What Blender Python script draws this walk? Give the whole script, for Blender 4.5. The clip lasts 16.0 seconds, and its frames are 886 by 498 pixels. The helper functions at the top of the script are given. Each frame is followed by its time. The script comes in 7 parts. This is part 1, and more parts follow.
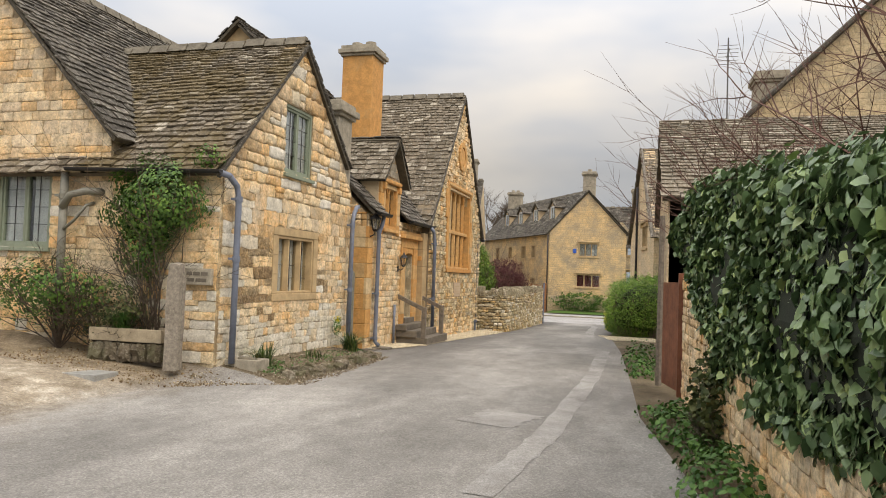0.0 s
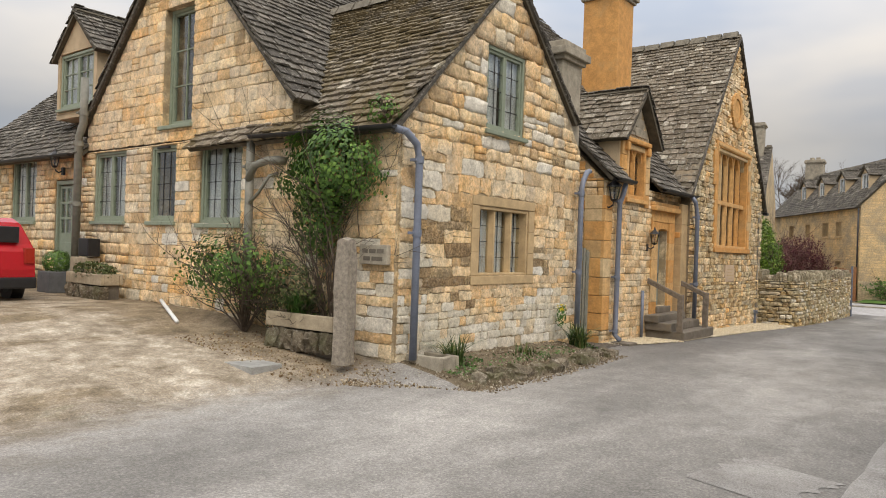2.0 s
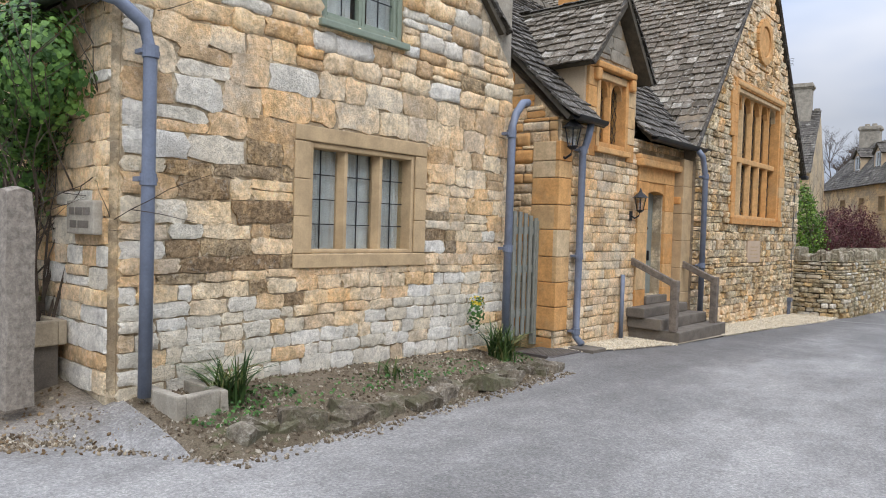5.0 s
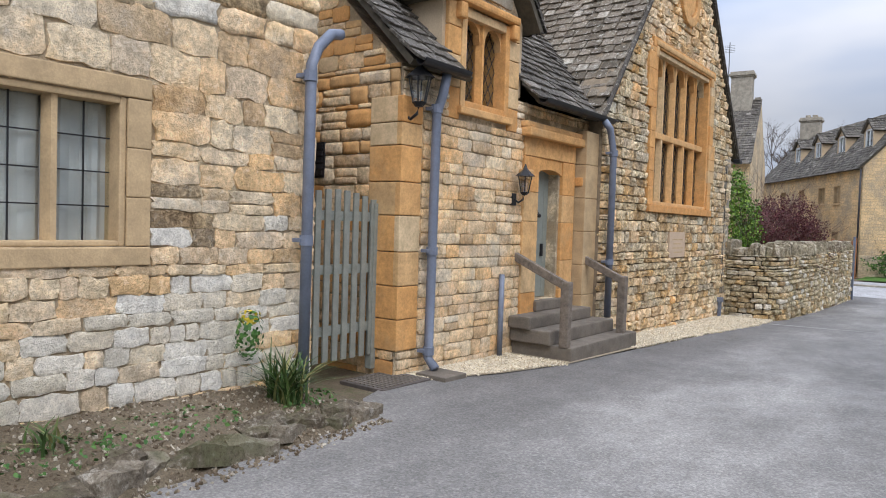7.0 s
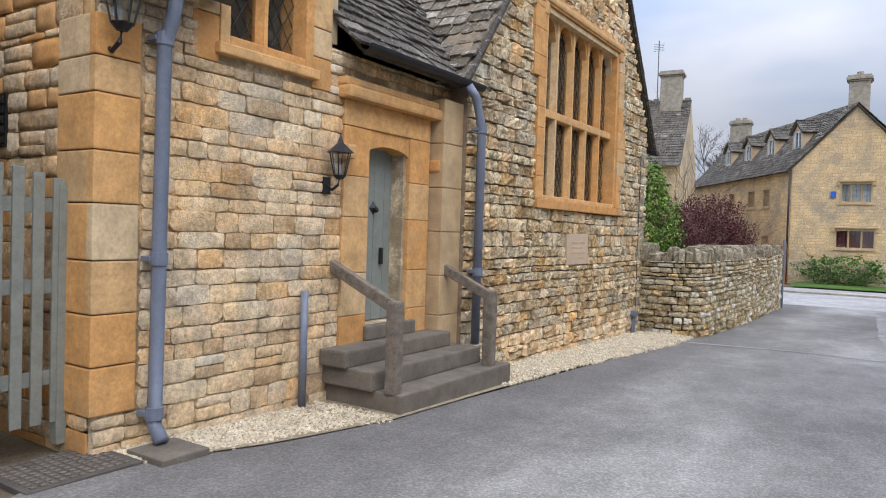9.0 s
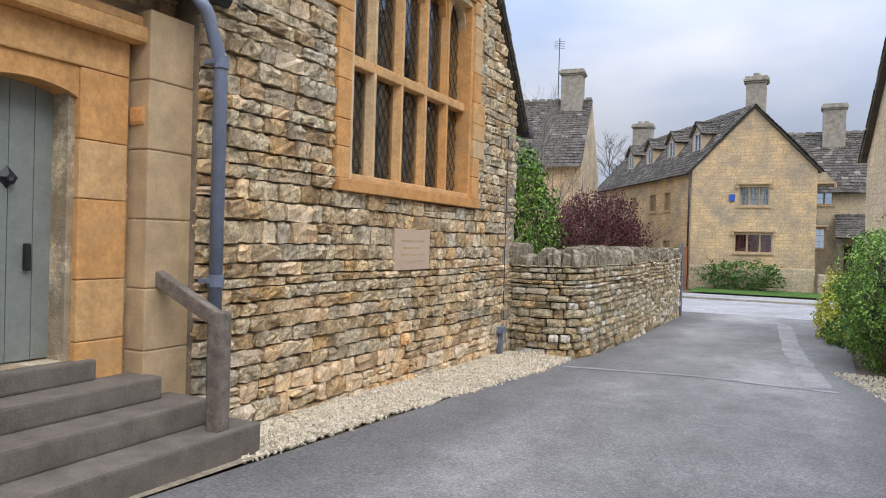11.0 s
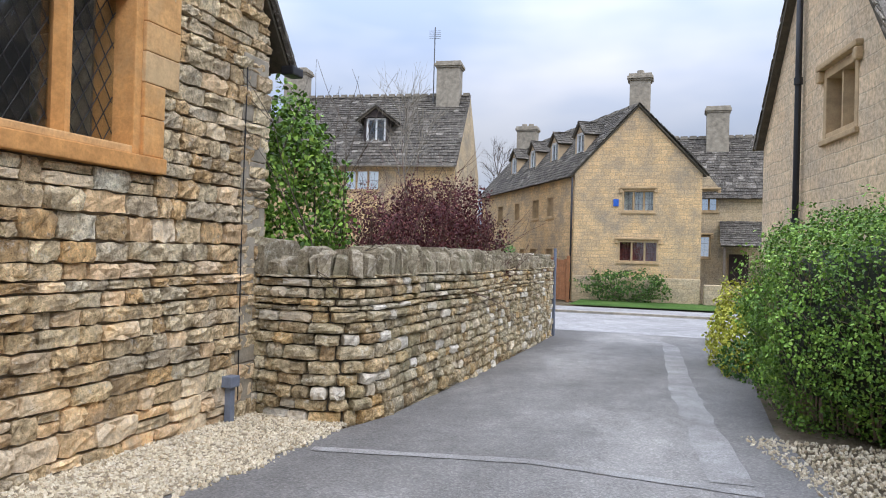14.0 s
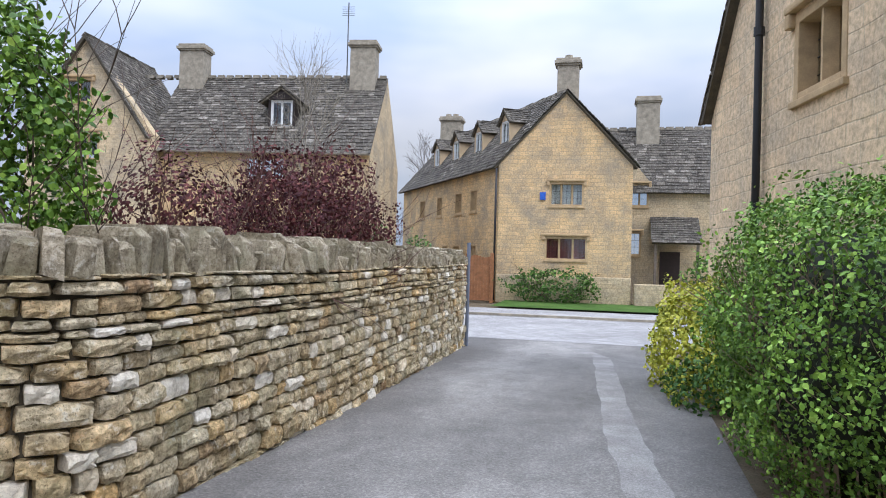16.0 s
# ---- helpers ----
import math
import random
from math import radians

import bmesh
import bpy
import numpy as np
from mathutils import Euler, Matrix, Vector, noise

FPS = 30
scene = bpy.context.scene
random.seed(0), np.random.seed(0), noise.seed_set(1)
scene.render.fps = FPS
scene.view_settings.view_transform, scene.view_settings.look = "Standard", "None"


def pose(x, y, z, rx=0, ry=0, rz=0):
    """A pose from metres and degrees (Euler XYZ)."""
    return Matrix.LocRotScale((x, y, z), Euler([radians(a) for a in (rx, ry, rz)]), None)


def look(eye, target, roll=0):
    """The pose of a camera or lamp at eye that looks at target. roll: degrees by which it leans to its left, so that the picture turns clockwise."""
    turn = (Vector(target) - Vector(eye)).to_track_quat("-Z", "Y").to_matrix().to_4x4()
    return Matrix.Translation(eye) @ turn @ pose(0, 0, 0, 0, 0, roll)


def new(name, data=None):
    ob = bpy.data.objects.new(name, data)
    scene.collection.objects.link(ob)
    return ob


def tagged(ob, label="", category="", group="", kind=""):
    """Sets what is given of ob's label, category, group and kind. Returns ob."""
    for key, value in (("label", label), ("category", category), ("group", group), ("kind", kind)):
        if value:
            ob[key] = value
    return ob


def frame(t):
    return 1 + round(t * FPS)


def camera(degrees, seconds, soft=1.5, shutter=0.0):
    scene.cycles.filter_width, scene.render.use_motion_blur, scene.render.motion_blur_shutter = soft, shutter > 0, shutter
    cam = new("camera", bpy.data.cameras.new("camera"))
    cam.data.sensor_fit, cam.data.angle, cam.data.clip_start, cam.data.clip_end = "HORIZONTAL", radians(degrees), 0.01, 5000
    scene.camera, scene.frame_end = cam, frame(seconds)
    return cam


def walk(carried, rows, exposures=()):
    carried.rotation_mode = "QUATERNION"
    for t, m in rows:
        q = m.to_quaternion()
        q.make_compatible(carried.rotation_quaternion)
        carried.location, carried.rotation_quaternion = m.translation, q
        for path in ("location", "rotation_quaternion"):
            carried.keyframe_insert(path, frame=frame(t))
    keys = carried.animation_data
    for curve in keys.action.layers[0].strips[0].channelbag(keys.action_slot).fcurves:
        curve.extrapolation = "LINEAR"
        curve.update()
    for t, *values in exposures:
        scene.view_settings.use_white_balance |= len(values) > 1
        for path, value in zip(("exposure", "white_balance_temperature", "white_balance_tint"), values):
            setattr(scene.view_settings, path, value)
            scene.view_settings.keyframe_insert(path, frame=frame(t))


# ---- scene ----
cam = camera(64.5, 16.0, 1.0)
METRES, EYE, TILT, LEAN, TURN = 24.0, 1.8, 0.0, 0.0, 15.7
ROWS = [
    (0.0, 0.0, 0.0, 0.0, -0.08, 2.18, -2.01),
    (0.5, 0.0044, 0.0277, -0.0005, 7.02, 1.71, -1.96),
    (1.0, 0.0112, 0.0562, -0.0009, 13.83, 1.05, -1.95),
    (1.5, 0.0162, 0.0863, -0.0016, 19.16, 0.43, -1.99),
    (2.0, 0.0203, 0.1167, -0.0016, 22.12, -0.04, -1.99),
    (2.5, 0.0232, 0.1493, -0.0026, 24.34, -0.37, -1.91),
    (3.0, 0.0257, 0.1795, -0.0034, 25.69, -0.73, -1.91),
    (5.5, 0.0464, 0.3373, -0.0074, 25.28, -1.93, -1.82),
    (6.0, 0.05, 0.3694, -0.0083, 24.37, -2.01, -1.79),
    (6.5, 0.0538, 0.3999, -0.0078, 23.07, -2.12, -1.83),
    (7.0, 0.0569, 0.4306, -0.008, 21.86, -2.1, -1.83),
    (7.5, 0.0614, 0.4618, -0.0084, 20.78, -2.05, -1.82),
    (8.0, 0.0656, 0.4924, -0.0088, 19.67, -1.92, -1.84),
    (8.5, 0.0706, 0.5221, -0.0097, 18.64, -1.69, -1.77),
    (9.0, 0.0751, 0.5534, -0.0099, 17.38, -1.49, -1.81),
    (11.5, 0.1093, 0.709, -0.0155, 8.99, -0.46, -1.62),
    (12.0, 0.1172, 0.738, -0.0161, 7.41, -0.22, -1.63),
    (12.5, 0.124, 0.7681, -0.0166, 6.18, 0.12, -1.64),
    (13.0, 0.1325, 0.7986, -0.0178, 5.19, 0.34, -1.62),
    (13.5, 0.1405, 0.8294, -0.0189, 4.07, 0.46, -1.6),
    (14.0, 0.1494, 0.8595, -0.0192, 2.63, 0.53, -1.63),
    (14.5, 0.1565, 0.8903, -0.0198, 1.08, 0.6, -1.63),
    (15.0, 0.1647, 0.9206, -0.0203, -0.28, 0.64, -1.62),
    (15.5, 0.1724, 0.9508, -0.0211, -1.59, 0.63, -1.63),
    (16.0, 0.1795, 0.9814, -0.0216, -2.88, 0.62, -1.64),
]
walk(cam, [(t, pose(0, 0, EYE, TILT, LEAN, TURN) @ pose(METRES * x, METRES * y, METRES * z, 90 + pitch, roll, yaw)) for t, x, y, z, yaw, pitch, roll in ROWS],
     [(0.0, 0.12, 8000, 12), (1.0, 0.0, 8300, 12), (1.5, 0.02, 8300, 12), (2.5, 0.06, 6900, 12), (5.5, 0.2, 6300, 13), (11.5, 0.2, 6300, 14), (16.0, 0.3, 6150, 14)])

# ---------------------------------------------------------------- light
world = bpy.data.worlds.new("sky")
scene.world = world
world.use_nodes = True
wn, wl = world.node_tree.nodes, world.node_tree.links
wn.clear()
w_out = wn.new("ShaderNodeOutputWorld")
w_bg = wn.new("ShaderNodeBackground")
w_sky = wn.new("ShaderNodeTexSky")
w_sky.sky_type, w_sky.sun_disc = "NISHITA", False
w_sky.sun_elevation, w_sky.sun_rotation = radians(48), radians(120)
w_tc = wn.new("ShaderNodeTexCoord")
w_map = wn.new("ShaderNodeMapping")
w_map.inputs["Scale"].default_value = (1.6, 1.6, 4.2)
w_n = wn.new("ShaderNodeTexNoise")
w_n.inputs["Scale"].default_value, w_n.inputs["Detail"].default_value = 1.3, 4.0
w_r = wn.new("ShaderNodeValToRGB")
w_r.color_ramp.elements[0].position, w_r.color_ramp.elements[0].color = 0.38, (3.0, 3.65, 4.8, 1)
w_r.color_ramp.elements[1].position, w_r.color_ramp.elements[1].color = 0.66, (5.4, 5.55, 5.8, 1)
w_mix = wn.new("ShaderNodeMixRGB")
w_mix.inputs[0].default_value = 0.9
wl.new(w_tc.outputs["Generated"], w_map.inputs[0])
wl.new(w_map.outputs[0], w_n.inputs["Vector"])
wl.new(w_n.outputs[0], w_r.inputs[0])
wl.new(w_sky.outputs[0], w_mix.inputs[1])
wl.new(w_r.outputs[0], w_mix.inputs[2])
w_sep = wn.new("ShaderNodeSeparateXYZ")
wl.new(w_tc.outputs["Generated"], w_sep.inputs[0])
w_gr = wn.new("ShaderNodeMapRange")
w_gr.inputs["From Min"].default_value, w_gr.inputs["From Max"].default_value = 0.15, 1.0
w_gr.inputs["To Min"].default_value, w_gr.inputs["To Max"].default_value = 1.0, 5.1
wl.new(w_sep.outputs[2], w_gr.inputs["Value"])
w_mul = wn.new("ShaderNodeVectorMath")
w_mul.operation = "SCALE"
wl.new(w_mix.outputs[0], w_mul.inputs[0])
wl.new(w_gr.outputs[0], w_mul.inputs["Scale"])
wl.new(w_mul.outputs[0], w_bg.inputs[0])
w_bg.inputs[1].default_value = 0.1
wl.new(w_bg.outputs[0], w_out.inputs[0])

sun = new("sun", bpy.data.lights.new("sun", "SUN"))
sun.data.energy, sun.data.angle, sun.data.color = 1.5, radians(40), (1.0, 0.96, 0.9)
sun.matrix_world = look((17, -13, 26), (0, 0, 0))


# ---------------------------------------------------------------- materials
def nodes_of(name):
    m = bpy.data.materials.new(name)
    m.use_nodes = True
    n = m.node_tree.nodes
    return m, n, m.node_tree.links, n["Principled BSDF"]


def noise_node(n, l, scale, detail=4.0, vec=None, rough=0.55):
    t = n.new("ShaderNodeTexNoise")
    t.inputs["Scale"].default_value, t.inputs["Detail"].default_value = scale, detail
    t.inputs["Roughness"].default_value = rough
    if vec is not None:
        l.new(vec, t.inputs["Vector"])
    return t


def ramp_node(n, l, fac, stops, const=False):
    r = n.new("ShaderNodeValToRGB")
    e = r.color_ramp.elements
    while len(e) < len(stops):
        e.new(0.5)
    for k, (p, c) in enumerate(stops):
        e[k].position, e[k].color = p, (*c, 1)
    if const:
        r.color_ramp.interpolation = "CONSTANT"
    l.new(fac, r.inputs[0])
    return r


def mixc(n, l, kind, fac, a, b):
    m = n.new("ShaderNodeMixRGB")
    m.blend_type = kind
    for sock, v in ((m.inputs[0], fac), (m.inputs[1], a), (m.inputs[2], b)):
        if isinstance(v, (int, float)):
            sock.default_value = v
        elif isinstance(v, tuple):
            sock.default_value = (*v, 1)
        else:
            l.new(v, sock)
    return m.outputs[0]


def bumped(n, l, b, heights, dist=0.01, strength=0.6):
    prev = None
    for h in heights:
        bp = n.new("ShaderNodeBump")
        bp.inputs["Strength"].default_value, bp.inputs["Distance"].default_value = strength, dist
        l.new(h, bp.inputs["Height"])
        if prev is not None:
            l.new(prev, bp.inputs["Normal"])
        prev = bp.outputs[0]
    l.new(prev, b.inputs["Normal"])


def piece_mat(name, stops, joined, patch=None, patch_at=(0.55, 0.7), dark=0.55, grain=34.0, bump=0.03, rough=0.9, patch_scale=1.6, speck=0.85, tone=0.0, pits=0.0, lichen=0.0):
    """Stone, slate or leaf whose pieces differ: by object, or by loose island where many are joined.
    tone: broad drifts of warm and grey; pits: small dark holes; lichen: pale crusts."""
    m, n, l, b = nodes_of(name)
    if joined:
        rnd = n.new("ShaderNodeNewGeometry").outputs["Random Per Island"]
    else:
        rnd = n.new("ShaderNodeObjectInfo").outputs["Random"]
    pos = n.new("ShaderNodeNewGeometry").outputs["Position"]
    col = ramp_node(n, l, rnd, stops).outputs[0]
    n1 = noise_node(n, l, 6.0, 6, pos, 0.65)
    n2 = noise_node(n, l, grain, 5, pos, 0.7)
    heights = [n1.outputs[0], n2.outputs[0]]
    shade = ramp_node(n, l, n1.outputs[0], [(0.3, (dark, dark * 0.97, dark * 0.92)), (0.62, (1.12, 1.1, 1.06))]).outputs[0]
    col = mixc(n, l, "MULTIPLY", 0.85, col, shade)
    fine = ramp_node(n, l, n2.outputs[0], [(0.36, (0.5, 0.47, 0.43)), (0.6, (1.16, 1.16, 1.16))]).outputs[0]
    col = mixc(n, l, "MULTIPLY", speck, col, fine)
    if tone:
        nt = noise_node(n, l, 0.9, 6, pos, 0.7)
        tint = ramp_node(n, l, nt.outputs[0], [(0.33, (0.84, 0.86, 0.86)), (0.47, (1.06, 1.06, 1.05)), (0.64, (1.15, 0.98, 0.72))]).outputs[0]
        col = mixc(n, l, "MULTIPLY", tone, col, tint)
    if lichen:
        nl = noise_node(n, l, 13.0, 6, pos, 0.75)
        f = ramp_node(n, l, nl.outputs[0], [(0.56, (0, 0, 0)), (0.64, (lichen, lichen, lichen))]).outputs[0]
        col = mixc(n, l, "MIX", f, col, (0.74, 0.71, 0.62))
    if patch:
        n3 = noise_node(n, l, patch_scale, 6, pos, 0.7)
        f = ramp_node(n, l, n3.outputs[0], [(patch_at[0], (0, 0, 0)), (patch_at[1], (1, 1, 1))]).outputs[0]
        f2 = mixc(n, l, "MULTIPLY", 1.0, f, n2.outputs[0])
        col = mixc(n, l, "MIX", f2, col, patch)
    if pits:
        np_ = noise_node(n, l, 75.0, 4, pos, 0.75)
        hole = ramp_node(n, l, np_.outputs[0], [(0.33, (0.25, 0.21, 0.16)), (0.45, (1.04, 1.04, 1.04))]).outputs[0]
        col = mixc(n, l, "MULTIPLY", pits, col, hole)
        heights.append(np_.outputs[0])
    l.new(col, b.inputs["Base Color"])
    b.inputs["Roughness"].default_value = rough
    b.inputs["Specular IOR Level"].default_value = 0.25
    bumped(n, l, b, heights, bump)
    return m


def plain_mat(name, col, rough=0.6, metal=0.0, var=0.25, scale=9.0, bump=0.003, spec=0.4, tint=None, grain=60.0):
    m, n, l, b = nodes_of(name)
    pos = n.new("ShaderNodeNewGeometry").outputs["Position"]
    n1 = noise_node(n, l, scale, 6, pos, 0.65)
    n2 = noise_node(n, l, grain, 4, pos, 0.6)
    lo = tuple(c * (1 - var) for c in col)
    hi = tint or tuple(min(1, c * (1 + var * 0.6)) for c in col)
    c1 = ramp_node(n, l, n1.outputs[0], [(0.32, lo), (0.66, hi)]).outputs[0]
    f = ramp_node(n, l, n2.outputs[0], [(0.3, (1 - var, 1 - var, 1 - var)), (0.65, (1.05, 1.05, 1.05))]).outputs[0]
    l.new(mixc(n, l, "MULTIPLY", 0.6, c1, f), b.inputs["Base Color"])
    b.inputs["Roughness"].default_value, b.inputs["Metallic"].default_value = rough, metal
    b.inputs["Specular IOR Level"].default_value = spec
    if bump:
        bumped(n, l, b, (n1.outputs[0], n2.outputs[0]), bump)
    return m


def far_stone(name, c_hi, c_lo, mortar, bw=0.42, bh=0.17, patch=(0.3, 0.27, 0.22)):
    """Coursed stone for walls that stay far off, laid on by the wall's own left-right and height."""
    m, n, l, b = nodes_of(name)
    tc = n.new("ShaderNodeTexCoord")
    sep = n.new("ShaderNodeSeparateXYZ")
    l.new(tc.outputs["Object"], sep.inputs[0])
    cmb = n.new("ShaderNodeCombineXYZ")
    wob = noise_node(n, l, 1.1, 3, tc.outputs["Object"])
    ad = n.new("ShaderNodeMath")
    ad.operation = "MULTIPLY_ADD"
    ad.inputs[1].default_value = 0.12
    l.new(wob.outputs[0], ad.inputs[0])
    l.new(sep.outputs[2], ad.inputs[2])
    l.new(sep.outputs[0], cmb.inputs[0])
    l.new(ad.outputs[0], cmb.inputs[1])
    bt = n.new("ShaderNodeTexBrick")
    bt.inputs["Scale"].default_value = 1.0
    bt.inputs["Brick Width"].default_value, bt.inputs["Row Height"].default_value = bw, bh
    bt.inputs["Mortar Size"].default_value, bt.inputs["Mortar Smooth"].default_value = 0.012, 0.6
    bt.inputs["Color1"].default_value, bt.inputs["Color2"].default_value = (*c_hi, 1), (*c_lo, 1)
    bt.inputs["Mortar"].default_value = (*mortar, 1)
    bt.offset_frequency, bt.squash_frequency, bt.squash = 2, 3, 0.7
    l.new(cmb.outputs[0], bt.inputs["Vector"])
    pos = n.new("ShaderNodeNewGeometry").outputs["Position"]
    n1, n2 = noise_node(n, l, 0.8, 6, pos, 0.7), noise_node(n, l, 14.0, 5, pos, 0.7)
    f = ramp_node(n, l, n1.outputs[0], [(0.42, (0, 0, 0)), (0.66, (0.8, 0.8, 0.8))]).outputs[0]
    col = mixc(n, l, "MIX", f, bt.outputs["Color"], patch)
    g = ramp_node(n, l, n2.outputs[0], [(0.34, (0.52, 0.49, 0.44)), (0.6, (1.16, 1.15, 1.13))]).outputs[0]
    l.new(mixc(n, l, "MULTIPLY", 0.7, col, g), b.inputs["Base Color"])
    b.inputs["Roughness"].default_value = 0.92
    b.inputs["Specular IOR Level"].default_value = 0.2
    inv = n.new("ShaderNodeMath")
    inv.operation = "SUBTRACT"
    inv.inputs[0].default_value = 1.0
    l.new(bt.outputs["Fac"], inv.inputs[1])
    bumped(n, l, b, (inv.outputs[0], n2.outputs[0]), 0.012)
    return m


def glass_mat(name):
    m, n, l, b = nodes_of(name)
    n.remove(b)
    out = n["Material Output"]
    gl, tr, mx, fr = n.new("ShaderNodeBsdfGlossy"), n.new("ShaderNodeBsdfTransparent"), n.new("ShaderNodeMixShader"), n.new("ShaderNodeLayerWeight")
    gl.inputs["Roughness"].default_value = 0.03
    tr.inputs["Color"].default_value = (0.9, 0.93, 0.93, 1)
    pw, ma = n.new("ShaderNodeMath"), n.new("ShaderNodeMath")
    pw.operation, ma.operation = "POWER", "MULTIPLY_ADD"
    pw.inputs[1].default_value = 4.0
    ma.inputs[1].default_value, ma.inputs[2].default_value = 0.85, 0.09
    l.new(fr.outputs["Facing"], pw.inputs[0])
    l.new(pw.outputs[0], ma.inputs[0])
    pos = n.new("ShaderNodeNewGeometry").outputs["Position"]
    nz = noise_node(n, l, 3.0, 2, pos)
    bp = n.new("ShaderNodeBump")
    bp.inputs["Strength"].default_value, bp.inputs["Distance"].default_value = 0.3, 0.01
    l.new(nz.outputs[0], bp.inputs["Height"])
    l.new(bp.outputs[0], gl.inputs["Normal"])
    l.new(ma.outputs[0], mx.inputs[0])
    l.new(tr.outputs[0], mx.inputs[1])
    l.new(gl.outputs[0], mx.inputs[2])
    l.new(mx.outputs[0], out.inputs[0])
    return m


BUFF = [(0.0, (0.62, 0.44, 0.26)), (0.25, (0.87, 0.67, 0.43)), (0.5, (0.92, 0.76, 0.53)), (0.7, (0.78, 0.64, 0.47)), (0.85, (0.90, 0.61, 0.32)), (1.0, (0.92, 0.81, 0.63))]
RUBBLE = [(0.0, (0.58, 0.41, 0.22)), (0.2, (0.84, 0.66, 0.41)), (0.5, (0.90, 0.78, 0.54)), (0.75, (0.72, 0.62, 0.46)), (0.9, (0.88, 0.58, 0.26)), (1.0, (0.90, 0.85, 0.68))]
PALE = [(0.0, (0.74, 0.68, 0.55)), (0.5, (0.90, 0.87, 0.79)), (1.0, (0.82, 0.71, 0.52))]
DRY = [(0.0, (0.46, 0.38, 0.25)), (0.3, (0.68, 0.58, 0.39)), (0.6, (0.80, 0.71, 0.52)), (0.85, (0.62, 0.56, 0.43)), (1.0, (0.82, 0.60, 0.31))]
SLATE = [(0.0, (0.126, 0.106, 0.079)), (0.35, (0.204, 0.174, 0.132)), (0.65, (0.258, 0.222, 0.174)), (0.88, (0.168, 0.144, 0.114)), (0.96, (0.396, 0.360, 0.300)), (1.0, (0.504, 0.468, 0.396))]
SLATE_DK = [(0.0, (0.075, 0.068, 0.06)), (0.5, (0.13, 0.12, 0.105)), (0.9, (0.16, 0.145, 0.125)), (1.0, (0.30, 0.28, 0.25))]
BROWN = [(0.0, (0.40, 0.28, 0.165)), (0.4, (0.56, 0.415, 0.25)), (0.75, (0.70, 0.54, 0.33)), (1.0, (0.48, 0.38, 0.26))]
GREY = (0.42, 0.39, 0.33)
STONE = [piece_mat("buff_stone" + s, BUFF, j, GREY, (0.54, 0.72), 0.5, 26.0, speck=0.55, tone=0.9, pits=0.4, lichen=0.25) for s, j in (("", False), ("_joined", True))]
ERODED = [piece_mat("eroded_brown_stone" + s, BROWN, j, (0.16, 0.12, 0.08), (0.5, 0.62), 0.45, 24.0, 0.05, patch_scale=4.0, tone=0.5, pits=0.8, lichen=0.3) for s, j in (("", False), ("_joined", True))]
ROCKY = [piece_mat("rock_faced_stone" + s, RUBBLE, j, (0.24, 0.18, 0.12), (0.5, 0.63), 0.42, 22.0, 0.06, patch_scale=4.5, tone=0.6, pits=0.75, lichen=0.45) for s, j in (("", False), ("_joined", True))]
WHITE = [piece_mat("limewashed_stone" + s, PALE, j, (0.34, 0.31, 0.26), (0.53, 0.64), 0.6, 26.0, speck=0.45, pits=0.4, lichen=0.5, patch_scale=3.0) for s, j in (("", False), ("_joined", True))]
DRYST = [piece_mat("dry_stone" + s, DRY, j, (0.20, 0.20, 0.10), (0.5, 0.66), 0.4, 26.0, 0.05, patch_scale=2.2, tone=0.7, pits=0.85, lichen=0.6) for s, j in (("", False), ("_joined", True))]
TILE = [piece_mat("stone_slate" + s, SLATE, j, (0.36, 0.34, 0.28), (0.56, 0.68), 0.5, 30.0, 0.014, patch_scale=3.5, pits=0.6, lichen=0.55) for s, j in (("", False), ("_joined", True))]
TILE_MOSS = [piece_mat("mossy_stone_slate" + s, SLATE, j, (0.13, 0.09, 0.025), (0.43, 0.53), 0.5, 30.0, 0.014, patch_scale=0.8, pits=0.6, lichen=0.4) for s, j in (("", False), ("_joined", True))]
TILE_DK = [piece_mat("dark_stone_slate" + s, SLATE_DK, j, (0.3, 0.29, 0.25), (0.58, 0.72), 0.5, 30.0, 0.014, patch_scale=3.5, pits=0.6, lichen=0.35) for s, j in (("", False), ("_joined", True))]
GRAVEL = piece_mat("pale_gravel", [(0, (0.60, 0.52, 0.37)), (0.6, (0.76, 0.70, 0.56)), (0.9, (0.46, 0.37, 0.24)), (1, (0.72, 0.67, 0.57))], True, dark=0.75, speck=0.4)
GRAVELBED = plain_mat("gravel_bed", (0.33, 0.27, 0.18), 0.95, var=0.4, scale=20.0, bump=0.02)
ORANGE = piece_mat("orange_dressed_stone", [(0, (0.60, 0.31, 0.11)), (0.5, (0.67, 0.37, 0.14)), (0.8, (0.60, 0.40, 0.20)), (1, (0.66, 0.52, 0.33))], False, (0.42, 0.31, 0.17), (0.52, 0.72), 0.72, 30.0, 0.004, speck=0.3)
ORANGE_J = piece_mat("orange_dressed_stone_joined", [(0, (0.60, 0.31, 0.11)), (0.5, (0.67, 0.37, 0.14)), (1, (0.58, 0.38, 0.19))], True, (0.42, 0.31, 0.17), (0.52, 0.72), 0.72, 30.0, 0.004, speck=0.3)
TAN = plain_mat("tan_dressed_stone", (0.50, 0.36, 0.20), 0.9, var=0.22, scale=4.0, bump=0.004)
TRIMST = plain_mat("weathered_stone", (0.36, 0.32, 0.25), 0.92, var=0.35, scale=5.0, bump=0.008)
RIDGEST = plain_mat("weathered_ridge_stone", (0.19, 0.168, 0.13), 0.92, var=0.4, scale=6.0, bump=0.01)
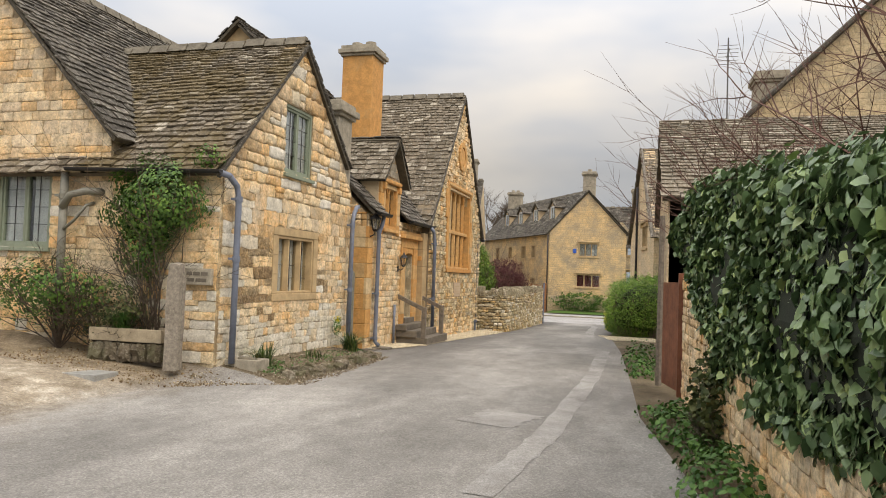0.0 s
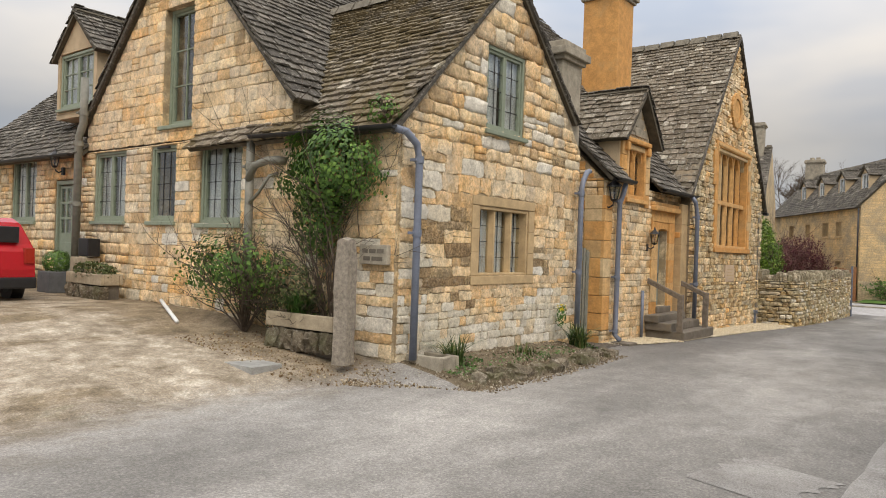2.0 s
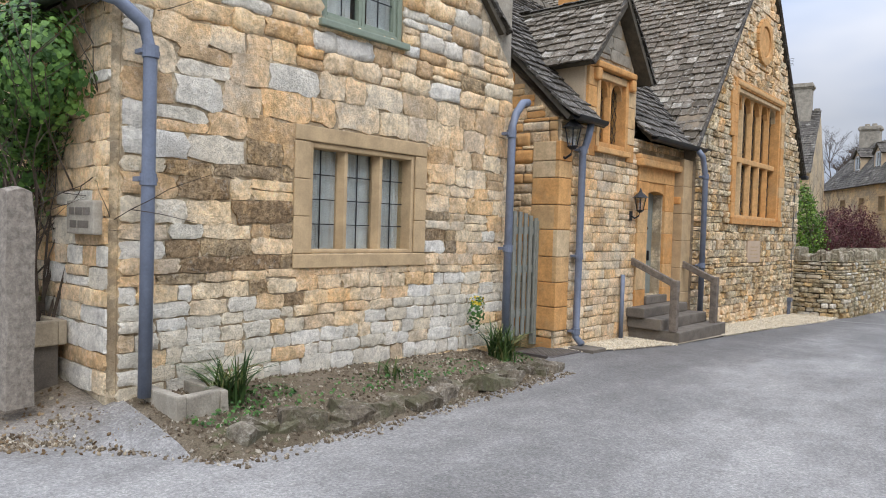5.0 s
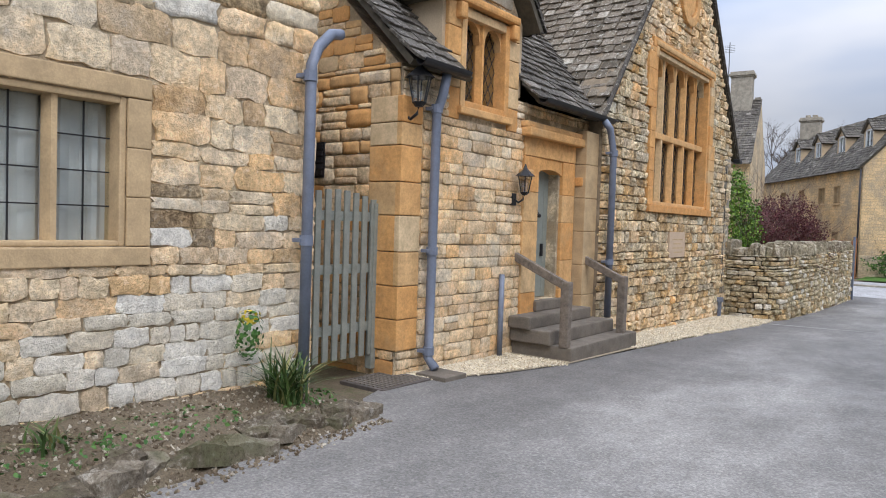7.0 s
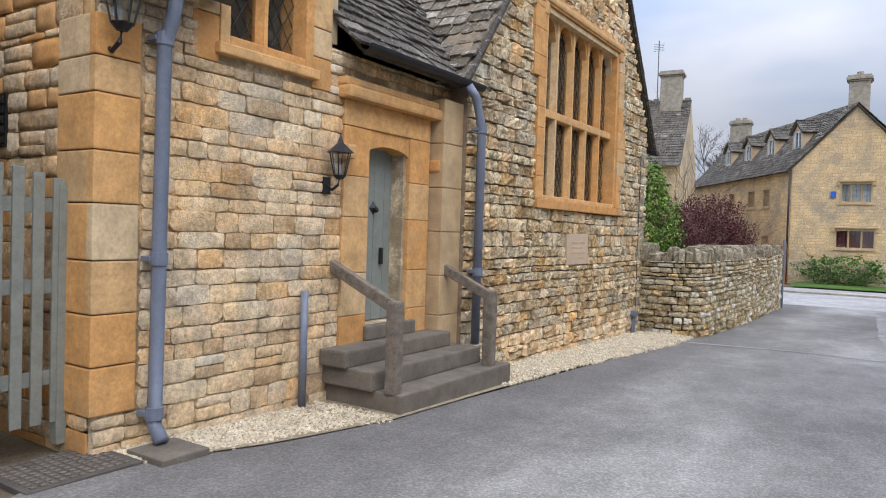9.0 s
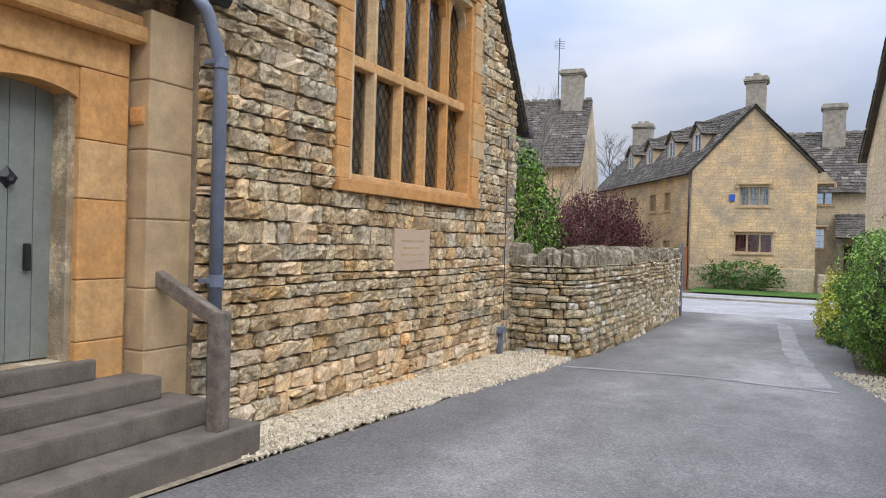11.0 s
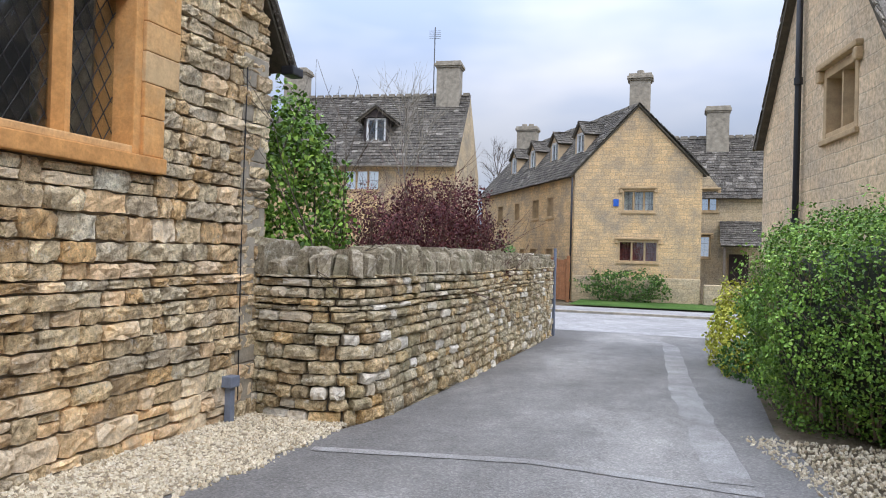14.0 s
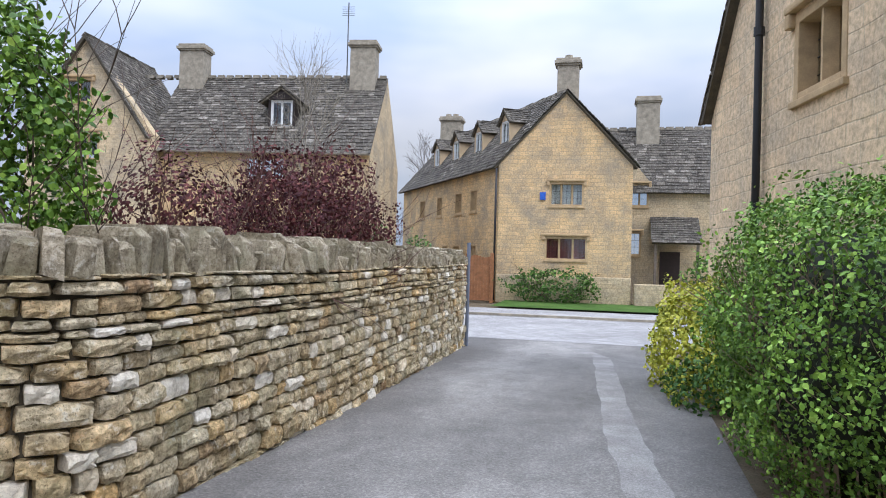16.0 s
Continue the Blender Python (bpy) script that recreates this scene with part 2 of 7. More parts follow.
STEPST = plain_mat("worn_step_stone", (0.17, 0.145, 0.115), 0.9, var=0.3, scale=4.0, bump=0.008)
MORTAR = piece_mat("mortar", [(0, (0.70, 0.59, 0.42)), (1, (0.70, 0.59, 0.42))], True, (0.15, 0.105, 0.065), (0.42, 0.5), 0.5, 26.0, 0.02, patch_scale=2.3, speck=0.6, tone=0.7, pits=0.5)
ROCKJ = plain_mat("brown_mortar", (0.27, 0.21, 0.14), 0.95, var=0.35, scale=8.0, bump=0.015)
EARTHJ = plain_mat("dark_joints", (0.10, 0.085, 0.06), 0.95, var=0.3, bump=0.01)
RENDERW = plain_mat("tan_render", (0.52, 0.40, 0.26), 0.92, var=0.2, scale=1.5, bump=0.004)
PIPE = plain_mat("grey_blue_pipe_paint", (0.165, 0.19, 0.245), 0.42, var=0.15, bump=0.0005)
PIPEG = plain_mat("grey_green_pipe_paint", (0.21, 0.205, 0.17), 0.55, var=0.2, bump=0.001)
BLACK = plain_mat("black_iron", (0.018, 0.018, 0.02), 0.45, var=0.2, bump=0.0008)
LEAD = plain_mat("lead", (0.12, 0.125, 0.13), 0.6, var=0.2, bump=0.001)
SAGE = plain_mat("sage_green_paint", (0.235, 0.275, 0.205), 0.5, var=0.12, bump=0.0006)
SAGEGREY = plain_mat("sage_grey_paint", (0.235, 0.255, 0.225), 0.5, var=0.12, bump=0.0006)
GATEP = plain_mat("grey_green_gate_paint", (0.24, 0.25, 0.215), 0.6, var=0.18, bump=0.001)
OAK = plain_mat("weathered_oak", (0.20, 0.165, 0.13), 0.85, var=0.4, scale=14.0, bump=0.006)
REDWOOD = plain_mat("red_brown_timber", (0.20, 0.075, 0.04), 0.75, var=0.35, scale=6.0, bump=0.003)
GATEWOOD = plain_mat("orange_brown_timber", (0.30, 0.13, 0.055), 0.75, var=0.3, scale=6.0, bump=0.003)
WHITEP = plain_mat("white_paint", (0.72, 0.73, 0.72), 0.5, var=0.08, bump=0.0004)
CURTAIN = plain_mat("net_curtain", (0.62, 0.62, 0.60), 0.95, var=0.25, scale=2.0, bump=0.01)
# unlit-room darkness put into the colour of the panels behind windows
DARKIN = plain_mat("dark_room_colour", (0.10, 0.095, 0.09), 0.95, var=0.2)
DIRT = plain_mat("dirt", (0.13, 0.10, 0.065), 0.98, var=0.45, scale=5.0, bump=0.03)
BARK = plain_mat("bark", (0.10, 0.075, 0.055), 0.95, var=0.4, scale=12.0, bump=0.01)
TWIG = plain_mat("reddish_twig", (0.13, 0.065, 0.05), 0.85, var=0.35, scale=12.0, bump=0.002)
TROUGH = plain_mat("trough_stone", (0.40, 0.33, 0.23), 0.92, var=0.3, scale=7.0, bump=0.006)
GLASS = glass_mat("window_glass")


def lane_mat(name):
    """Worn asphalt that breaks up into pale dusty gravel towards the yard; fresher and darker along the hall."""
    m, n, l, b = nodes_of(name)
    pos = n.new("ShaderNodeNewGeometry").outputs["Position"]
    sep = n.new("ShaderNodeSeparateXYZ")
    l.new(pos, sep.inputs[0])

    def math2(op, p, q, clamp=False):
        k = n.new("ShaderNodeMath")
        k.operation, k.use_clamp = op, clamp
        for sock, v in zip(k.inputs, (p, q)):
            if isinstance(v, (int, float)):
                sock.default_value = v
            else:
                l.new(v, sock)
        return k.outputs[0]

    def span(v, lo, hi):
        k = n.new("ShaderNodeMapRange")
        k.interpolation_type = "SMOOTHSTEP"
        k.inputs["From Min"].default_value, k.inputs["From Max"].default_value = lo, hi
        l.new(v, k.inputs["Value"])
        return k.outputs[0]

    x, y = sep.outputs[0], sep.outputs[1]
    stretch = n.new("ShaderNodeMapping")
    stretch.inputs["Scale"].default_value = (1.0, 0.4, 1.0)
    l.new(pos, stretch.inputs[0])
    big = noise_node(n, l, 0.5, 6, stretch.outputs[0], 0.65).outputs[0]
    mid = noise_node(n, l, 2.6, 7, pos, 0.75).outputs[0]
    fine = noise_node(n, l, 55.0, 5, pos, 0.85).outputs[0]
    vor = n.new("ShaderNodeTexVoronoi")
    vor.inputs["Scale"].default_value = 60.0
    l.new(pos, vor.inputs["Vector"])
    chip = ramp_node(n, l, vor.outputs["Color"], [(0.25, (0.72, 0.71, 0.7)), (0.6, (1.0, 1.0, 1.0)), (0.85, (1.4, 1.38, 1.34))]).outputs[0]
    tar = ramp_node(n, l, big, [(0.32, (0.15, 0.145, 0.136)), (0.5, (0.225, 0.217, 0.205)), (0.66, (0.34, 0.328, 0.31))]).outputs[0]
    # fresh tar beside the hall, worn pale down the middle
    edge = math2("ADD", x, math2("MULTIPLY", math2("SUBTRACT", big, 0.5), 1.6))
    fresh = math2("MULTIPLY", math2("SUBTRACT", 1.0, span(edge, -5.0, -3.7)), span(y, 12.0, 17.0))
    side = math2("MULTIPLY", span(edge, -1.9, -1.0), span(y, 18.0, 24.0))
    tar = mixc(n, l, "MIX", math2("MULTIPLY", math2("ADD", fresh, side, True), 0.52), tar, (0.105, 0.1, 0.095))
    # pale dust and gravel of the yard
    dust = ramp_node(n, l, mid, [(0.3, (0.19, 0.15, 0.105)), (0.5, (0.33, 0.28, 0.215)), (0.66, (0.50, 0.45, 0.375))]).outputs[0]
    soil = ramp_node(n, l, mid, [(0.36, (0.13, 0.098, 0.06)), (0.6, (0.25, 0.195, 0.13))]).outputs[0]
    ruts = noise_node(n, l, 0.75, 5, stretch.outputs[0], 0.7).outputs[0]
    dust = mixc(n, l, "MIX", span(ruts, 0.47, 0.58), dust, soil)
    foot = math2("ADD", y, math2("MULTIPLY", math2("SUBTRACT", ruts, 0.5), 3.0))
    dust = mixc(n, l, "MIX", math2("MULTIPLY", span(foot, 7.7, 8.7), 0.85), dust, soil)
    moss = math2("MULTIPLY", span(ruts, 0.58, 0.68), span(mid, 0.45, 0.6))
    dust = mixc(n, l, "MIX", math2("MULTIPLY", moss, 0.7), dust, (0.13, 0.125, 0.045))
    off = math2("ADD", x, math2("MULTIPLY", math2("SUBTRACT", mid, 0.5), 2.0))
    off = math2("ADD", off, math2("MULTIPLY", math2("SUBTRACT", big, 0.5), 3.0))
    yardness = math2("MULTIPLY", math2("SUBTRACT", 1.0, span(off, -7.6, -5.7)), math2("SUBTRACT", 1.0, span(y, 9.6, 10.6)))
    c = mixc(n, l, "MIX", yardness, tar, dust)
    c = mixc(n, l, "MULTIPLY", 0.55, c, ramp_node(n, l, mid, [(0.32, (0.72, 0.71, 0.69)), (0.65, (1.2, 1.19, 1.17))]).outputs[0])
    c = mixc(n, l, "MULTIPLY", 0.6, c, ramp_node(n, l, fine, [(0.34, (0.45, 0.45, 0.45)), (0.62, (1.4, 1.39, 1.37))]).outputs[0])
    c = mixc(n, l, "MULTIPLY", 0.55, c, chip)
    l.new(c, b.inputs["Base Color"])
    b.inputs["Roughness"].default_value = 0.85
    b.inputs["Specular IOR Level"].default_value = 0.3
    bumped(n, l, b, (mid, vor.outputs["Distance"], fine), 0.008, 0.5)
    return m


def ground_mat(name, c_lo, c_mid, c_hi, grass=None, at=(0.5, 0.62)):
    m, n, l, b = nodes_of(name)
    pos = n.new("ShaderNodeNewGeometry").outputs["Position"]
    big, mid, fine = noise_node(n, l, 0.55, 6, pos, 0.7), noise_node(n, l, 3.0, 6, pos, 0.7), noise_node(n, l, 60.0, 4, pos, 0.8)
    c = ramp_node(n, l, big.outputs[0], [(0.34, c_lo), (0.5, c_mid), (0.64, c_hi)]).outputs[0]
    c = mixc(n, l, "MULTIPLY", 0.6, c, ramp_node(n, l, mid.outputs[0], [(0.3, (0.6, 0.58, 0.55)), (0.65, (1.15, 1.15, 1.15))]).outputs[0])
    c = mixc(n, l, "MULTIPLY", 0.7, c, ramp_node(n, l, fine.outputs[0], [(0.34, (0.42, 0.4, 0.38)), (0.62, (1.3, 1.3, 1.3))]).outputs[0])
    if grass:
        f = ramp_node(n, l, mid.outputs[0], [(at[0], (0, 0, 0)), (at[1], (1, 1, 1))]).outputs[0]
        c = mixc(n, l, "MIX", f, c, grass)
    l.new(c, b.inputs["Base Color"])
    b.inputs["Roughness"].default_value = 0.95
    b.inputs["Specular IOR Level"].default_value = 0.15
    bumped(n, l, b, (mid.outputs[0], fine.outputs[0]), 0.02, 0.6)
    return m


ASPHALT = lane_mat("asphalt")
YARD = lane_mat("yard_gravel")
EARTH = ground_mat("earth", (0.09, 0.07, 0.045), (0.15, 0.12, 0.08), (0.21, 0.17, 0.12), (0.07, 0.09, 0.03), (0.56, 0.7))
LAWN = ground_mat("grass", (0.05, 0.10, 0.02), (0.07, 0.14, 0.03), (0.10, 0.17, 0.04))
PALETAR = ground_mat("pale_tarmac", (0.30, 0.295, 0.29), (0.36, 0.355, 0.35), (0.43, 0.42, 0.41))


# ---------------------------------------------------------------- building helpers
def obj(name, me, parent=None, m=None, label="", category="", kind=""):
    ob = new(name, me)
    if parent is not None:
        ob.parent = parent
    if m is not None:
        ob.matrix_basis = m
    return tagged(ob, label, category, "", kind)


def pymesh(name, verts, faces, mat, smooth=False):
    me = bpy.data.meshes.new(name)
    me.from_pydata([tuple(v) for v in verts], [], faces)
    me.materials.append(mat)
    if smooth == "front":
        me.polygons.foreach_set("use_smooth", [k % 26 < 12 for k in range(len(me.polygons))])
    elif smooth is True:
        me.polygons.foreach_set("use_smooth", [True] * len(me.polygons))
    me.update()
    return me


def part(name, bm, mat, parent=None, label="", m=None, smooth=False):
    me = bpy.data.meshes.new(name)
    bmesh.ops.recalc_face_normals(bm, faces=bm.faces)
    bm.to_mesh(me)
    bm.free()
    me.materials.append(mat)
    if smooth:
        me.polygons.foreach_set("use_smooth", [True] * len(me.polygons))
    return obj(name, me, parent, m, label)


def thing(name, m, label, category, group="", kind=""):
    ob = new(name)
    ob.empty_display_size = 0.2
    ob.matrix_basis = m
    return tagged(ob, label, category, group, kind)


def box(bm, x0, x1, y0, y1, z0, z1, bevel=0.0, m=None, jit=0.0):
    r = bmesh.ops.create_cube(bm, size=1.0)
    vs = r["verts"]
    for v in vs:
        v.co = Vector(((x0 + x1) / 2 + v.co.x * (x1 - x0), (y0 + y1) / 2 + v.co.y * (y1 - y0), (z0 + z1) / 2 + v.co.z * (z1 - z0)))
        if jit:
            v.co += Vector((random.uniform(-jit, jit), random.uniform(-jit, jit), random.uniform(-jit, jit)))
    if bevel:
        es = list({e for v in vs for e in v.link_edges})
        r2 = bmesh.ops.bevel(bm, geom=es, offset=bevel, segments=2, affect="EDGES", profile=0.6)
        vs = list({v for f in r2["faces"] for v in f.verts} | {v for v in vs if v.is_valid})
    if m is not None:
        bmesh.ops.transform(bm, matrix=m, verts=vs)
    return vs


def tube(bm, pts, r, seg=10, caps=True, r_end=None):
    """A round bar along points."""
    rings = []
    pts = [Vector(p) for p in pts]
    for k, p in enumerate(pts):
        d = (pts[min(k + 1, len(pts) - 1)] - pts[max(k - 1, 0)]).normalized()
        a = d.cross(Vector((0.31, 0.17, 0.93)) if abs(d.z) < 0.9 else Vector((1, 0.1, 0))).normalized()
        c = d.cross(a)
        rr = r if r_end is None else r + (r_end - r) * k / (len(pts) - 1)
        rings.append([bm.verts.new(p + rr * (math.cos(2 * math.pi * j / seg) * a + math.sin(2 * math.pi * j / seg) * c)) for j in range(seg)])
    for q0, q1 in zip(rings, rings[1:]):
        for j in range(seg):
            bm.faces.new((q0[j], q0[(j + 1) % seg], q1[(j + 1) % seg], q1[j]))
    if caps:
        bm.faces.new(rings[0][::-1])
        bm.faces.new(rings[-1])


def facing(x, y, z, normal):
    """Local x runs to the right as seen from outside, y into the wall, z up."""
    return pose(x, y, z, 0, 0, {"E": 90, "S": 0, "W": -90, "N": 180}.get(normal, normal))


def slab(name, W, H, planes, holes, thick, mat, parent, m, v0=0.0, label=""):
    """A wall with openings through it, cut to a convex outline: a*u + b*v <= c."""
    us = sorted({0.0, W, *[h[0] for h in holes], *[h[2] for h in holes]})
    vs = sorted({v0, H, *[h[1] for h in holes], *[h[3] for h in holes]})
    bm = bmesh.new()
    g = {(i, j): bm.verts.new((u, 0, v)) for i, u in enumerate(us) for j, v in enumerate(vs)}
    for i in range(len(us) - 1):
        for j in range(len(vs) - 1):
            cu, cv = (us[i] + us[i + 1]) / 2, (vs[j] + vs[j + 1]) / 2
            if not any(h[0] < cu < h[2] and h[1] < cv < h[3] for h in holes):
                bm.faces.new((g[i, j], g[i + 1, j], g[i + 1, j + 1], g[i, j + 1]))
    for a, b_, c in planes:
        nrm = Vector((a, 0, b_))
        bmesh.ops.bisect_plane(bm, geom=bm.verts[:] + bm.edges[:] + bm.faces[:], plane_co=nrm * (c / nrm.length_squared), plane_no=nrm, clear_outer=True)
    bmesh.ops.delete(bm, geom=[v for v in bm.verts if not v.link_faces], context="VERTS")
    r = bmesh.ops.extrude_face_region(bm, geom=bm.faces[:])
    bmesh.ops.translate(bm, verts=[v for v in r["geom"] if isinstance(v, bmesh.types.BMVert)], vec=(0, thick, 0))
    return part(name, bm, mat, parent, label, m)


def unit_stone(seed, rough):
    """Front face at y = -1, back edge at y = 0, one wide and one high."""
    r = random.Random(seed)
    nx, nz = 5, 4
    vs, fs = [], []
    for j in range(nz):
        for i in range(nx):
            e = i in (0, nx - 1) or j in (0, nz - 1)
            x, z = i / (nx - 1) - 0.5, j / (nz - 1) - 0.5
            c = i in (0, nx - 1) and j in (0, nz - 1)
            sx = 0.95 if c else 1.0
            jt = 0.02 + 0.2 * rough
            vs.append(((x + r.uniform(-jt, jt) * 0.6) * sx, -(0.8 if c else 0.86 if e else 1.0) - r.uniform(-rough, rough), (z + r.uniform(-jt, jt)) * (0.93 if c else 1.0)))
    for j in range(nz - 1):
        for i in range(nx - 1):
            a = j * nx + i
            fs.append((a, a + 1, a + nx + 1, a + nx))
    ring = list(range(nx)) + [nx * k + nx - 1 for k in range(1, nz)] + [nx * (nz - 1) + k for k in range(nx - 2, -1, -1)] + [nx * k for k in range(nz - 2, 0, -1)]
    base = len(vs)
    for k in ring:
        x, _, z = vs[k]
        vs.append((x * 1.02, 0.25, z * 1.02))
    for k in range(len(ring)):
        q = (k + 1) % len(ring)
        fs.append((ring[q], ring[k], base + k, base + q))
    return vs, fs


UNITS = {}


def units(kind, rough):
    if kind not in UNITS:
        UNITS[kind] = [unit_stone(100 * len(UNITS) + k, rough) for k in range(8)]
    return UNITS[kind]


SHARED = {}


def shared_stone(kind, k, mat, rough):
    key = (kind, k, mat.name)
    if key not in SHARED:
        vs, fs = units(kind, rough)[k]
        SHARED[key] = pymesh("stone", vs, fs, mat, "flat" if kind in ("rock", "dry") else "front")
    return SHARED[key]


def span_at(planes, v, W):
    lo, hi = 0.0, W
    for a, b_, c in planes:
        if a > 1e-6:
            hi = min(hi, (c - b_ * v) / a)
        elif a < -1e-6:
            lo = max(lo, (c - b_ * v) / a)
        elif b_ * v > c:
            return 0, 0
    return lo, hi


def lay(wall, W, H, planes, skips, courses, lengths, depth, mats, singles, seed, kind="smooth", rough=0.12, v0=0.0, gap=0.012, pick=None, alt=(), sag=0.0, bend=None, tilt=0.012):
    """Lays courses of stones over a wall. The first `singles` inside `pick` are parts of their own, the rest is joined.
    courses, lengths: (low, high), or functions of height that give them. alt: (materials, chance) pairs.
    bend: gives the place at a length along a wall that turns."""
    r = random.Random(seed)
    got = lambda q, v: q(v) if callable(q) else q
    marks = sorted({round(k, 3) for s in skips for k in (s[1], s[3]) if v0 < k < H})
    vs, v = [v0], v0
    while v < H - 0.02:
        nv = v + r.uniform(*got(courses, v))
        near = [k for k in marks if v + 0.045 < k < nv + 0.05]
        if near:
            nv = near[0]
        v = min(nv, H)
        vs.append(v)
    todo = []
    for va, vb in zip(vs, vs[1:]):
        lo = max(span_at(planes, va, W)[0], span_at(planes, vb, W)[0])
        hi = min(span_at(planes, va, W)[1], span_at(planes, vb, W)[1])
        if hi - lo < 0.08:
            continue
        free = [(lo, hi)]
        for s in skips:
            if min(vb, s[3]) - max(va, s[1]) > 0.02:
                free = [q for a, b_ in free for q in ((a, min(b_, s[0])), (max(a, s[2]), b_)) if q[1] - q[0] > 0.03]
        for a, b_ in free:
            u = a
            while u < b_ - 1e-4:
                d = r.uniform(*got(lengths, va))
                if b_ - u - d < 0.6 * got(lengths, va)[0]:
                    d = b_ - u
                    if d > 1.5 * got(lengths, va)[1]:
                        d *= r.uniform(0.42, 0.58)
                parts = [(va, vb)]
                if vb - va > 0.17 and d < 0.5 and r.random() < 0.22:
                    q = va + (vb - va) * r.uniform(0.4, 0.6)
                    parts = [(va, q), (q, vb)]
                for p0, p1 in parts:
                    todo.append((u + d / 2, (p0 + p1) / 2, d - gap, p1 - p0 - gap * 0.9))
                u += d
    packed = {}
    n_single = 0
    for u, v, d, h in todo:
        k, dep = r.randrange(8), depth * r.uniform(0.55, 1.25)
        ms = mats
        for other, chance in alt:
            if r.random() < chance(u, v):
                ms = other
                break
        drop = sag * math.sin(u * 1.3 + seed) + r.uniform(-0.004, 0.004)
        flip = r.choice((-1, 1))
        if n_single < singles and (pick is None or pick(u, v)):
            n_single += 1
            ob = obj("stone", shared_stone(kind, k, ms[0], rough), wall)
            ob.matrix_basis = (bend(u) @ Matrix.Translation((0, 0, v + drop)) if bend else Matrix.Translation((u, 0, v + drop))) @ Matrix.Rotation(r.uniform(-tilt, tilt), 4, "Y") @ Matrix.Diagonal((d, dep, h, 1))
        else:
            vs_, fs_ = units(kind, rough)[k]
            bag = packed.setdefault(ms[1].name, ([], [], ms[1]))
            o = len(bag[0])
            a = np.array(vs_) * (d * flip, dep, h)
            if bend:
                B = np.array(bend(u))
                a = a @ B[:3, :3].T + B[:3, 3] + (0, 0, v + drop)
            else:
                a = a + (u, 0, v + drop)
            bag[0].extend(map(tuple, a))
            bag[1].extend([tuple(o + q for q in (f if flip > 0 else f[::-1])) for f in fs_])
    for vs_, fs_, mat in packed.values():
        obj("stonework", pymesh("stonework", vs_, fs_, mat, "flat" if kind in ("rock", "dry") else "front"), wall, None, "", "", "stuff")


def unit_slate(seed):
    """x -0.5..0.5, y 0 (lower edge) to 1, top face at z = 1."""
    r = random.Random(seed)
    j = lambda q: r.uniform(-q, q)
    low = [(-0.5 + abs(j(0.05)), j(0.05)), (-0.2 + j(0.1), -0.03 + j(0.05)), (0.2 + j(0.1), -0.03 + j(0.05)), (0.5 - abs(j(0.05)), j(0.05)), (0.49, 1.0), (-0.49, 1.0)]
    vs = [(x, y, 1 + j(0.15)) for x, y in low] + [(x, y, 0) for x, y in low]
    fs = [(0, 1, 2, 3, 4, 5)] + [(i, 6 + i, 6 + (i + 1) % 6, (i + 1) % 6) for i in range(6)]
    return vs, fs


SLATES = [unit_slate(900 + k) for k in range(8)]
SLATE_ME = {}


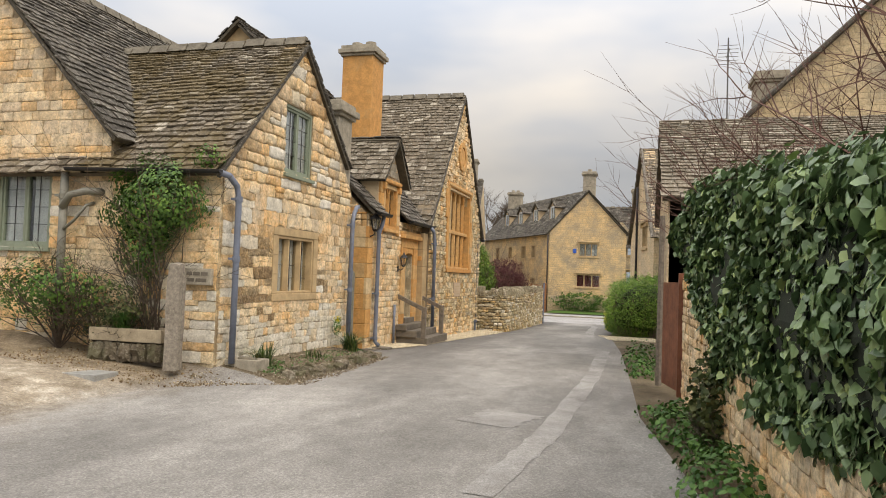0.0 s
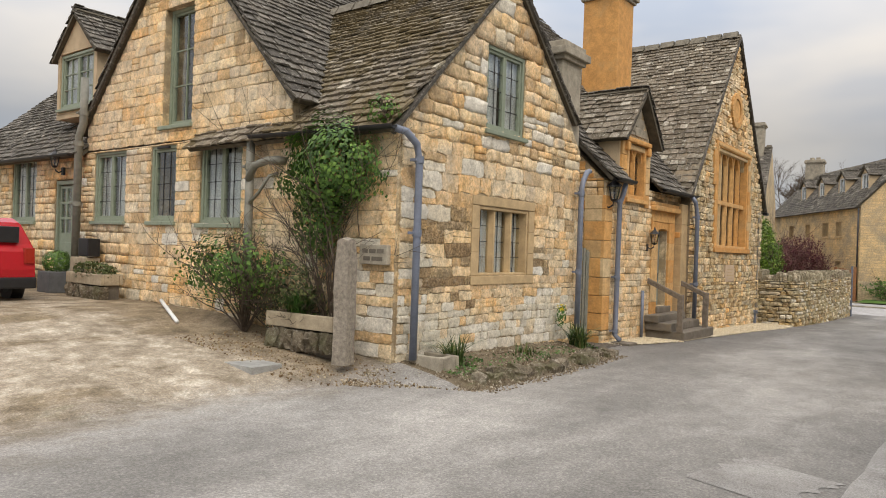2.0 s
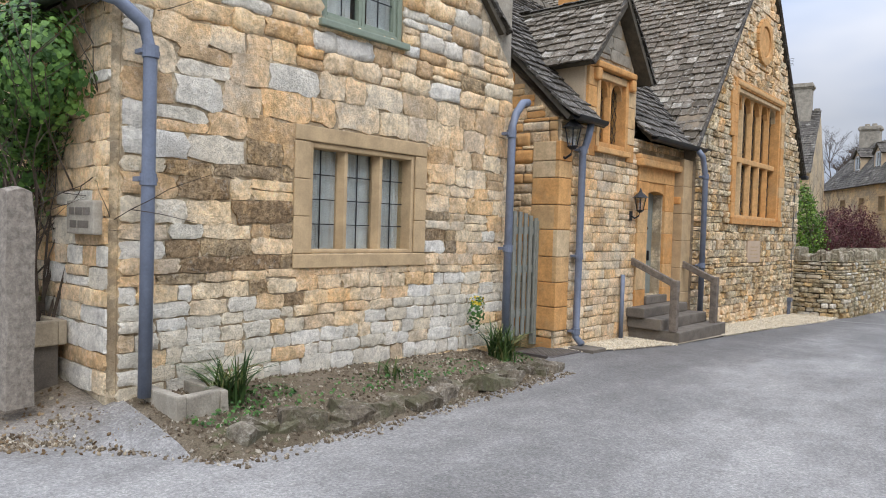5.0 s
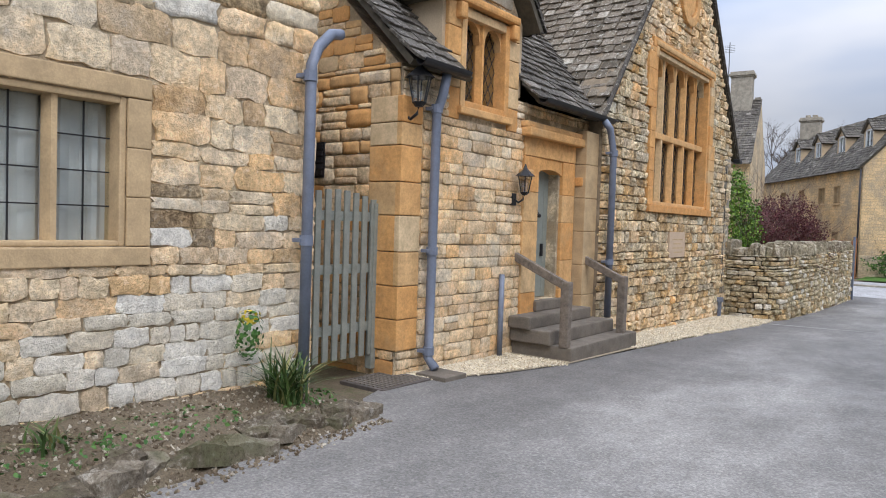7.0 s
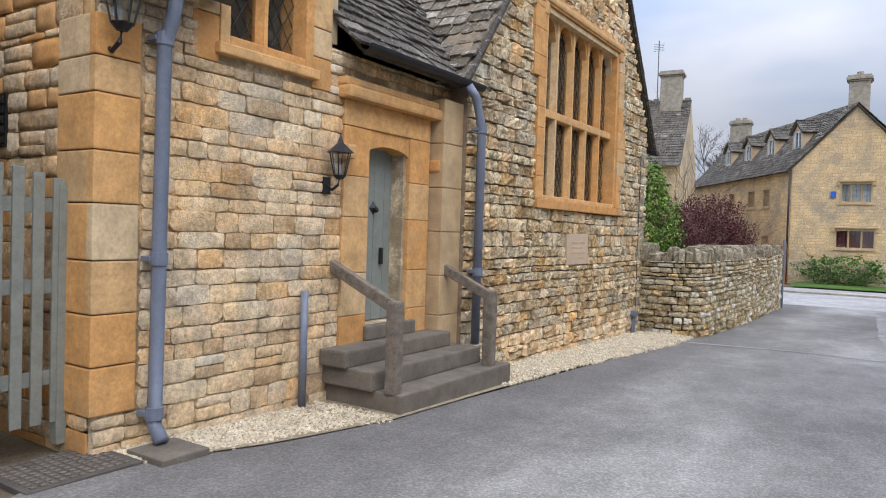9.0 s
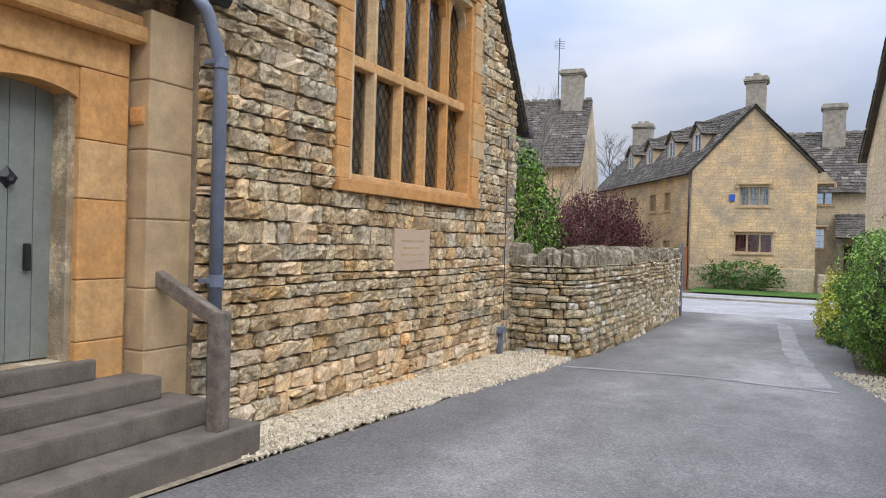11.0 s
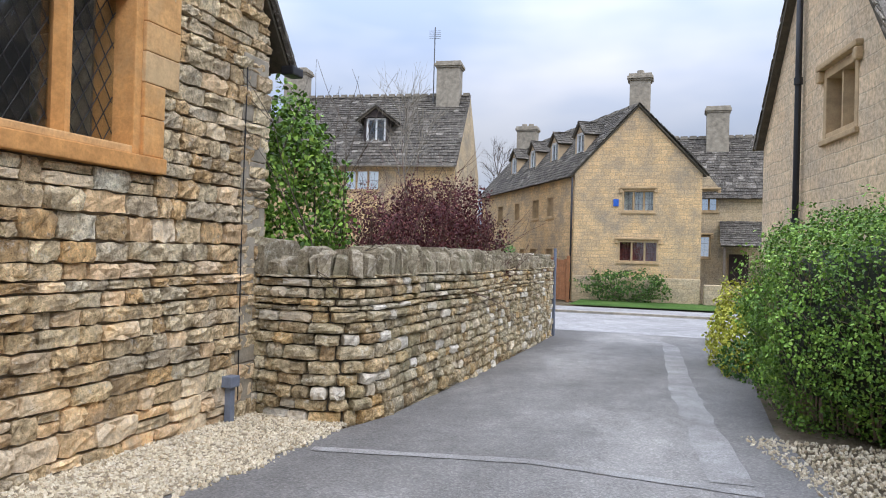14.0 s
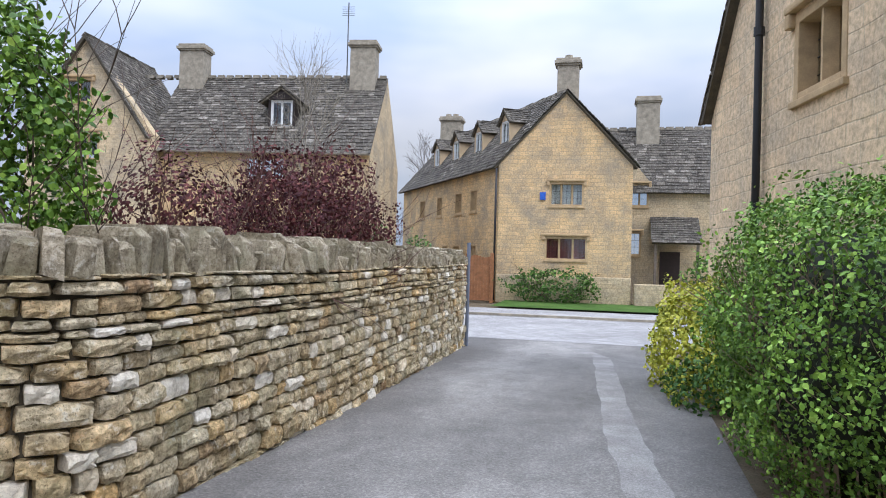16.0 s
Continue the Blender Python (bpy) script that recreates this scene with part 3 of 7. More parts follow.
def slated(name, P, u, s, L, S, parent, mats, singles=0, seed=1, keep=None, course=(0.2, 0.12), width=(0.16, 0.34), thick=0.022, sag=0.03, deck=0.07):
    """A stone-slated roof slope: P the eave's start, u along the eave, s up the slope."""
    u, s = Vector(u).normalized(), Vector(s).normalized()
    w = u.cross(s).normalized()
    if w.z < 0:
        P, u, w = Vector(P) + u * L, -u, -w
    lean = u.dot(s)
    rise = math.sqrt(1 - lean * lean)
    s = (s - u * lean).normalized()
    M = Matrix((u, s, w)).transposed().to_4x4()
    M.translation = P
    bm = bmesh.new()
    n = max(2, int(L / 0.5))
    grid = []
    for i in range(n + 1):
        grid.append([bm.verts.new((L * i / n + lean * S * q, S * q * rise, -0.03)) for q in (0, 0.5, 1)])
    for i in range(n):
        for k in range(2):
            x, y = L * (i + 0.5) / n, S * (k + 0.5) / 2
            if keep is None or keep(x, y):
                bm.faces.new((grid[i][k], grid[i + 1][k], grid[i + 1][k + 1], grid[i][k + 1]))
    bmesh.ops.delete(bm, geom=[v for v in bm.verts if not v.link_faces], context="VERTS")
    r0 = bmesh.ops.extrude_face_region(bm, geom=bm.faces[:])
    bmesh.ops.translate(bm, verts=[v for v in r0["geom"] if isinstance(v, bmesh.types.BMVert)], vec=(0, 0, -deck))
    roof = part(name, bm, EARTHJ, parent, "", M)
    r = random.Random(seed)
    y, vs_all, fs_all, count = -0.06, [], [], 0
    while y < S - 0.02:
        e = course[0] + (course[1] - course[0]) * max(0, y) / S
        x = -0.02 - r.uniform(0, 0.03)
        while x < L - 0.04:
            d = min(r.uniform(*width), max(0.08, L + 0.03 - x))
            cx = x + d / 2
            x += d
            if keep is not None and not keep(cx, y + e / 2):
                continue
            th = thick * r.uniform(0.7, 1.4)
            ln = min(e * 1.7, S - y + 0.05)
            lift = sag * (math.sin(cx * 1.7 + seed) * math.sin(y * 1.3 + seed * 2)) * 0.6
            tilt = -math.atan2(thick * 1.25, e) + r.uniform(-0.03, 0.03)
            m = Matrix.Translation((cx + lean * y, y * rise + r.uniform(-0.02, 0.02), lift + thick * 1.1)) @ Matrix.Rotation(tilt, 4, "X") @ Matrix.Rotation(r.uniform(-0.03, 0.03), 4, "Z") @ Matrix.Rotation(r.uniform(-0.03, 0.03), 4, "Y") @ Matrix.Diagonal((d - 0.008, ln, th, 1))
            k = r.randrange(8)
            if count < singles and r.random() < 0.75:
                count += 1
                key = (k, mats[0].name)
                if key not in SLATE_ME:
                    SLATE_ME[key] = pymesh("slate", *SLATES[k], mats[0])
                obj("slate", SLATE_ME[key], roof, m)
            else:
                o = len(vs_all)
                vs_all.extend(tuple(m @ Vector(v)) for v in SLATES[k][0])
                fs_all.extend(tuple(o + q for q in f) for f in SLATES[k][1])
        y += e
    obj("slate_work", pymesh("slate_work", vs_all, fs_all, mats[1]), roof, None, "", "", "stuff")
    return roof


def ridge(parent, p, q, mats, seed=1, size=0.16):
    """A row of stone ridge caps."""
    p, q = Vector(p), Vector(q)
    d = (q - p)
    n = max(1, round(d.length / 0.45))
    side = d.cross(Vector((0, 0, 1))).normalized()
    bm = bmesh.new()
    r = random.Random(seed)
    for k in range(n):
        a, b_ = p + d * (k / n + 0.004), p + d * ((k + 1) / n - 0.004)
        dz = Vector((0, 0, r.uniform(-0.015, 0.015)))
        ring = []
        for c in (a, b_):
            ring.append([bm.verts.new(c + side * x + Vector((0, 0, z)) + dz) for x, z in ((-size, -size * 0.95), (-size * 0.35, 0.035), (size * 0.35, 0.035), (size, -size * 0.95), (0, -0.06))])
        for j in range(5):
            bm.faces.new((ring[0][j], ring[0][(j + 1) % 5], ring[1][(j + 1) % 5], ring[1][j]))
        bm.faces.new(ring[0][::-1])
        bm.faces.new(ring[1])
    return part("ridge_cap", bm, mats, parent)


def gz(y):
    return float(np.interp(y, [-60, 0, 9, 18, 27, 38.6, 50, 70], [0.1, 0.1, 0.06, -0.08, -0.29, -0.63, -0.7, -0.7]))


def leaded(parent, u0, u1, v0, v1, y, step=0.16, diamond=False, mat=None):
    """Lead bars over a light, square or diamond."""
    bm = bmesh.new()
    if not diamond:
        nu, nv = max(1, round((u1 - u0) / step)), max(1, round((v1 - v0) / (step * 1.5)))
        for k in range(1, nu):
            x = u0 + (u1 - u0) * k / nu
            box(bm, x - 0.005, x + 0.005, y - 0.006, y + 0.004, v0, v1)
        for k in range(1, nv):
            z = v0 + (v1 - v0) * k / nv
            box(bm, u0, u1, y - 0.006, y + 0.004, z - 0.005, z + 0.005)
    else:
        W, H = u1 - u0, v1 - v0
        for sgn in (-1, 1):
            c = -H * 0.6
            while c < W + H * 0.6:
                pts = []
                for k in range(25):
                    v = H * k / 24
                    u = c + sgn * (v - (H if sgn < 0 else 0)) * 0.6 if sgn > 0 else c + (H - v) * 0.6 - H * 0.0
                    if 0 <= u <= W:
                        pts.append((u0 + u, y, v0 + v))
                if len(pts) > 1:
                    tube(bm, (pts[0], pts[-1]), 0.0045, 4)
                c += step
    if bm.verts:
        tagged(part("leading", bm, mat or BLACK, parent), kind="stuff")
    else:
        bm.free()


def pane(parent, u0, u1, v0, v1, y):
    bm = bmesh.new()
    box(bm, u0, u1, y, y + 0.006, v0, v1)
    ob = part("pane", bm, GLASS, parent)
    ob.visible_shadow = False
    return ob


def mullioned(parent, m, W, H, lights, mat, frame_w=0.13, mull=0.09, back=0.14, diamond=False, arched=False, transom=None, sill=True, hood=False, proud=0.012, step=0.16, curtain=None, depth=0.3, inner=None):
    """A stone mullioned window filling an opening W x H; the origin is its lower left corner."""
    f = frame_w
    bm = bmesh.new()
    box(bm, f - 0.002, W - f + 0.002, -proud + 0.002, depth, 0, f * 0.8, 0.012)
    win = part("window", bm, mat, parent, "", m)
    for name, q in (("jamb", (0, f, -proud, 0, H)), ("jamb", (W - f, W, -proud, 0, H)), ("head", (f - 0.002, W - f + 0.002, -proud + 0.002, H - f, H))):
        bm = bmesh.new()
        box(bm, q[0], q[1], q[2], depth, q[3], q[4], 0.012)
        part(name, bm, mat, win)
    lw = (W - 2 * f - (lights - 1) * mull) / lights
    rows = [(f * 0.8, H - f)] if transom is None else [(f * 0.8, transom - mull / 2), (transom + mull / 2, H - f)]
    for k in range(1, lights):
        bm = bmesh.new()
        x = f + k * lw + (k - 1) * mull
        pts = [(x, 0.02 + back), (x + mull * 0.3, 0.03), (x + mull * 0.7, 0.03), (x + mull, 0.02 + back), (x + mull * 0.7, back + 0.1), (x + mull * 0.3, back + 0.1)]
        lo = [bm.verts.new((a, b_, f * 0.8)) for a, b_ in pts]
        hi = [bm.verts.new((a, b_, H - f)) for a, b_ in pts]
        bm.faces.new(lo[::-1])
        bm.faces.new(hi)
        for j in range(6):
            bm.faces.new((lo[j], lo[(j + 1) % 6], hi[(j + 1) % 6], hi[j]))
        part("mullion", bm, mat, win)
    if transom is not None:
        bm = bmesh.new()
        box(bm, f, W - f, 0.028, back + 0.08, transom - mull / 2, transom + mull / 2, 0.015)
        part("transom", bm, mat, win)
    for k in range(lights):
        x = f + k * (lw + mull)
        for j, (a, b_) in enumerate(rows):
            pane(win, x, x + lw, a, b_, back + 0.05)
            if inner is not None:
                bm = bmesh.new()
                for q in ((x, x + 0.035, a, b_), (x + lw - 0.035, x + lw, a, b_), (x + 0.035, x + lw - 0.035, a, a + 0.035), (x + 0.035, x + lw - 0.035, b_ - 0.035, b_)):
                    box(bm, q[0], q[1], back + 0.015, back + 0.049, q[2], q[3], 0.004)
                part("casement", bm, inner, win)
            leaded(win, x + 0.005, x + lw - 0.005, a, b_, back + 0.045, step, diamond)
            if arched and j == len(rows) - 1:
                bm = bmesh.new()
                n = 8
                for side in (0, 1):
                    corner = (x if side == 0 else x + lw, b_)
                    prev = None
                    for q in range(n + 1):
                        t = q / n
                        au = x + lw * 0.5 * t if side == 0 else x + lw - lw * 0.5 * t
                        av = b_ - lw * 0.62 * (1 - math.sqrt(max(0, 1 - (1 - t) ** 2)))
                        row = [bm.verts.new((au, yy, vv)) for yy in (0.05, back + 0.06) for vv in (av, b_ + 0.005)]
                        if prev:
                            bm.faces.new((prev[0], row[0], row[1], prev[1]))
                            bm.faces.new((prev[2], row[2], row[3], prev[3]))
                            bm.faces.new((prev[0], row[0], row[2], prev[2]))
                        prev = row
                part("arch_head", bm, mat, win)
    if sill:
        bm = bmesh.new()
        box(bm, -0.04, W + 0.04, -proud - 0.05, 0.1, -0.09, 0.0, 0.015)
        part("sill", bm, mat, win)
    if hood:
        bm = bmesh.new()
        box(bm, -0.12, W + 0.12, -0.11, 0.02, H + 0.03, H + 0.13, 0.03)
        for x in (-0.12, W - 0.02):
            box(bm, x, x + 0.14, -0.1, 0.02, H - 0.16, H + 0.028, 0.03)
        part("hood_mould", bm, mat, win)
    if curtain is not None:
        bm = bmesh.new()
        n = int(W / 0.04)
        prev = None
        for k in range(n + 1):
            x = f + (W - 2 * f) * k / n
            yy = back + 0.09 + 0.02 * math.sin(k * 1.1) + 0.012 * math.sin(k * 2.7)
            row = (bm.verts.new((x, yy, f * 0.8)), bm.verts.new((x, yy, H - f)))
            if prev:
                bm.faces.new((prev[0], row[0], row[1], prev[1]))
            prev = row
        part("curtain", bm, curtain, win, "pale net curtain")
    return win


def casement(parent, m, W, H, lights, mat, sill=True, bars=(0, 0), vent=False, curtain=None, back=0.08):
    """A painted timber casement window."""
    bm = bmesh.new()
    f = 0.06
    for q in ((0, f, 0, H), (W - f, W, 0, H), (f, W - f, 0, f), (f, W - f, H - f, H)):
        box(bm, q[0], q[1], back - 0.06, back + 0.06, q[2], q[3], 0.006)
    win = part("window", bm, mat, parent, "", m)
    lw = (W - 2 * f) / lights
    for k in range(lights):
        x = f + k * lw
        bm = bmesh.new()
        g = 0.045
        for q in ((x, x + g, f, H - f), (x + lw - g, x + lw, f, H - f), (x + g, x + lw - g, f, f + g), (x + g, x + lw - g, H - f - g, H - f)):
            box(bm, q[0] + 0.002, q[1] - 0.002, back - 0.035, back + 0.03, q[2], q[3], 0.005)
        for j in range(1, bars[0]):
            xx = x + g + (lw - 2 * g) * j / bars[0]
            box(bm, xx - 0.01, xx + 0.01, back - 0.02, back + 0.012, f + g, H - f - g)
        for j in range(1, bars[1]):
            zz = f + g + (H - 2 * f - 2 * g) * j / bars[1]
            box(bm, x + g, x + lw - g, back - 0.018, back + 0.01, zz - 0.01, zz + 0.01)
        part("casement", bm, mat, win)
        pane(win, x + g, x + lw - g, f + g, H - f - g, back)
        if not bars[0]:
            leaded(win, x + g, x + lw - g, f + g, H - f - g, back - 0.003, 0.2)
    if sill:
        bm = bmesh.new()
        box(bm, -0.05, W + 0.05, -0.07, 0.1, -0.07, -0.002, 0.012)
        part("sill", bm, mat, win)
    if vent:
        bm = bmesh.new()
        box(bm, W * 0.25, W * 0.72, back - 0.1, back - 0.061, H - 0.05, H - 0.015, 0.01)
        part("vent", bm, BLACK, win)
    if curtain is not None:
        bm = bmesh.new()
        n = int(W / 0.035)
        for a, b_ in ((0.0, 0.42), (0.62, 1.0)):
            prev = None
            for k in range(int(n * a), int(n * b_) + 1):
                yy = back + 0.055 + 0.02 * math.sin(k * 1.2) + 0.012 * math.sin(k * 2.3)
                row = (bm.verts.new((W * k / n, yy, f)), bm.verts.new((W * k / n, yy, H - f)))
                if prev:
                    bm.faces.new((prev[0], row[0], row[1], prev[1]))
                prev = row
        part("curtain", bm, curtain, win, "pale net curtain")
    return win


def chimney(parent, x, y, z0, z1, wx, wy, mat, pots=0, label="", cap=0.1, capmat=None):
    bm = bmesh.new()
    box(bm, x - wx / 2, x + wx / 2, y - wy / 2, y + wy / 2, z0, z1 - 0.34, 0.02)
    st = part("chimney", bm, mat, parent, label)
    bm = bmesh.new()
    for k, (o, a, b_) in enumerate(((cap * 0.5, 0.34, 0.26), (cap, 0.259, 0.12), (cap * 0.45, 0.119, 0.0))):
        box(bm, x - wx / 2 - o, x + wx / 2 + o, y - wy / 2 - o, y + wy / 2 + o, z1 - a, z1 - b_, 0.02)
    part("cap", bm, capmat or TRIMST, st)
    for k in range(pots):
        bm = bmesh.new()
        px = x + (k - (pots - 1) / 2) * 0.46
        tube(bm, [(px, y, z1 - 0.002), (px, y, z1 + 0.12), (px, y, z1 + 0.121), (px, y, z1 + 0.2)], 0.17, 12)
        part("pot", bm, TRIMST, st)
    return st


def downpipe(name, pts, r, mat, label, brackets=(), shoe=True):
    bm = bmesh.new()
    tube(bm, pts, r, 12)
    p = part(name, bm, mat, None, label, None, True)
    tagged(p, label, "downpipe")
    for q in brackets:
        bm = bmesh.new()
        c = Vector(q)
        tube(bm, [c - Vector((0, 0, 0.045)), c - Vector((0, 0, 0.03)), c + Vector((0, 0, 0.03)), c + Vector((0, 0, 0.045))], r * 1.22, 12)
        box(bm, c.x - 0.1, c.x, c.y - r * 1.5, c.y + r * 1.5, c.z - 0.018, c.z + 0.018, 0.004)
        part("bracket", bm, mat, p)
    return p


def gutter(parent, p, q, mat, r=0.06):
    """A half-round gutter from p to q."""
    p, q = Vector(p), Vector(q)
    d = (q - p).normalized()
    side = d.cross(Vector((0, 0, 1))).normalized()
    bm = bmesh.new()
    rings = []
    for c in (p, q):
        ring = []
        for rr in (r, r - 0.008):
            for k in range(9):
                a = math.pi * k / 8
                ring.append(bm.verts.new(c + side * (rr * math.cos(a)) - Vector((0, 0, rr * math.sin(a)))))
        rings.append(ring)
    for k in range(8):
        bm.faces.new((rings[0][k], rings[0][k + 1], rings[1][k + 1], rings[1][k]))
        bm.faces.new((rings[0][9 + k], rings[1][9 + k], rings[1][10 + k], rings[0][10 + k]))
        for g in rings:
            bm.faces.new((g[k], g[k + 1], g[10 + k], g[9 + k]))
    for k in (0, 8):
        bm.faces.new((rings[0][k], rings[1][k], rings[1][9 + k], rings[0][9 + k]))
    return part("gutter", bm, mat, parent)


# ---------------------------------------------------------------- ground
def sheet(name, xs_of, ys, mat, lift, extra=None, nx=8, label="", kind="structure"):
    """A strip of ground: xs_of(y) gives its two sides."""
    vs, fs = [], []
    for y in ys:
        a, b_ = xs_of(y)
        for i in range(nx + 1):
            x = a + (b_ - a) * i / nx
            vs.append((x, y, gz(y) + lift + (extra(x, y) if extra else 0)))
    for j in range(len(ys) - 1):
        for i in range(nx):
            k = j * (nx + 1) + i
            fs.append((k, k + 1, k + nx + 2, k + nx + 1))
    return obj(name, pymesh(name, vs, fs, mat, True), None, None, label, name, kind)


YS = [-400, -120, -60, -30, -12, -6] + [k * 0.5 for k in range(-8, 141)] + [80, 110, 200, 400, 900]
sheet("ground", lambda y: (-900, 900), YS, EARTH, -0.03, nx=1, label="brown earth ground reaching to the horizon")


def road_sides(y):
    l = float(np.interp(y, [-40, 5.0, 7.5, 9.2, 9.9, 11.5, 14.6, 15.2, 16.0, 18.0, 26.5, 27.4, 38.8, 40, 43, 47, 49], [-9, -7.2, -6.9, -6.4, -5.15, -5.2, -5.45, -6.2, -6.05, -5.5, -5.05, -4.85, -5.1, -6.5, -20, -60, -60]))
    r = float(np.interp(y, [-40, 2, 6.4, 9.5, 13, 15, 20, 24, 28.5, 33, 38, 40, 42, 47, 49], [1.2, 0.75, 0.5, 0.05, -0.1, -0.2, -0.45, -0.75, -1.15, -0.95, -1.2, -0.8, 4, 60, 60]))
    return l, r


sheet("road", road_sides, [-40, -20, -10] + [k * 0.5 for k in range(-12, 98)], ASPHALT, 0.0, nx=10, label="worn grey asphalt lane running between stone cottages")
sheet("pavement", lambda y: (-60, 60), [48.0, 48.5, 49, 49.5, 50, 50.5], PALETAR, 0.075, nx=2, label="pale tarmac footway across the lane end")
bm = bmesh.new()
box(bm, -60, 60, 47.86, 48.02, gz(48) - 0.15, gz(48) + 0.078, 0.01)
tagged(part("kerb", bm, TRIMST, None), "low grey stone kerb along the footway", "kerb", kind="structure")
sheet("cross_road", lambda y: (road_sides(y)[0] + 0.3, road_sides(y)[1] - 0.3), [40.5 + 0.5 * k for k in range(15)], PALETAR, 0.006, nx=4, label="pale grey tarmac of the crossing road")
sheet("grass_verge", lambda y: (-6.4, 7.0), [50.6, 51, 52, 53, 54, 55.2], LAWN, 0.14, nx=4, label="mown green grass verge before the far house")


def yard_edge(y):
    return road_sides(y)[0] + 0.2 + 0.5 * noise.noise(Vector((y * 0.9, 4, 0)))


def yard_rise(x, y):
    e = min(1.0, max(0.0, (y - 1.0) / 6.0))
    d = yard_edge(y) - x
    return -0.03 * (d < 0.06) + e * float(np.interp(d, [0.0, 0.12, 0.5, 1.3, 3, 4.8, 9, 18], [-0.03, 0.0, 0.1, 0.22, 0.36, 0.56, 0.56, 0.6]))


sheet("yard", lambda y: (-26, yard_edge(y)), [-6, -4, -2, 0, 1, 2, 3] + [3.5 + 0.25 * k for k in range(26)], YARD, 0.004, yard_rise, nx=60, label="pale gravel and dirt yard beside the cottage")


def gable_planes(W, e0, e1, top_u, top_v):
    """Outline of a gable: eave heights e0 and e1, apex at (top_u, top_v)."""
    a1, a2 = (top_v - e0) / top_u, (top_v - e1) / (W - top_u)
    return [(-a1, 1, e0), (a2, 1, e1 + a2 * W)]


def dark_room_panel(parent, m, W, H):
    # made-up backing panel that makes the room behind a window look dark
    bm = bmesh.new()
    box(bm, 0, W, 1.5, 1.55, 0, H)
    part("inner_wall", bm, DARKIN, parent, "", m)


def verge(parent, pts, mat, w=0.1, t=0.05):
    """Flat stones under the edge of a roof along a gable."""
    bm = bmesh.new()
    for p, q in zip(pts, pts[1:]):
        tube(bm, (p, q), t, 6)
    part("verge", bm, mat, parent)


# ---------------------------------------------------------------- the corner cottage: wing with the road-side gable
cottage = thing("corner_cottage", pose(0, 0, 0), "old golden limestone cottage with mossy stone-slate roof", "house")
X1 = -6.35
W1, Z1 = 5.0, -0.1
HOLE1 = [(1.78, 1.47, 3.22, 2.53), (1.88, 3.7, 2.98, 5.0)]
pl1 = gable_planes(W1, 3.55, 3.75, 2.5, 6.35)
m1 = facing(X1, 9.7, Z1, "E")
w_e = slab("wall", W1, 7.5, pl1, HOLE1, 0.42, MORTAR, cottage, m1)
# stones: rubble below, larger blocks above, limewash near the foot
worn = lambda u, v: 0.42 if (0.35 < u < 1.65 and 1.15 < v < 2.4) or (3.4 < u < 4.0 and 1.3 < v < 2.0) else 0.02
foot = lambda u, v: 0.85 if 0.3 < v < 1.0 + 0.25 * math.sin(u * 1.7 + 1) else (0.4 if u < 0.8 else 0.22 if v > 3.4 else 0.03)
lay(w_e, W1, 7.5, pl1, [(1.6, 1.33, 3.4, 2.68), HOLE1[1]], lambda v: (0.09, 0.17) if v < 1.15 else (0.12, 0.22) if v < 2.6 else (0.18, 0.3), lambda v: (0.12, 0.4) if v < 1.15 else (0.18, 0.55) if v < 2.6 else (0.22, 0.6), 0.018, STONE, 300, 11, "worn", v0=0.05, gap=0.008, alt=((ERODED, worn), (WHITE, foot)), sag=0.018, rough=0.42, pick=lambda u, v: v < 3.4, tilt=0.03)
def dressed(name, parent, u0, u1, v0, v1, front, mat, back=0.2, bevel=0.01):
    """One dressed stone set in a wall."""
    bm = bmesh.new()
    box(bm, u0, u1, -front, back, v0 + 0.002, v1 - 0.002, bevel)
    return part(name, bm, mat, parent)


for a, b_ in ((1.6, 1.78), (3.22, 3.4)):
    for k in range(3):
        dressed("jamb_stone", w_e, a, b_, 1.47 + k * 0.353, 1.47 + (k + 1) * 0.353, 0.02, TAN)
dressed("lintel", w_e, 1.6, 3.4, 2.533, 2.68, 0.022, TAN)
dressed("sill_stone", w_e, 1.6, 3.4, 1.33, 1.467, 0.03, TAN)
mullioned(cottage, facing(X1, 9.7 + 1.78, Z1 + 1.47, "E"), 1.44, 1.06, 3, TAN, 0.05, 0.1, 0.09, sill=False, proud=0.0, curtain=CURTAIN, step=0.15)
casement(cottage, facing(X1, 9.7 + 1.88, Z1 + 3.7, "E"), 1.1, 1.3, 2, SAGE, curtain=CURTAIN)
dark_room_panel(cottage, facing(X1, 9.9, 0.3, "E"), 4.4, 3.0)
dark_room_panel(cottage, facing(X1, 11.3, 3.32, "E"), 1.8, 1.75)
# yard-side wall of the wing and the tall gable beside it
YS_ = 9.62
OX = -22.3
def hx(a, b_, c, d):
    return (a - OX, b_ - 0.4, c - OX, d - 0.4)
HOLES = [hx(-10.76, 2.04, -9.62, 3.43), hx(-12.33, 2.07, -11.5, 3.42), hx(-14.43, 2.07, -13.2, 3.43), hx(-18.4, 2.05, -17.1, 3.5), hx(-12.0, 3.76, -11.08, 5.85), hx(-16.14, 0.62, -15.14, 2.94), hx(-20.6, 2.05, -19.4, 3.5)]
m_s = facing(OX, YS_, 0.4, "S")
w_s = slab("wall", -6.375 - OX, 3.05, [], [h for h in HOLES if h[3] < 3.2], 0.42, MORTAR, cottage, m_s, -0.6)
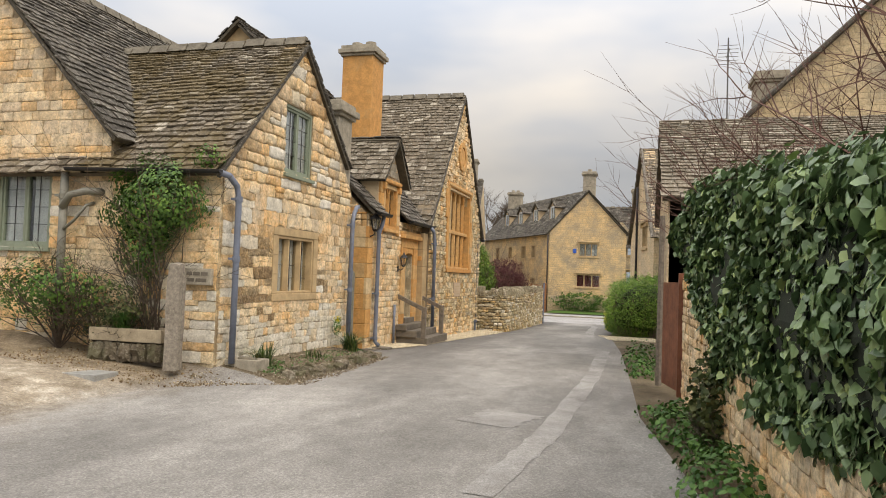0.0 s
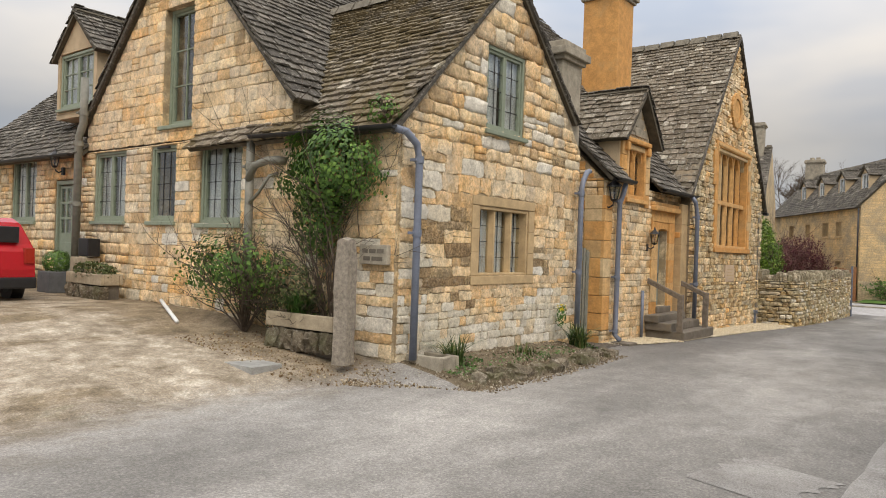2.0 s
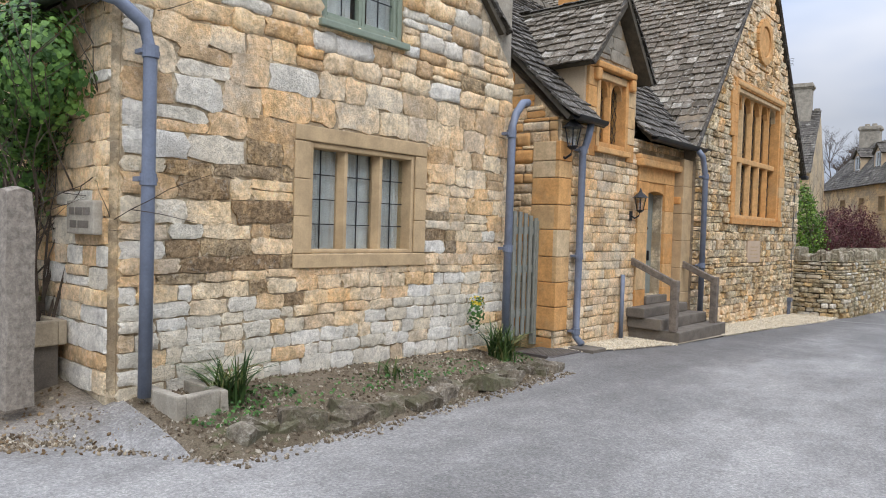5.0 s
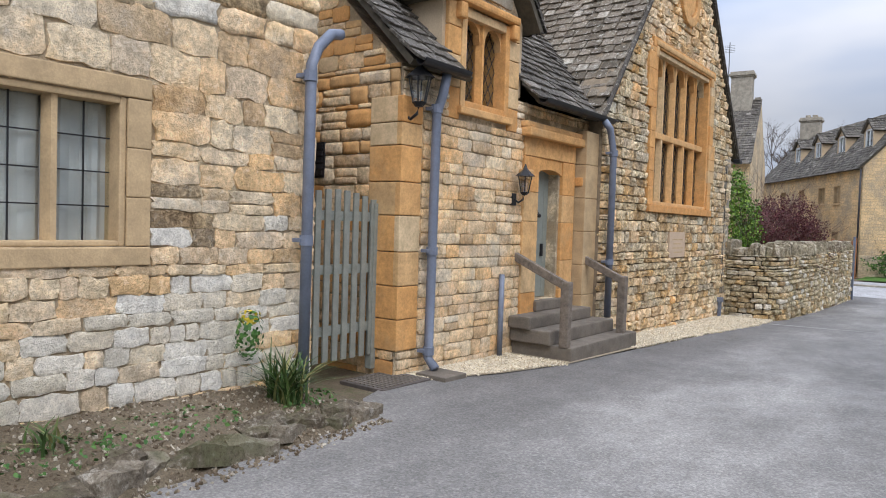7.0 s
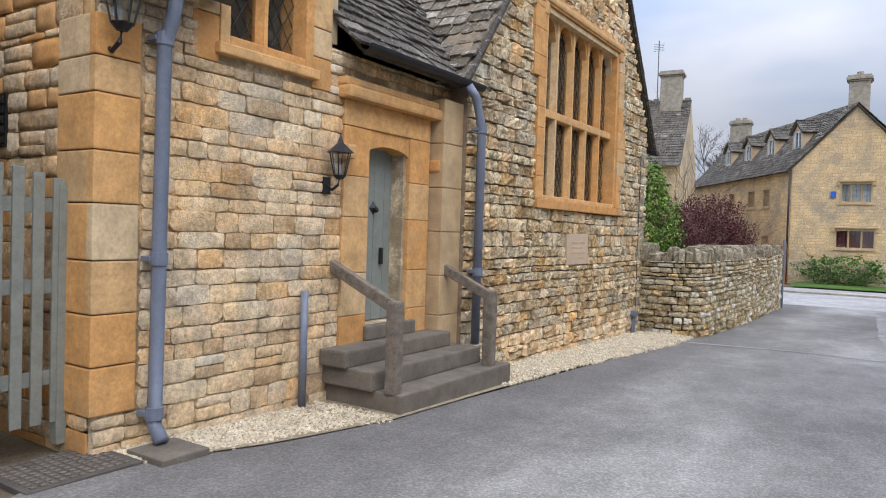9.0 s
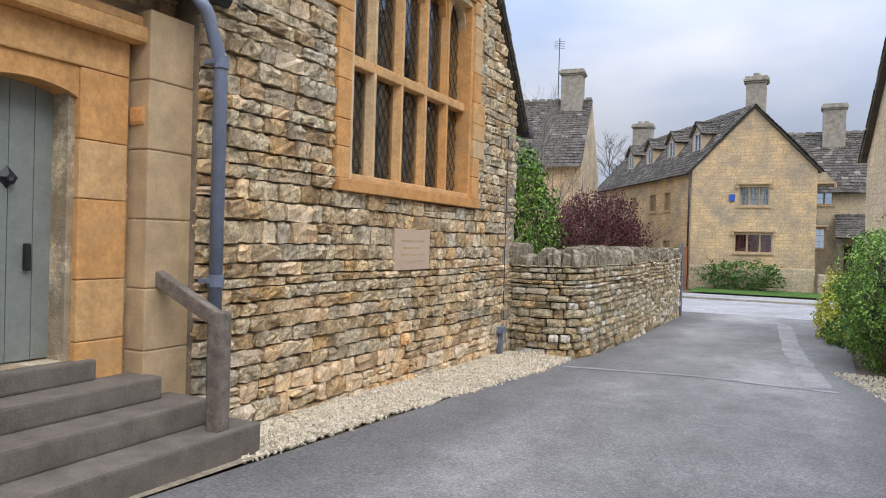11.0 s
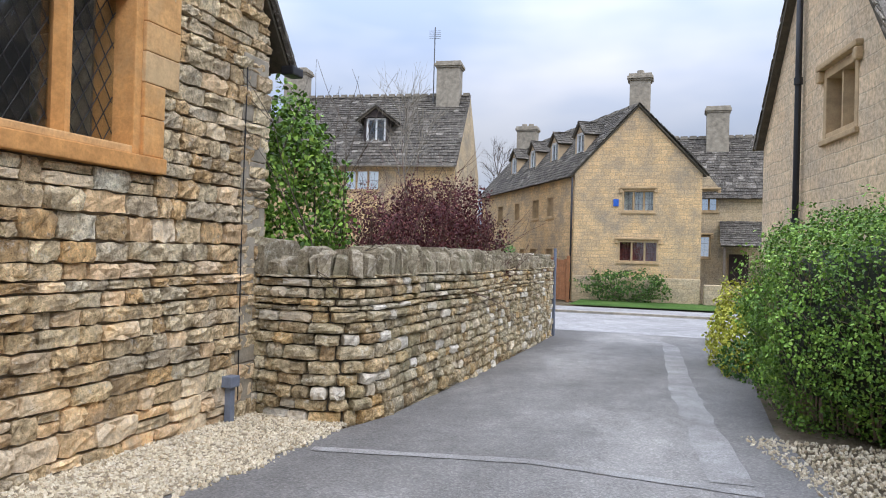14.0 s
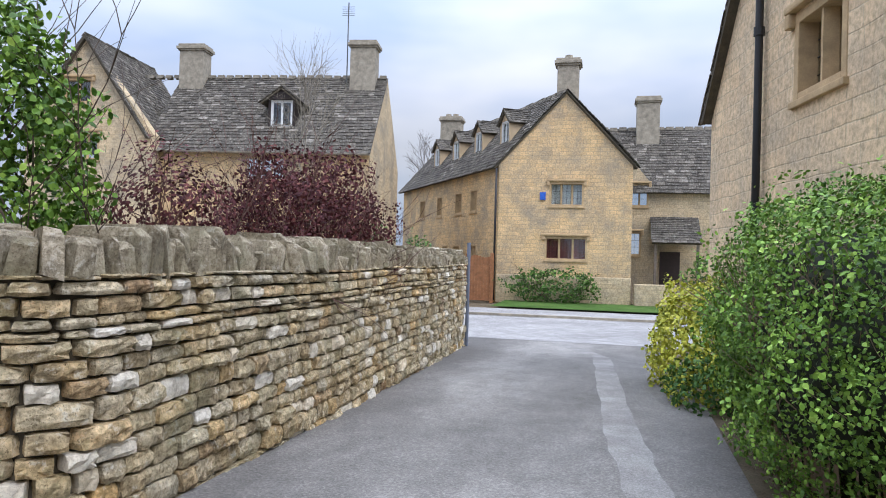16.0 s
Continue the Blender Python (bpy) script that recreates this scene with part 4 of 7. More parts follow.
w_g = slab("gable_wall", 6.3, 7.0, [(1.03, 1, 6.85 + 1.03 * 3.15), (-1.03, 1, 6.85 - 1.03 * 3.15)], [(-12.0 + 14.75, 3.36, -11.08 + 14.75, 5.45)], 0.42, MORTAR, cottage, facing(-14.75, YS_, 0.4, "S"), 3.05)
lay(w_s, -6.35 - OX, 3.05, [], HOLES, (0.13, 0.24), (0.2, 0.55), 0.02, STONE, 300, 12, v0=-0.1, gap=0.01, sag=0.006, pick=lambda u, v: u > 9.2, alt=((WHITE, lambda u, v: 0.4 if u > 14.9 and v < 1.5 else 0.06),))
lay(w_g, 6.3, 7.0, [(1.03, 1, 6.85 + 1.03 * 3.15), (-1.03, 1, 6.85 - 1.03 * 3.15)], [(-12.0 + 14.75, 3.36, -11.08 + 14.75, 5.45)], (0.15, 0.25), (0.22, 0.6), 0.02, STONE, 220, 13, v0=3.07, gap=0.01)
for a, b_, c, d in ((-10.76, 2.04, -9.62, 3.43), (-14.43, 2.07, -13.2, 3.43), (-18.4, 2.05, -17.1, 3.5), (-20.6, 2.05, -19.4, 3.5)):
    casement(cottage, facing(a, YS_, b_, "S"), c - a, d - b_, 2, SAGE, curtain=CURTAIN, vent=a > -11)
casement(cottage, facing(-12.33, YS_, 2.07, "S"), 0.83, 1.35, 1, SAGE, vent=True)
casement(cottage, facing(-12.0, YS_, 3.76, "S"), 0.92, 2.09, 1, SAGE, bars=(2, 3), back=0.18)
dark_room_panel(cottage, facing(-20, YS_ + 1.2, 0.4, "S"), 12, 3.5)
# panelled yard door with nine small panes
bm = bmesh.new()
box(bm, 0.0, 0.07, 0.02, 0.14, 0, 2.3, 0.006)
box(bm, 0.93, 1.0, 0.02, 0.14, 0, 2.3, 0.006)
box(bm, 0.07, 0.93, 0.02, 0.14, 2.22, 2.3, 0.006)
door_s = part("door_frame", bm, SAGE, cottage, "", facing(-16.14, YS_, 0.62, "S"))
bm = bmesh.new()
box(bm, 0.08, 0.92, 0.07, 0.11, 0.03, 1.15, 0.005)
for k in range(4):
    box(bm, 0.08 + k * 0.26, 0.14 + k * 0.26, 0.068, 0.112, 1.15, 2.2)
    box(bm, 0.14, 0.86, 0.07, 0.11, 1.15 + k * 0.33, 1.2 + k * 0.33)
box(bm, 0.2, 0.8, 0.055, 0.07, 0.2, 1.0, 0.012)
part("door", bm, SAGE, door_s)
pane(door_s, 0.14, 0.86, 1.2, 2.18, 0.088)
# roofs of the corner cottage
RZ = 6.2
slated("roof_slope", (-10.9, 9.42, 3.30), (1, 0, 0), (0, 2.78, RZ - 3.30), 4.62, 4.02, cottage, TILE_MOSS, 300, 21, course=(0.17, 0.09), width=(0.12, 0.28), thick=0.026)
slated("roof_slope", (-6.28, 14.45, 4.15), (-1, 0, 0), (0, -2.25, RZ - 4.15), 4.3, 3.05, cottage, TILE_DK, 0, 22)
ridge(cottage, (-10.7, 12.2, RZ + 0.1), (-6.3, 12.2, RZ + 0.1), RIDGEST, 3, 0.14)
verge(cottage, [(-6.29, 9.45, 3.22), (-6.29, 12.2, RZ - 0.03), (-6.29, 14.3, 4.28)], TILE_DK[0], t=0.045)
slated("roof_slope", (-8.25, 9.5, 3.88), (0, 1, 0), (-3.35, 0, 3.55), 6.0, 4.88, cottage, TILE_DK, 300, 23)
slated("roof_slope", (-15.0, 15.5, 3.85), (0, -1, 0), (3.35, 0, 3.55), 6.0, 4.88, cottage, TILE_DK, 0, 24)
ridge(cottage, (-11.6, 9.5, 7.48), (-11.6, 15.4, 7.48), RIDGEST, 4)
verge(cottage, [(-8.35, 9.53, 3.88), (-11.6, 9.53, 7.33), (-14.9, 9.53, 3.85)], TILE_DK[0], t=0.04)
slated("roof_slope", (-22.3, 9.4, 3.42), (1, 0, 0), (0, 3.0, 2.75), 7.6, 4.1, cottage, TILE_DK, 0, 25)
gutter(cottage, (-22.3, 9.33, 3.42), (-14.9, 9.33, 3.42), BLACK)
gutter(cottage, (-9.1, 9.36, 3.36), (-6.2, 9.36, 3.3), BLACK)
bm = bmesh.new()
box(bm, -22.3, -6.4, 14.38, 14.68, 0, 4.0)
part("rear_wall", bm, MORTAR, cottage)
bm = bmesh.new()
box(bm, -22.6, -22.3, 9.63, 14.9, 0, 4.0)
part("end_wall", bm, MORTAR, cottage)
# dormer over the yard door
dm = pose(-17.0, 9.95, 4.05)
bm = bmesh.new()
for q in ((0, 0.12, 0.3, 1.75), (1.68, 1.8, 0.3, 1.75), (0.12, 1.68, 0.3, 0.5)):
    box(bm, q[0], q[1], 0, 1.8, q[2], q[3])
gv = [(0, 0, 1.75), (1.8, 0, 1.75), (0.9, 0, 2.6), (0, 0.12, 1.75), (1.8, 0.12, 1.75), (0.9, 0.12, 2.6)]
gb = [bm.verts.new(v) for v in gv]
for f in ((0, 1, 2), (5, 4, 3), (0, 3, 4, 1), (1, 4, 5, 2), (2, 5, 3, 0)):
    bm.faces.new([gb[k] for k in f])
dormer = part("dormer", bm, RENDERW, cottage, "rendered dormer with a green window", dm)
casement(dormer, pose(0.14, 0.0, 0.52), 1.52, 1.2, 2, SAGE, bars=(2, 3), curtain=CURTAIN)
slated("roof_slope", (-17.15, 9.85, 5.7), (0, 1, 0), (1.05, 0, 0.98), 2.6, 1.5, cottage, TILE_DK, 0, 26)
slated("roof_slope", (-15.05, 12.45, 5.7), (0, -1, 0), (-1.05, 0, 0.98), 2.6, 1.5, cottage, TILE_DK, 0, 27)
slated("roof_slope", (-17.15, 12.45, 5.7), (0, -1, 0), (1.05, 0, 0.98), 0.1, 0.2, cottage, TILE_DK, 0, 28)
chimney(cottage, -15.6, 12.6, 4.5, 7.7, 1.1, 0.7, TRIMST)
# the low stack on the wing's corner
chimney(cottage, -6.78, 14.3, 3.6, 5.55, 0.84, 0.72, TRIMST, cap=0.13)
# rear roof that shows over the wing
rear = thing("rear_cottage", pose(0, 0, 0), "stone cottage with a small gable behind the corner cottage", "house")
bm = bmesh.new()
box(bm, -12.4, -9.6, 17.2, 20, -0.1, 7.3)
part("wall", bm, TAN, rear)
slated("roof_slope", (-9.4, 17.05, 7.2), (0, 1, 0), (-1.6, 0, 1.55), 3.5, 2.25, rear, TILE_DK, 0, 29)
slated("roof_slope", (-12.6, 20.5, 7.2), (0, -1, 0), (1.6, 0, 1.55), 3.5, 2.25, rear, TILE_DK, 0, 30)
bm = bmesh.new()
gb = [bm.verts.new(v) for v in ((-12.4, 17.2, 7.3), (-9.6, 17.2, 7.3), (-11.0, 17.2, 8.65), (-12.4, 17.4, 7.3), (-9.6, 17.4, 7.3), (-11.0, 17.4, 8.65))]
for f in ((0, 1, 2), (5, 4, 3), (0, 3, 4, 1), (1, 4, 5, 2), (2, 5, 3, 0)):
    bm.faces.new([gb[k] for k in f])
part("gable", bm, TAN, rear)

# ---------------------------------------------------------------- the porch range, with the small gable and the door
hall = thing("village_hall", pose(0, 0, 0), "golden stone hall with a gable window and arched porch door", "house")
XP = -6.4
mp_ = facing(XP, 15.95, -0.2, "E")
WP = 4.35
HP = [(0.98, 3.18, 2.02, 4.32), (2.83, 0.78, 3.47, 2.66)]
w_p = slab("wall", WP, 3.45, [], [HP[1], (0.98, 3.18, 2.02, 3.45)], 0.42, MORTAR, hall, mp_)
SK = [(0.0, 0.42, 0.34, 3.1), (0.78, 3.02, 2.25, 3.45), (2.45, 0.4, 4.35, 3.3)]
lay(w_p, WP, 3.45, [], SK, (0.1, 0.18), (0.18, 0.5), 0.026, STONE, 300, 14, v0=0.1, gap=0.01, rough=0.16, sag=0.004, pick=lambda u, v: v < 3.2)
def quoins(wall, u0, w, v0, v1, mat, seed, wide=0.12, hs=(0.24, 0.4), d=0.03, both=False):
    """Dressed blocks up a corner, long and short in turn."""
    r = random.Random(seed)
    v, k = v0, 0
    while v < v1 - 0.08:
        h = min(r.uniform(*hs), v1 - v)
        bm = bmesh.new()
        x1 = u0 + w + (wide if k % 2 else 0)
        box(bm, u0 - (wide if both and k % 2 else 0), x1, -d, 0.05, v + 0.004, v + h - 0.004, 0.012)
        part("quoin", bm, mat, wall)
        v += h
        k += 1
quoins(w_p, -0.03, 0.34, 0.42, 3.15, ORANGE, 5, 0.0)
# south face towards the gate
w_ps = slab("wall", 3.6, 3.5, [], [], 0.4, MORTAR, hall, facing(-10.03, 15.95, -0.2, "S"))
lay(w_ps, 3.6, 3.5, [], [(3.2, 0.42, 3.6, 3.1)], (0.12, 0.22), (0.22, 0.5), 0.018, STONE, 120, 15, v0=0.1, alt=(([ORANGE, ORANGE_J], lambda u, v: 0.3),))
quoins(w_ps, 3.2, 0.40, 0.42, 3.15, ORANGE, 5, 0.0)
lay(w_ps, 3.6, 6.2, [(0.97, 1, 3.45 + 0.97 * 3.6)], [], (0.15, 0.22), (0.22, 0.5), 0.018, STONE, 60, 16, v0=3.5, alt=(([ORANGE, ORANGE_J], lambda u, v: 0.4),))
slab("gable_wall", 3.6, 6.2, [(0.97, 1, 3.45 + 0.97 * 3.6)], [], 0.4, MORTAR, hall, facing(-10.03, 15.952, -0.2, "S"), 3.5)
bm = bmesh.new()
for k in range(5):
    box(bm, 2.2, 2.46, -0.05, -0.02, 2.32 + k * 0.075, 2.37 + k * 0.075, 0.004, pose(0, 0, 0))
box(bm, 2.18, 2.48, -0.032, 0.02, 2.29, 2.7)
tagged(part("air_vent", bm, BLACK, w_ps, "black louvred air vent"), "black louvred air vent")
# small gable with the two-light window
w_or = slab("gable_wall", 1.5, 5.9, gable_planes(1.5, 4.55, 4.55, 0.75, 5.5), [(0.23, 3.0, 1.27, 4.32)], 0.32, MORTAR, hall, facing(XP - 0.02, 16.7, -0.2, "E"), 2.98)
quoins(w_or, -0.02, 0.25, 3.02, 4.5, ORANGE, 6, 0.0, d=0.04)
quoins(w_or, 1.27, 0.25, 3.02, 4.5, ORANGE, 7, 0.0, d=0.04)
lay(w_or, 1.5, 5.6, gable_planes(1.5, 4.55, 4.55, 0.75, 5.5), [(0, 3, 1.5, 4.55)], (0.17, 0.22), (0.3, 0.6), 0.03, [TRIMST, TAN], 20, 17, v0=4.55)
mullioned(hall, facing(XP, 16.93, 2.98, "E"), 1.04, 1.15, 2, ORANGE, 0.1, 0.1, 0.09, diamond=True, arched=True, sill=True, hood=True, proud=0.03, step=0.13)
for xx in (16.7, 18.0):
    bm = bmesh.new()
    box(bm, 0.02, 0.34, 0.03, 1.6, 0, 1.0)
    part("cheek", bm, RENDERW, hall, "", facing(XP, xx - 0.1 if xx < 17 else xx, 3.3, "E"))
slated("roof_slope", (-6.22, 16.5, 4.2), (-1, 0, 0), (0, 1.05, 1.2), 2.6, 1.62, hall, TILE, 120, 31)
slated("roof_slope", (-8.8, 18.5, 4.2), (1, 0, 0), (0, -1.0, 1.2), 2.6, 1.58, hall, TILE_DK, 60, 32)
verge(hall, [(-6.24, 16.5, 4.15), (-6.24, 17.52, 5.35), (-6.24, 18.5, 4.15)], TILE_DK[0], t=0.04)
# long slope of the range
slated("roof_slope", (-6.16, 15.85, 3.3), (0, 1, 0), (-2.9, 0, 2.9), 5.3, 4.1, hall, TILE_DK, 300, 33, keep=lambda x, y: not (0.9 < x < 2.4 and y < 1.1))
slated("roof_slope", (-11.9, 21, 3.3), (0, -1, 0), (2.85, 0, 2.9), 5.3, 4.05, hall, TILE_DK, 0, 34)
ridge(hall, (-9.05, 15.8, 6.22), (-9.05, 21, 6.22), RIDGEST, 5)
gutter(hall, (-6.08, 15.85, 3.28), (-6.08, 16.66, 3.28), BLACK, 0.07)
gutter(hall, (-6.08, 18.35, 3.28), (-6.08, 20.5, 3.28), BLACK, 0.07)
chimney(hall, -8.55, 20.4, 3.4, 8.85, 1.0, 0.95, ORANGE, 2, "orange ashlar chimney with two pots", 0.12)
# door surround, flat-arched
ms = facing(XP, 18.4, -0.2, "E")
bm = bmesh.new()
box(bm, 0.0, 1.45, -0.052, 0.3, 2.753, 3.0, 0.012)
surround = part("door_surround", bm, ORANGE_J, hall, "orange stone door surround", ms)
for a, b_ in ((0.0, 0.38), (1.07, 1.45)):
    v = 0.6
    for h in (0.3, 0.42, 0.55, 0.4, 0.48):
        dressed("jamb_stone", surround, a, b_, v, min(v + h, 2.75), 0.05, ORANGE, 0.3)
        v += h
bm = bmesh.new()
box(bm, -0.08, 1.6, -0.17, 0.0, 3.0, 3.12, 0.03)
box(bm, -0.08, 1.6, -0.12, 0.0, 3.12, 3.2, 0.02)
for x in (-0.1, 1.48):
    box(bm, x, x + 0.16, -0.16, 0.0, 2.42, 2.56, 0.03)
box(bm, 1.52, 1.6, -0.12, 0, 2.56, 3.0, 0.02)
part("hood_mould", bm, ORANGE_J, surround)
bm = bmesh.new()
n = 10
prev = None
for k in range(n + 1):
    t = k / n
    u = 0.38 + 0.69 * t
    v = 2.54 + 0.07 * math.sin(math.pi * t) ** 0.7
    row = [bm.verts.new((u, yy, vv)) for yy in (-0.03, 0.3) for vv in (v, 2.752)]
    if prev:
        bm.faces.new((prev[0], row[0], row[1], prev[1]))
        bm.faces.new((prev[0], prev[2], row[2], row[0]))
        bm.faces.new((prev[2], row[2], row[3], prev[3]))
    prev = row
part("arch_head", bm, ORANGE_J, surround)
bm = bmesh.new()
for k in range(4):
    box(bm, 0.39 + k * 0.17, 0.39 + (k + 1) * 0.17 - 0.004, 0.16, 0.2, 0.79, 2.66, 0.004)
door = part("door", bm, SAGEGREY, hall, "grey-green boarded door with black iron fittings", ms)
bm = bmesh.new()
box(bm, 0.83, 0.87, 0.12, 0.16, 1.38, 1.56, 0.01)
part("handle", bm, BLACK, door, "black iron handle")
bm = bmesh.new()
bmesh.ops.create_cone(bm, cap_ends=True, segments=4, radius1=0.075, radius2=0.02, depth=0.03, matrix=pose(0.72, 0.145, 1.98, 90, 0, 0))
bmesh.ops.create_uvsphere(bm, u_segments=8, v_segments=6, radius=0.03, matrix=pose(0.72, 0.12, 1.96))
part("knocker", bm, BLACK, door, "black iron knocker")
bm = bmesh.new()
for q in ((0.38, 0.41, 0.78, 2.6), (1.04, 1.07, 0.78, 2.6)):
    box(bm, q[0], q[1], 0.12, 0.22, q[2], q[3], 0.005)
part("door_frame", bm, SAGEGREY, door)
bm = bmesh.new()
box(bm, 1.51, 1.92, -0.19, 0.1, 0.3, 3.24)
pier = part("pier", bm, MORTAR, hall, "tan ashlar pier", ms)
for v in (0.3, 0.8, 1.25, 1.75, 2.25, 2.75):
    dressed("pier_stone", pier, 1.5, 1.93, v, v + (0.45 if v == 0.8 else 0.5) - 0.003, 0.2, TAN, 0.1, 0.012)
dark_room_panel(hall, facing(XP, 16.2, 0.2, "E"), 4, 4.4)

# ---------------------------------------------------------------- the hall's big gable
XH = -6.15
WH = 6.75
mh = facing(XH, 20.3, -0.5, "E")
plh = gable_planes(WH, 4.15, 4.15, 3.52, 8.55)
HH = [(1.95, 2.55, 4.95, 5.25)]
w_h = slab("wall", WH, 9, plh, HH, 0.45, ROCKJ, hall, mh, -0.2)
skh = [(1.72, 2.42, 5.18, 5.42), (2.9, 1.6, 3.75, 2.08)]
lay(w_h, WH, 9, plh, skh, lambda v: (0.16, 0.22) if v < 0.6 else (0.1, 0.18) if v < 5.6 else (0.13, 0.2), lambda v: (0.14, 0.42), 0.07, ROCKY, 300, 18, "rock", 0.25, v0=0.0, gap=0.018, sag=0.01, pick=lambda u, v: v < 2.6 and u > 0.5, alt=((STONE, lambda u, v: 0.75 if v < 0.75 or v > 5.4 else 0.15),))
r_ = random.Random(9)
for side in (1.72, 4.95):
    v = 2.55
    while v < 5.2:
        h = r_.uniform(0.22, 0.42)
        e = r_.choice((0, 0, 0.16))
        dressed("jamb_stone", w_h, side - (e if side < 3 else 0), side + 0.23 + (e if side > 3 else 0), v, min(v + h, 5.25), 0.085, ORANGE)
        v += h
dressed("lintel", w_h, 1.72, 5.18, 5.252, 5.42, 0.087, ORANGE)
dressed("sill_stone", w_h, 1.72, 5.18, 2.42, 2.548, 0.12, ORANGE)
mullioned(hall, facing(XH, 22.25, 2.05, "E"), 3.0, 2.7, 5, ORANGE, 0.08, 0.115, 0.1, diamond=True, arched=True, transom=1.25, sill=False, hood=True, proud=0.055, step=0.13, depth=0.35)
bm = bmesh.new()
box(bm, 2.9, 3.75, -0.075, 0.0, 1.6, 2.08, 0.008)
plq = part("plaque", bm, plain_mat("pinkish_plaque_stone", (0.52, 0.39, 0.27), 0.9, var=0.12, scale=3), w_h, "smooth pinkish stone plaque with faint lettering")
bm = bmesh.new()
for k, (a, b_) in enumerate(((3.05, 3.6), (3.1, 3.5), (3.05, 3.62), (3.15, 3.55))):
    box(bm, a, b_, -0.077, -0.07, 1.93 - k * 0.08, 1.95 - k * 0.08)
part("lettering", bm, TAN, plq)
# carved ring in the gable
bm = bmesh.new()
bmesh.ops.create_cone(bm, cap_ends=True, segments=24, radius1=0.34, radius2=0.3, depth=0.1, matrix=pose(3.4, -0.05, 6.47, 90, 0, 0))
roundel = part("carved_roundel", bm, ORANGE_J, w_h, "carved orange stone roundel")
for k in range(20):
    bm = bmesh.new()
    box(bm, -0.07, 0.07, -0.13, 0.0, 0.33, 0.5, 0.015, Matrix.Translation((3.4, 0, 6.47)) @ Matrix.Rotation(2 * math.pi * k / 20, 4, "Y"))
    part("voussoir", bm, ORANGE_J, roundel)
quoins(w_h, 6.3, 0.42, 0.0, 3.75, TRIMST, 8, 0.0, (0.25, 0.45), 0.05)
slated("roof_slope", (-13.5, 20.08, 3.3), (1, 0, 0), (0, 3.74, 4.86), 7.42, 6.13, hall, TILE, 300, 35, course=(0.22, 0.12))
slated("roof_slope", (-6.08, 27.45, 3.3), (-1, 0, 0), (0, -3.6, 4.86), 7.42, 6.05, hall, TILE, 0, 36)
ridge(hall, (-13.5, 23.83, 8.24), (-6.1, 23.83, 8.24), RIDGEST, 6)
verge(hall, [(-6.06, 20.1, 3.25), (-6.06, 23.83, 8.1), (-6.06, 27.45, 3.25)], TILE_DK[0], t=0.045)
bm = bmesh.new()
box(bm, -13.4, -6.6, 26.6, 27.02, -0.6, 3.6)
box(bm, -13.4, -13.0, 16.4, 26.6, -0.6, 3.6)
part("rear_wall", bm, MORTAR, hall)
dark_room_panel(hall, facing(XH, 22.0, 0.5, "E"), 3.6, 4.9)
bm = bmesh.new()
box(bm, -6.14, -5.99, 27.3, 27.52, 3.2, 3.3, 0.02)
part("gutter", bm, BLACK, hall)
tube_pts = [(-6.08, 26.62, 3.1), (-6.08, 26.6, 1.5), (-6.08, 26.62, -0.1)]
bm = bmesh.new()
tube(bm, tube_pts, 0.006, 6)
tagged(part("cable", bm, BLACK, None, "thin dark cable down the hall wall"), "thin dark cable down the hall wall", "cable")

# ---------------------------------------------------------------- the far house at the lane's end
FAR = far_stone("far_gold_stone", (0.78, 0.56, 0.30), (0.64, 0.45, 0.24), (0.46, 0.36, 0.22))
FARG = far_stone("far_grey_gold_stone", (0.66, 0.53, 0.34), (0.55, 0.43, 0.27), (0.44, 0.36, 0.24))
far = thing("gabled_house", pose(0, 0, 0), "large golden stone house with mullioned windows and dormers", "house")
plf = gable_planes(5.8, 6.25, 6.25, 2.95, 9.4)
holes_f = [(2.25, 4.35, 3.75, 5.4), (2.1, 1.98, 3.95, 3.0)]
slab("wall", 5.8, 10, plf, holes_f, 0.5, FAR, far, facing(-6.85, 55, -0.7, "S"))
for a, b_, c, d in holes_f:
    mullioned(far, facing(-6.85 + a, 55, -0.7 + b_, "S"), c - a, d - b_, 3, TAN, 0.09, 0.1, 0.14, hood=True, step=0.2, curtain=plain_mat("dark_red_curtain", (0.2, 0.06, 0.05), 0.9) if d < 4 else CURTAIN)
bm = bmesh.new()
box(bm, -0.02, 5.82, -0.09, 0.0, 0, 1.28, 0.04)
part("plinth", bm, FARG, far, "", facing(-6.85, 55, -0.7, "S"))
bm = bmesh.new()
box(bm, 1.85, 2.1, -0.07, 0, 4.6, 4.95, 0.02)
part("alarm_box", bm, plain_mat("blue_plastic", (0.03, 0.12, 0.5), 0.4), far, "small blue alarm box", facing(-6.85, 55, -0.7, "S"))
D = Vector((-0.537, 0.843, 0)).normalized()
ang = math.degrees(math.atan2(D.y, D.x))
side_m = pose(-6.85 + D.x * 15, 55 + D.y * 15, -0.7, 0, 0, ang - 180)
side_holes = [(3.0, 4.2, 4.0, 5.3), (6.0, 4.2, 6.9, 5.3), (9.0, 4.2, 10, 5.3), (3.2, 1.5, 4.2, 2.6), (5.0, 1.5, 5.8, 2.6), (1.0, 1.5, 1.9, 2.6), (1.0, 4.2, 1.9, 5.3)]
side_holes = [(15 - c - 1.5, b_, 15 - a - 1.5, d) for a, b_, c, d in side_holes]
slab("wall", 15, 6.2, [], side_holes, 0.5, FAR, far, side_m)
for a, b_, c, d in side_holes:
    mullioned(far, side_m @ pose(a, 0, b_), c - a, d - b_, 2, TAN, 0.08, 0.09, 0.12, step=0.25)
apex = Vector((-3.9, 54.9, 8.75))
eL = Vector((-7.1, 54.9, 5.35))
eR = Vector((-0.8, 54.9, 5.35))
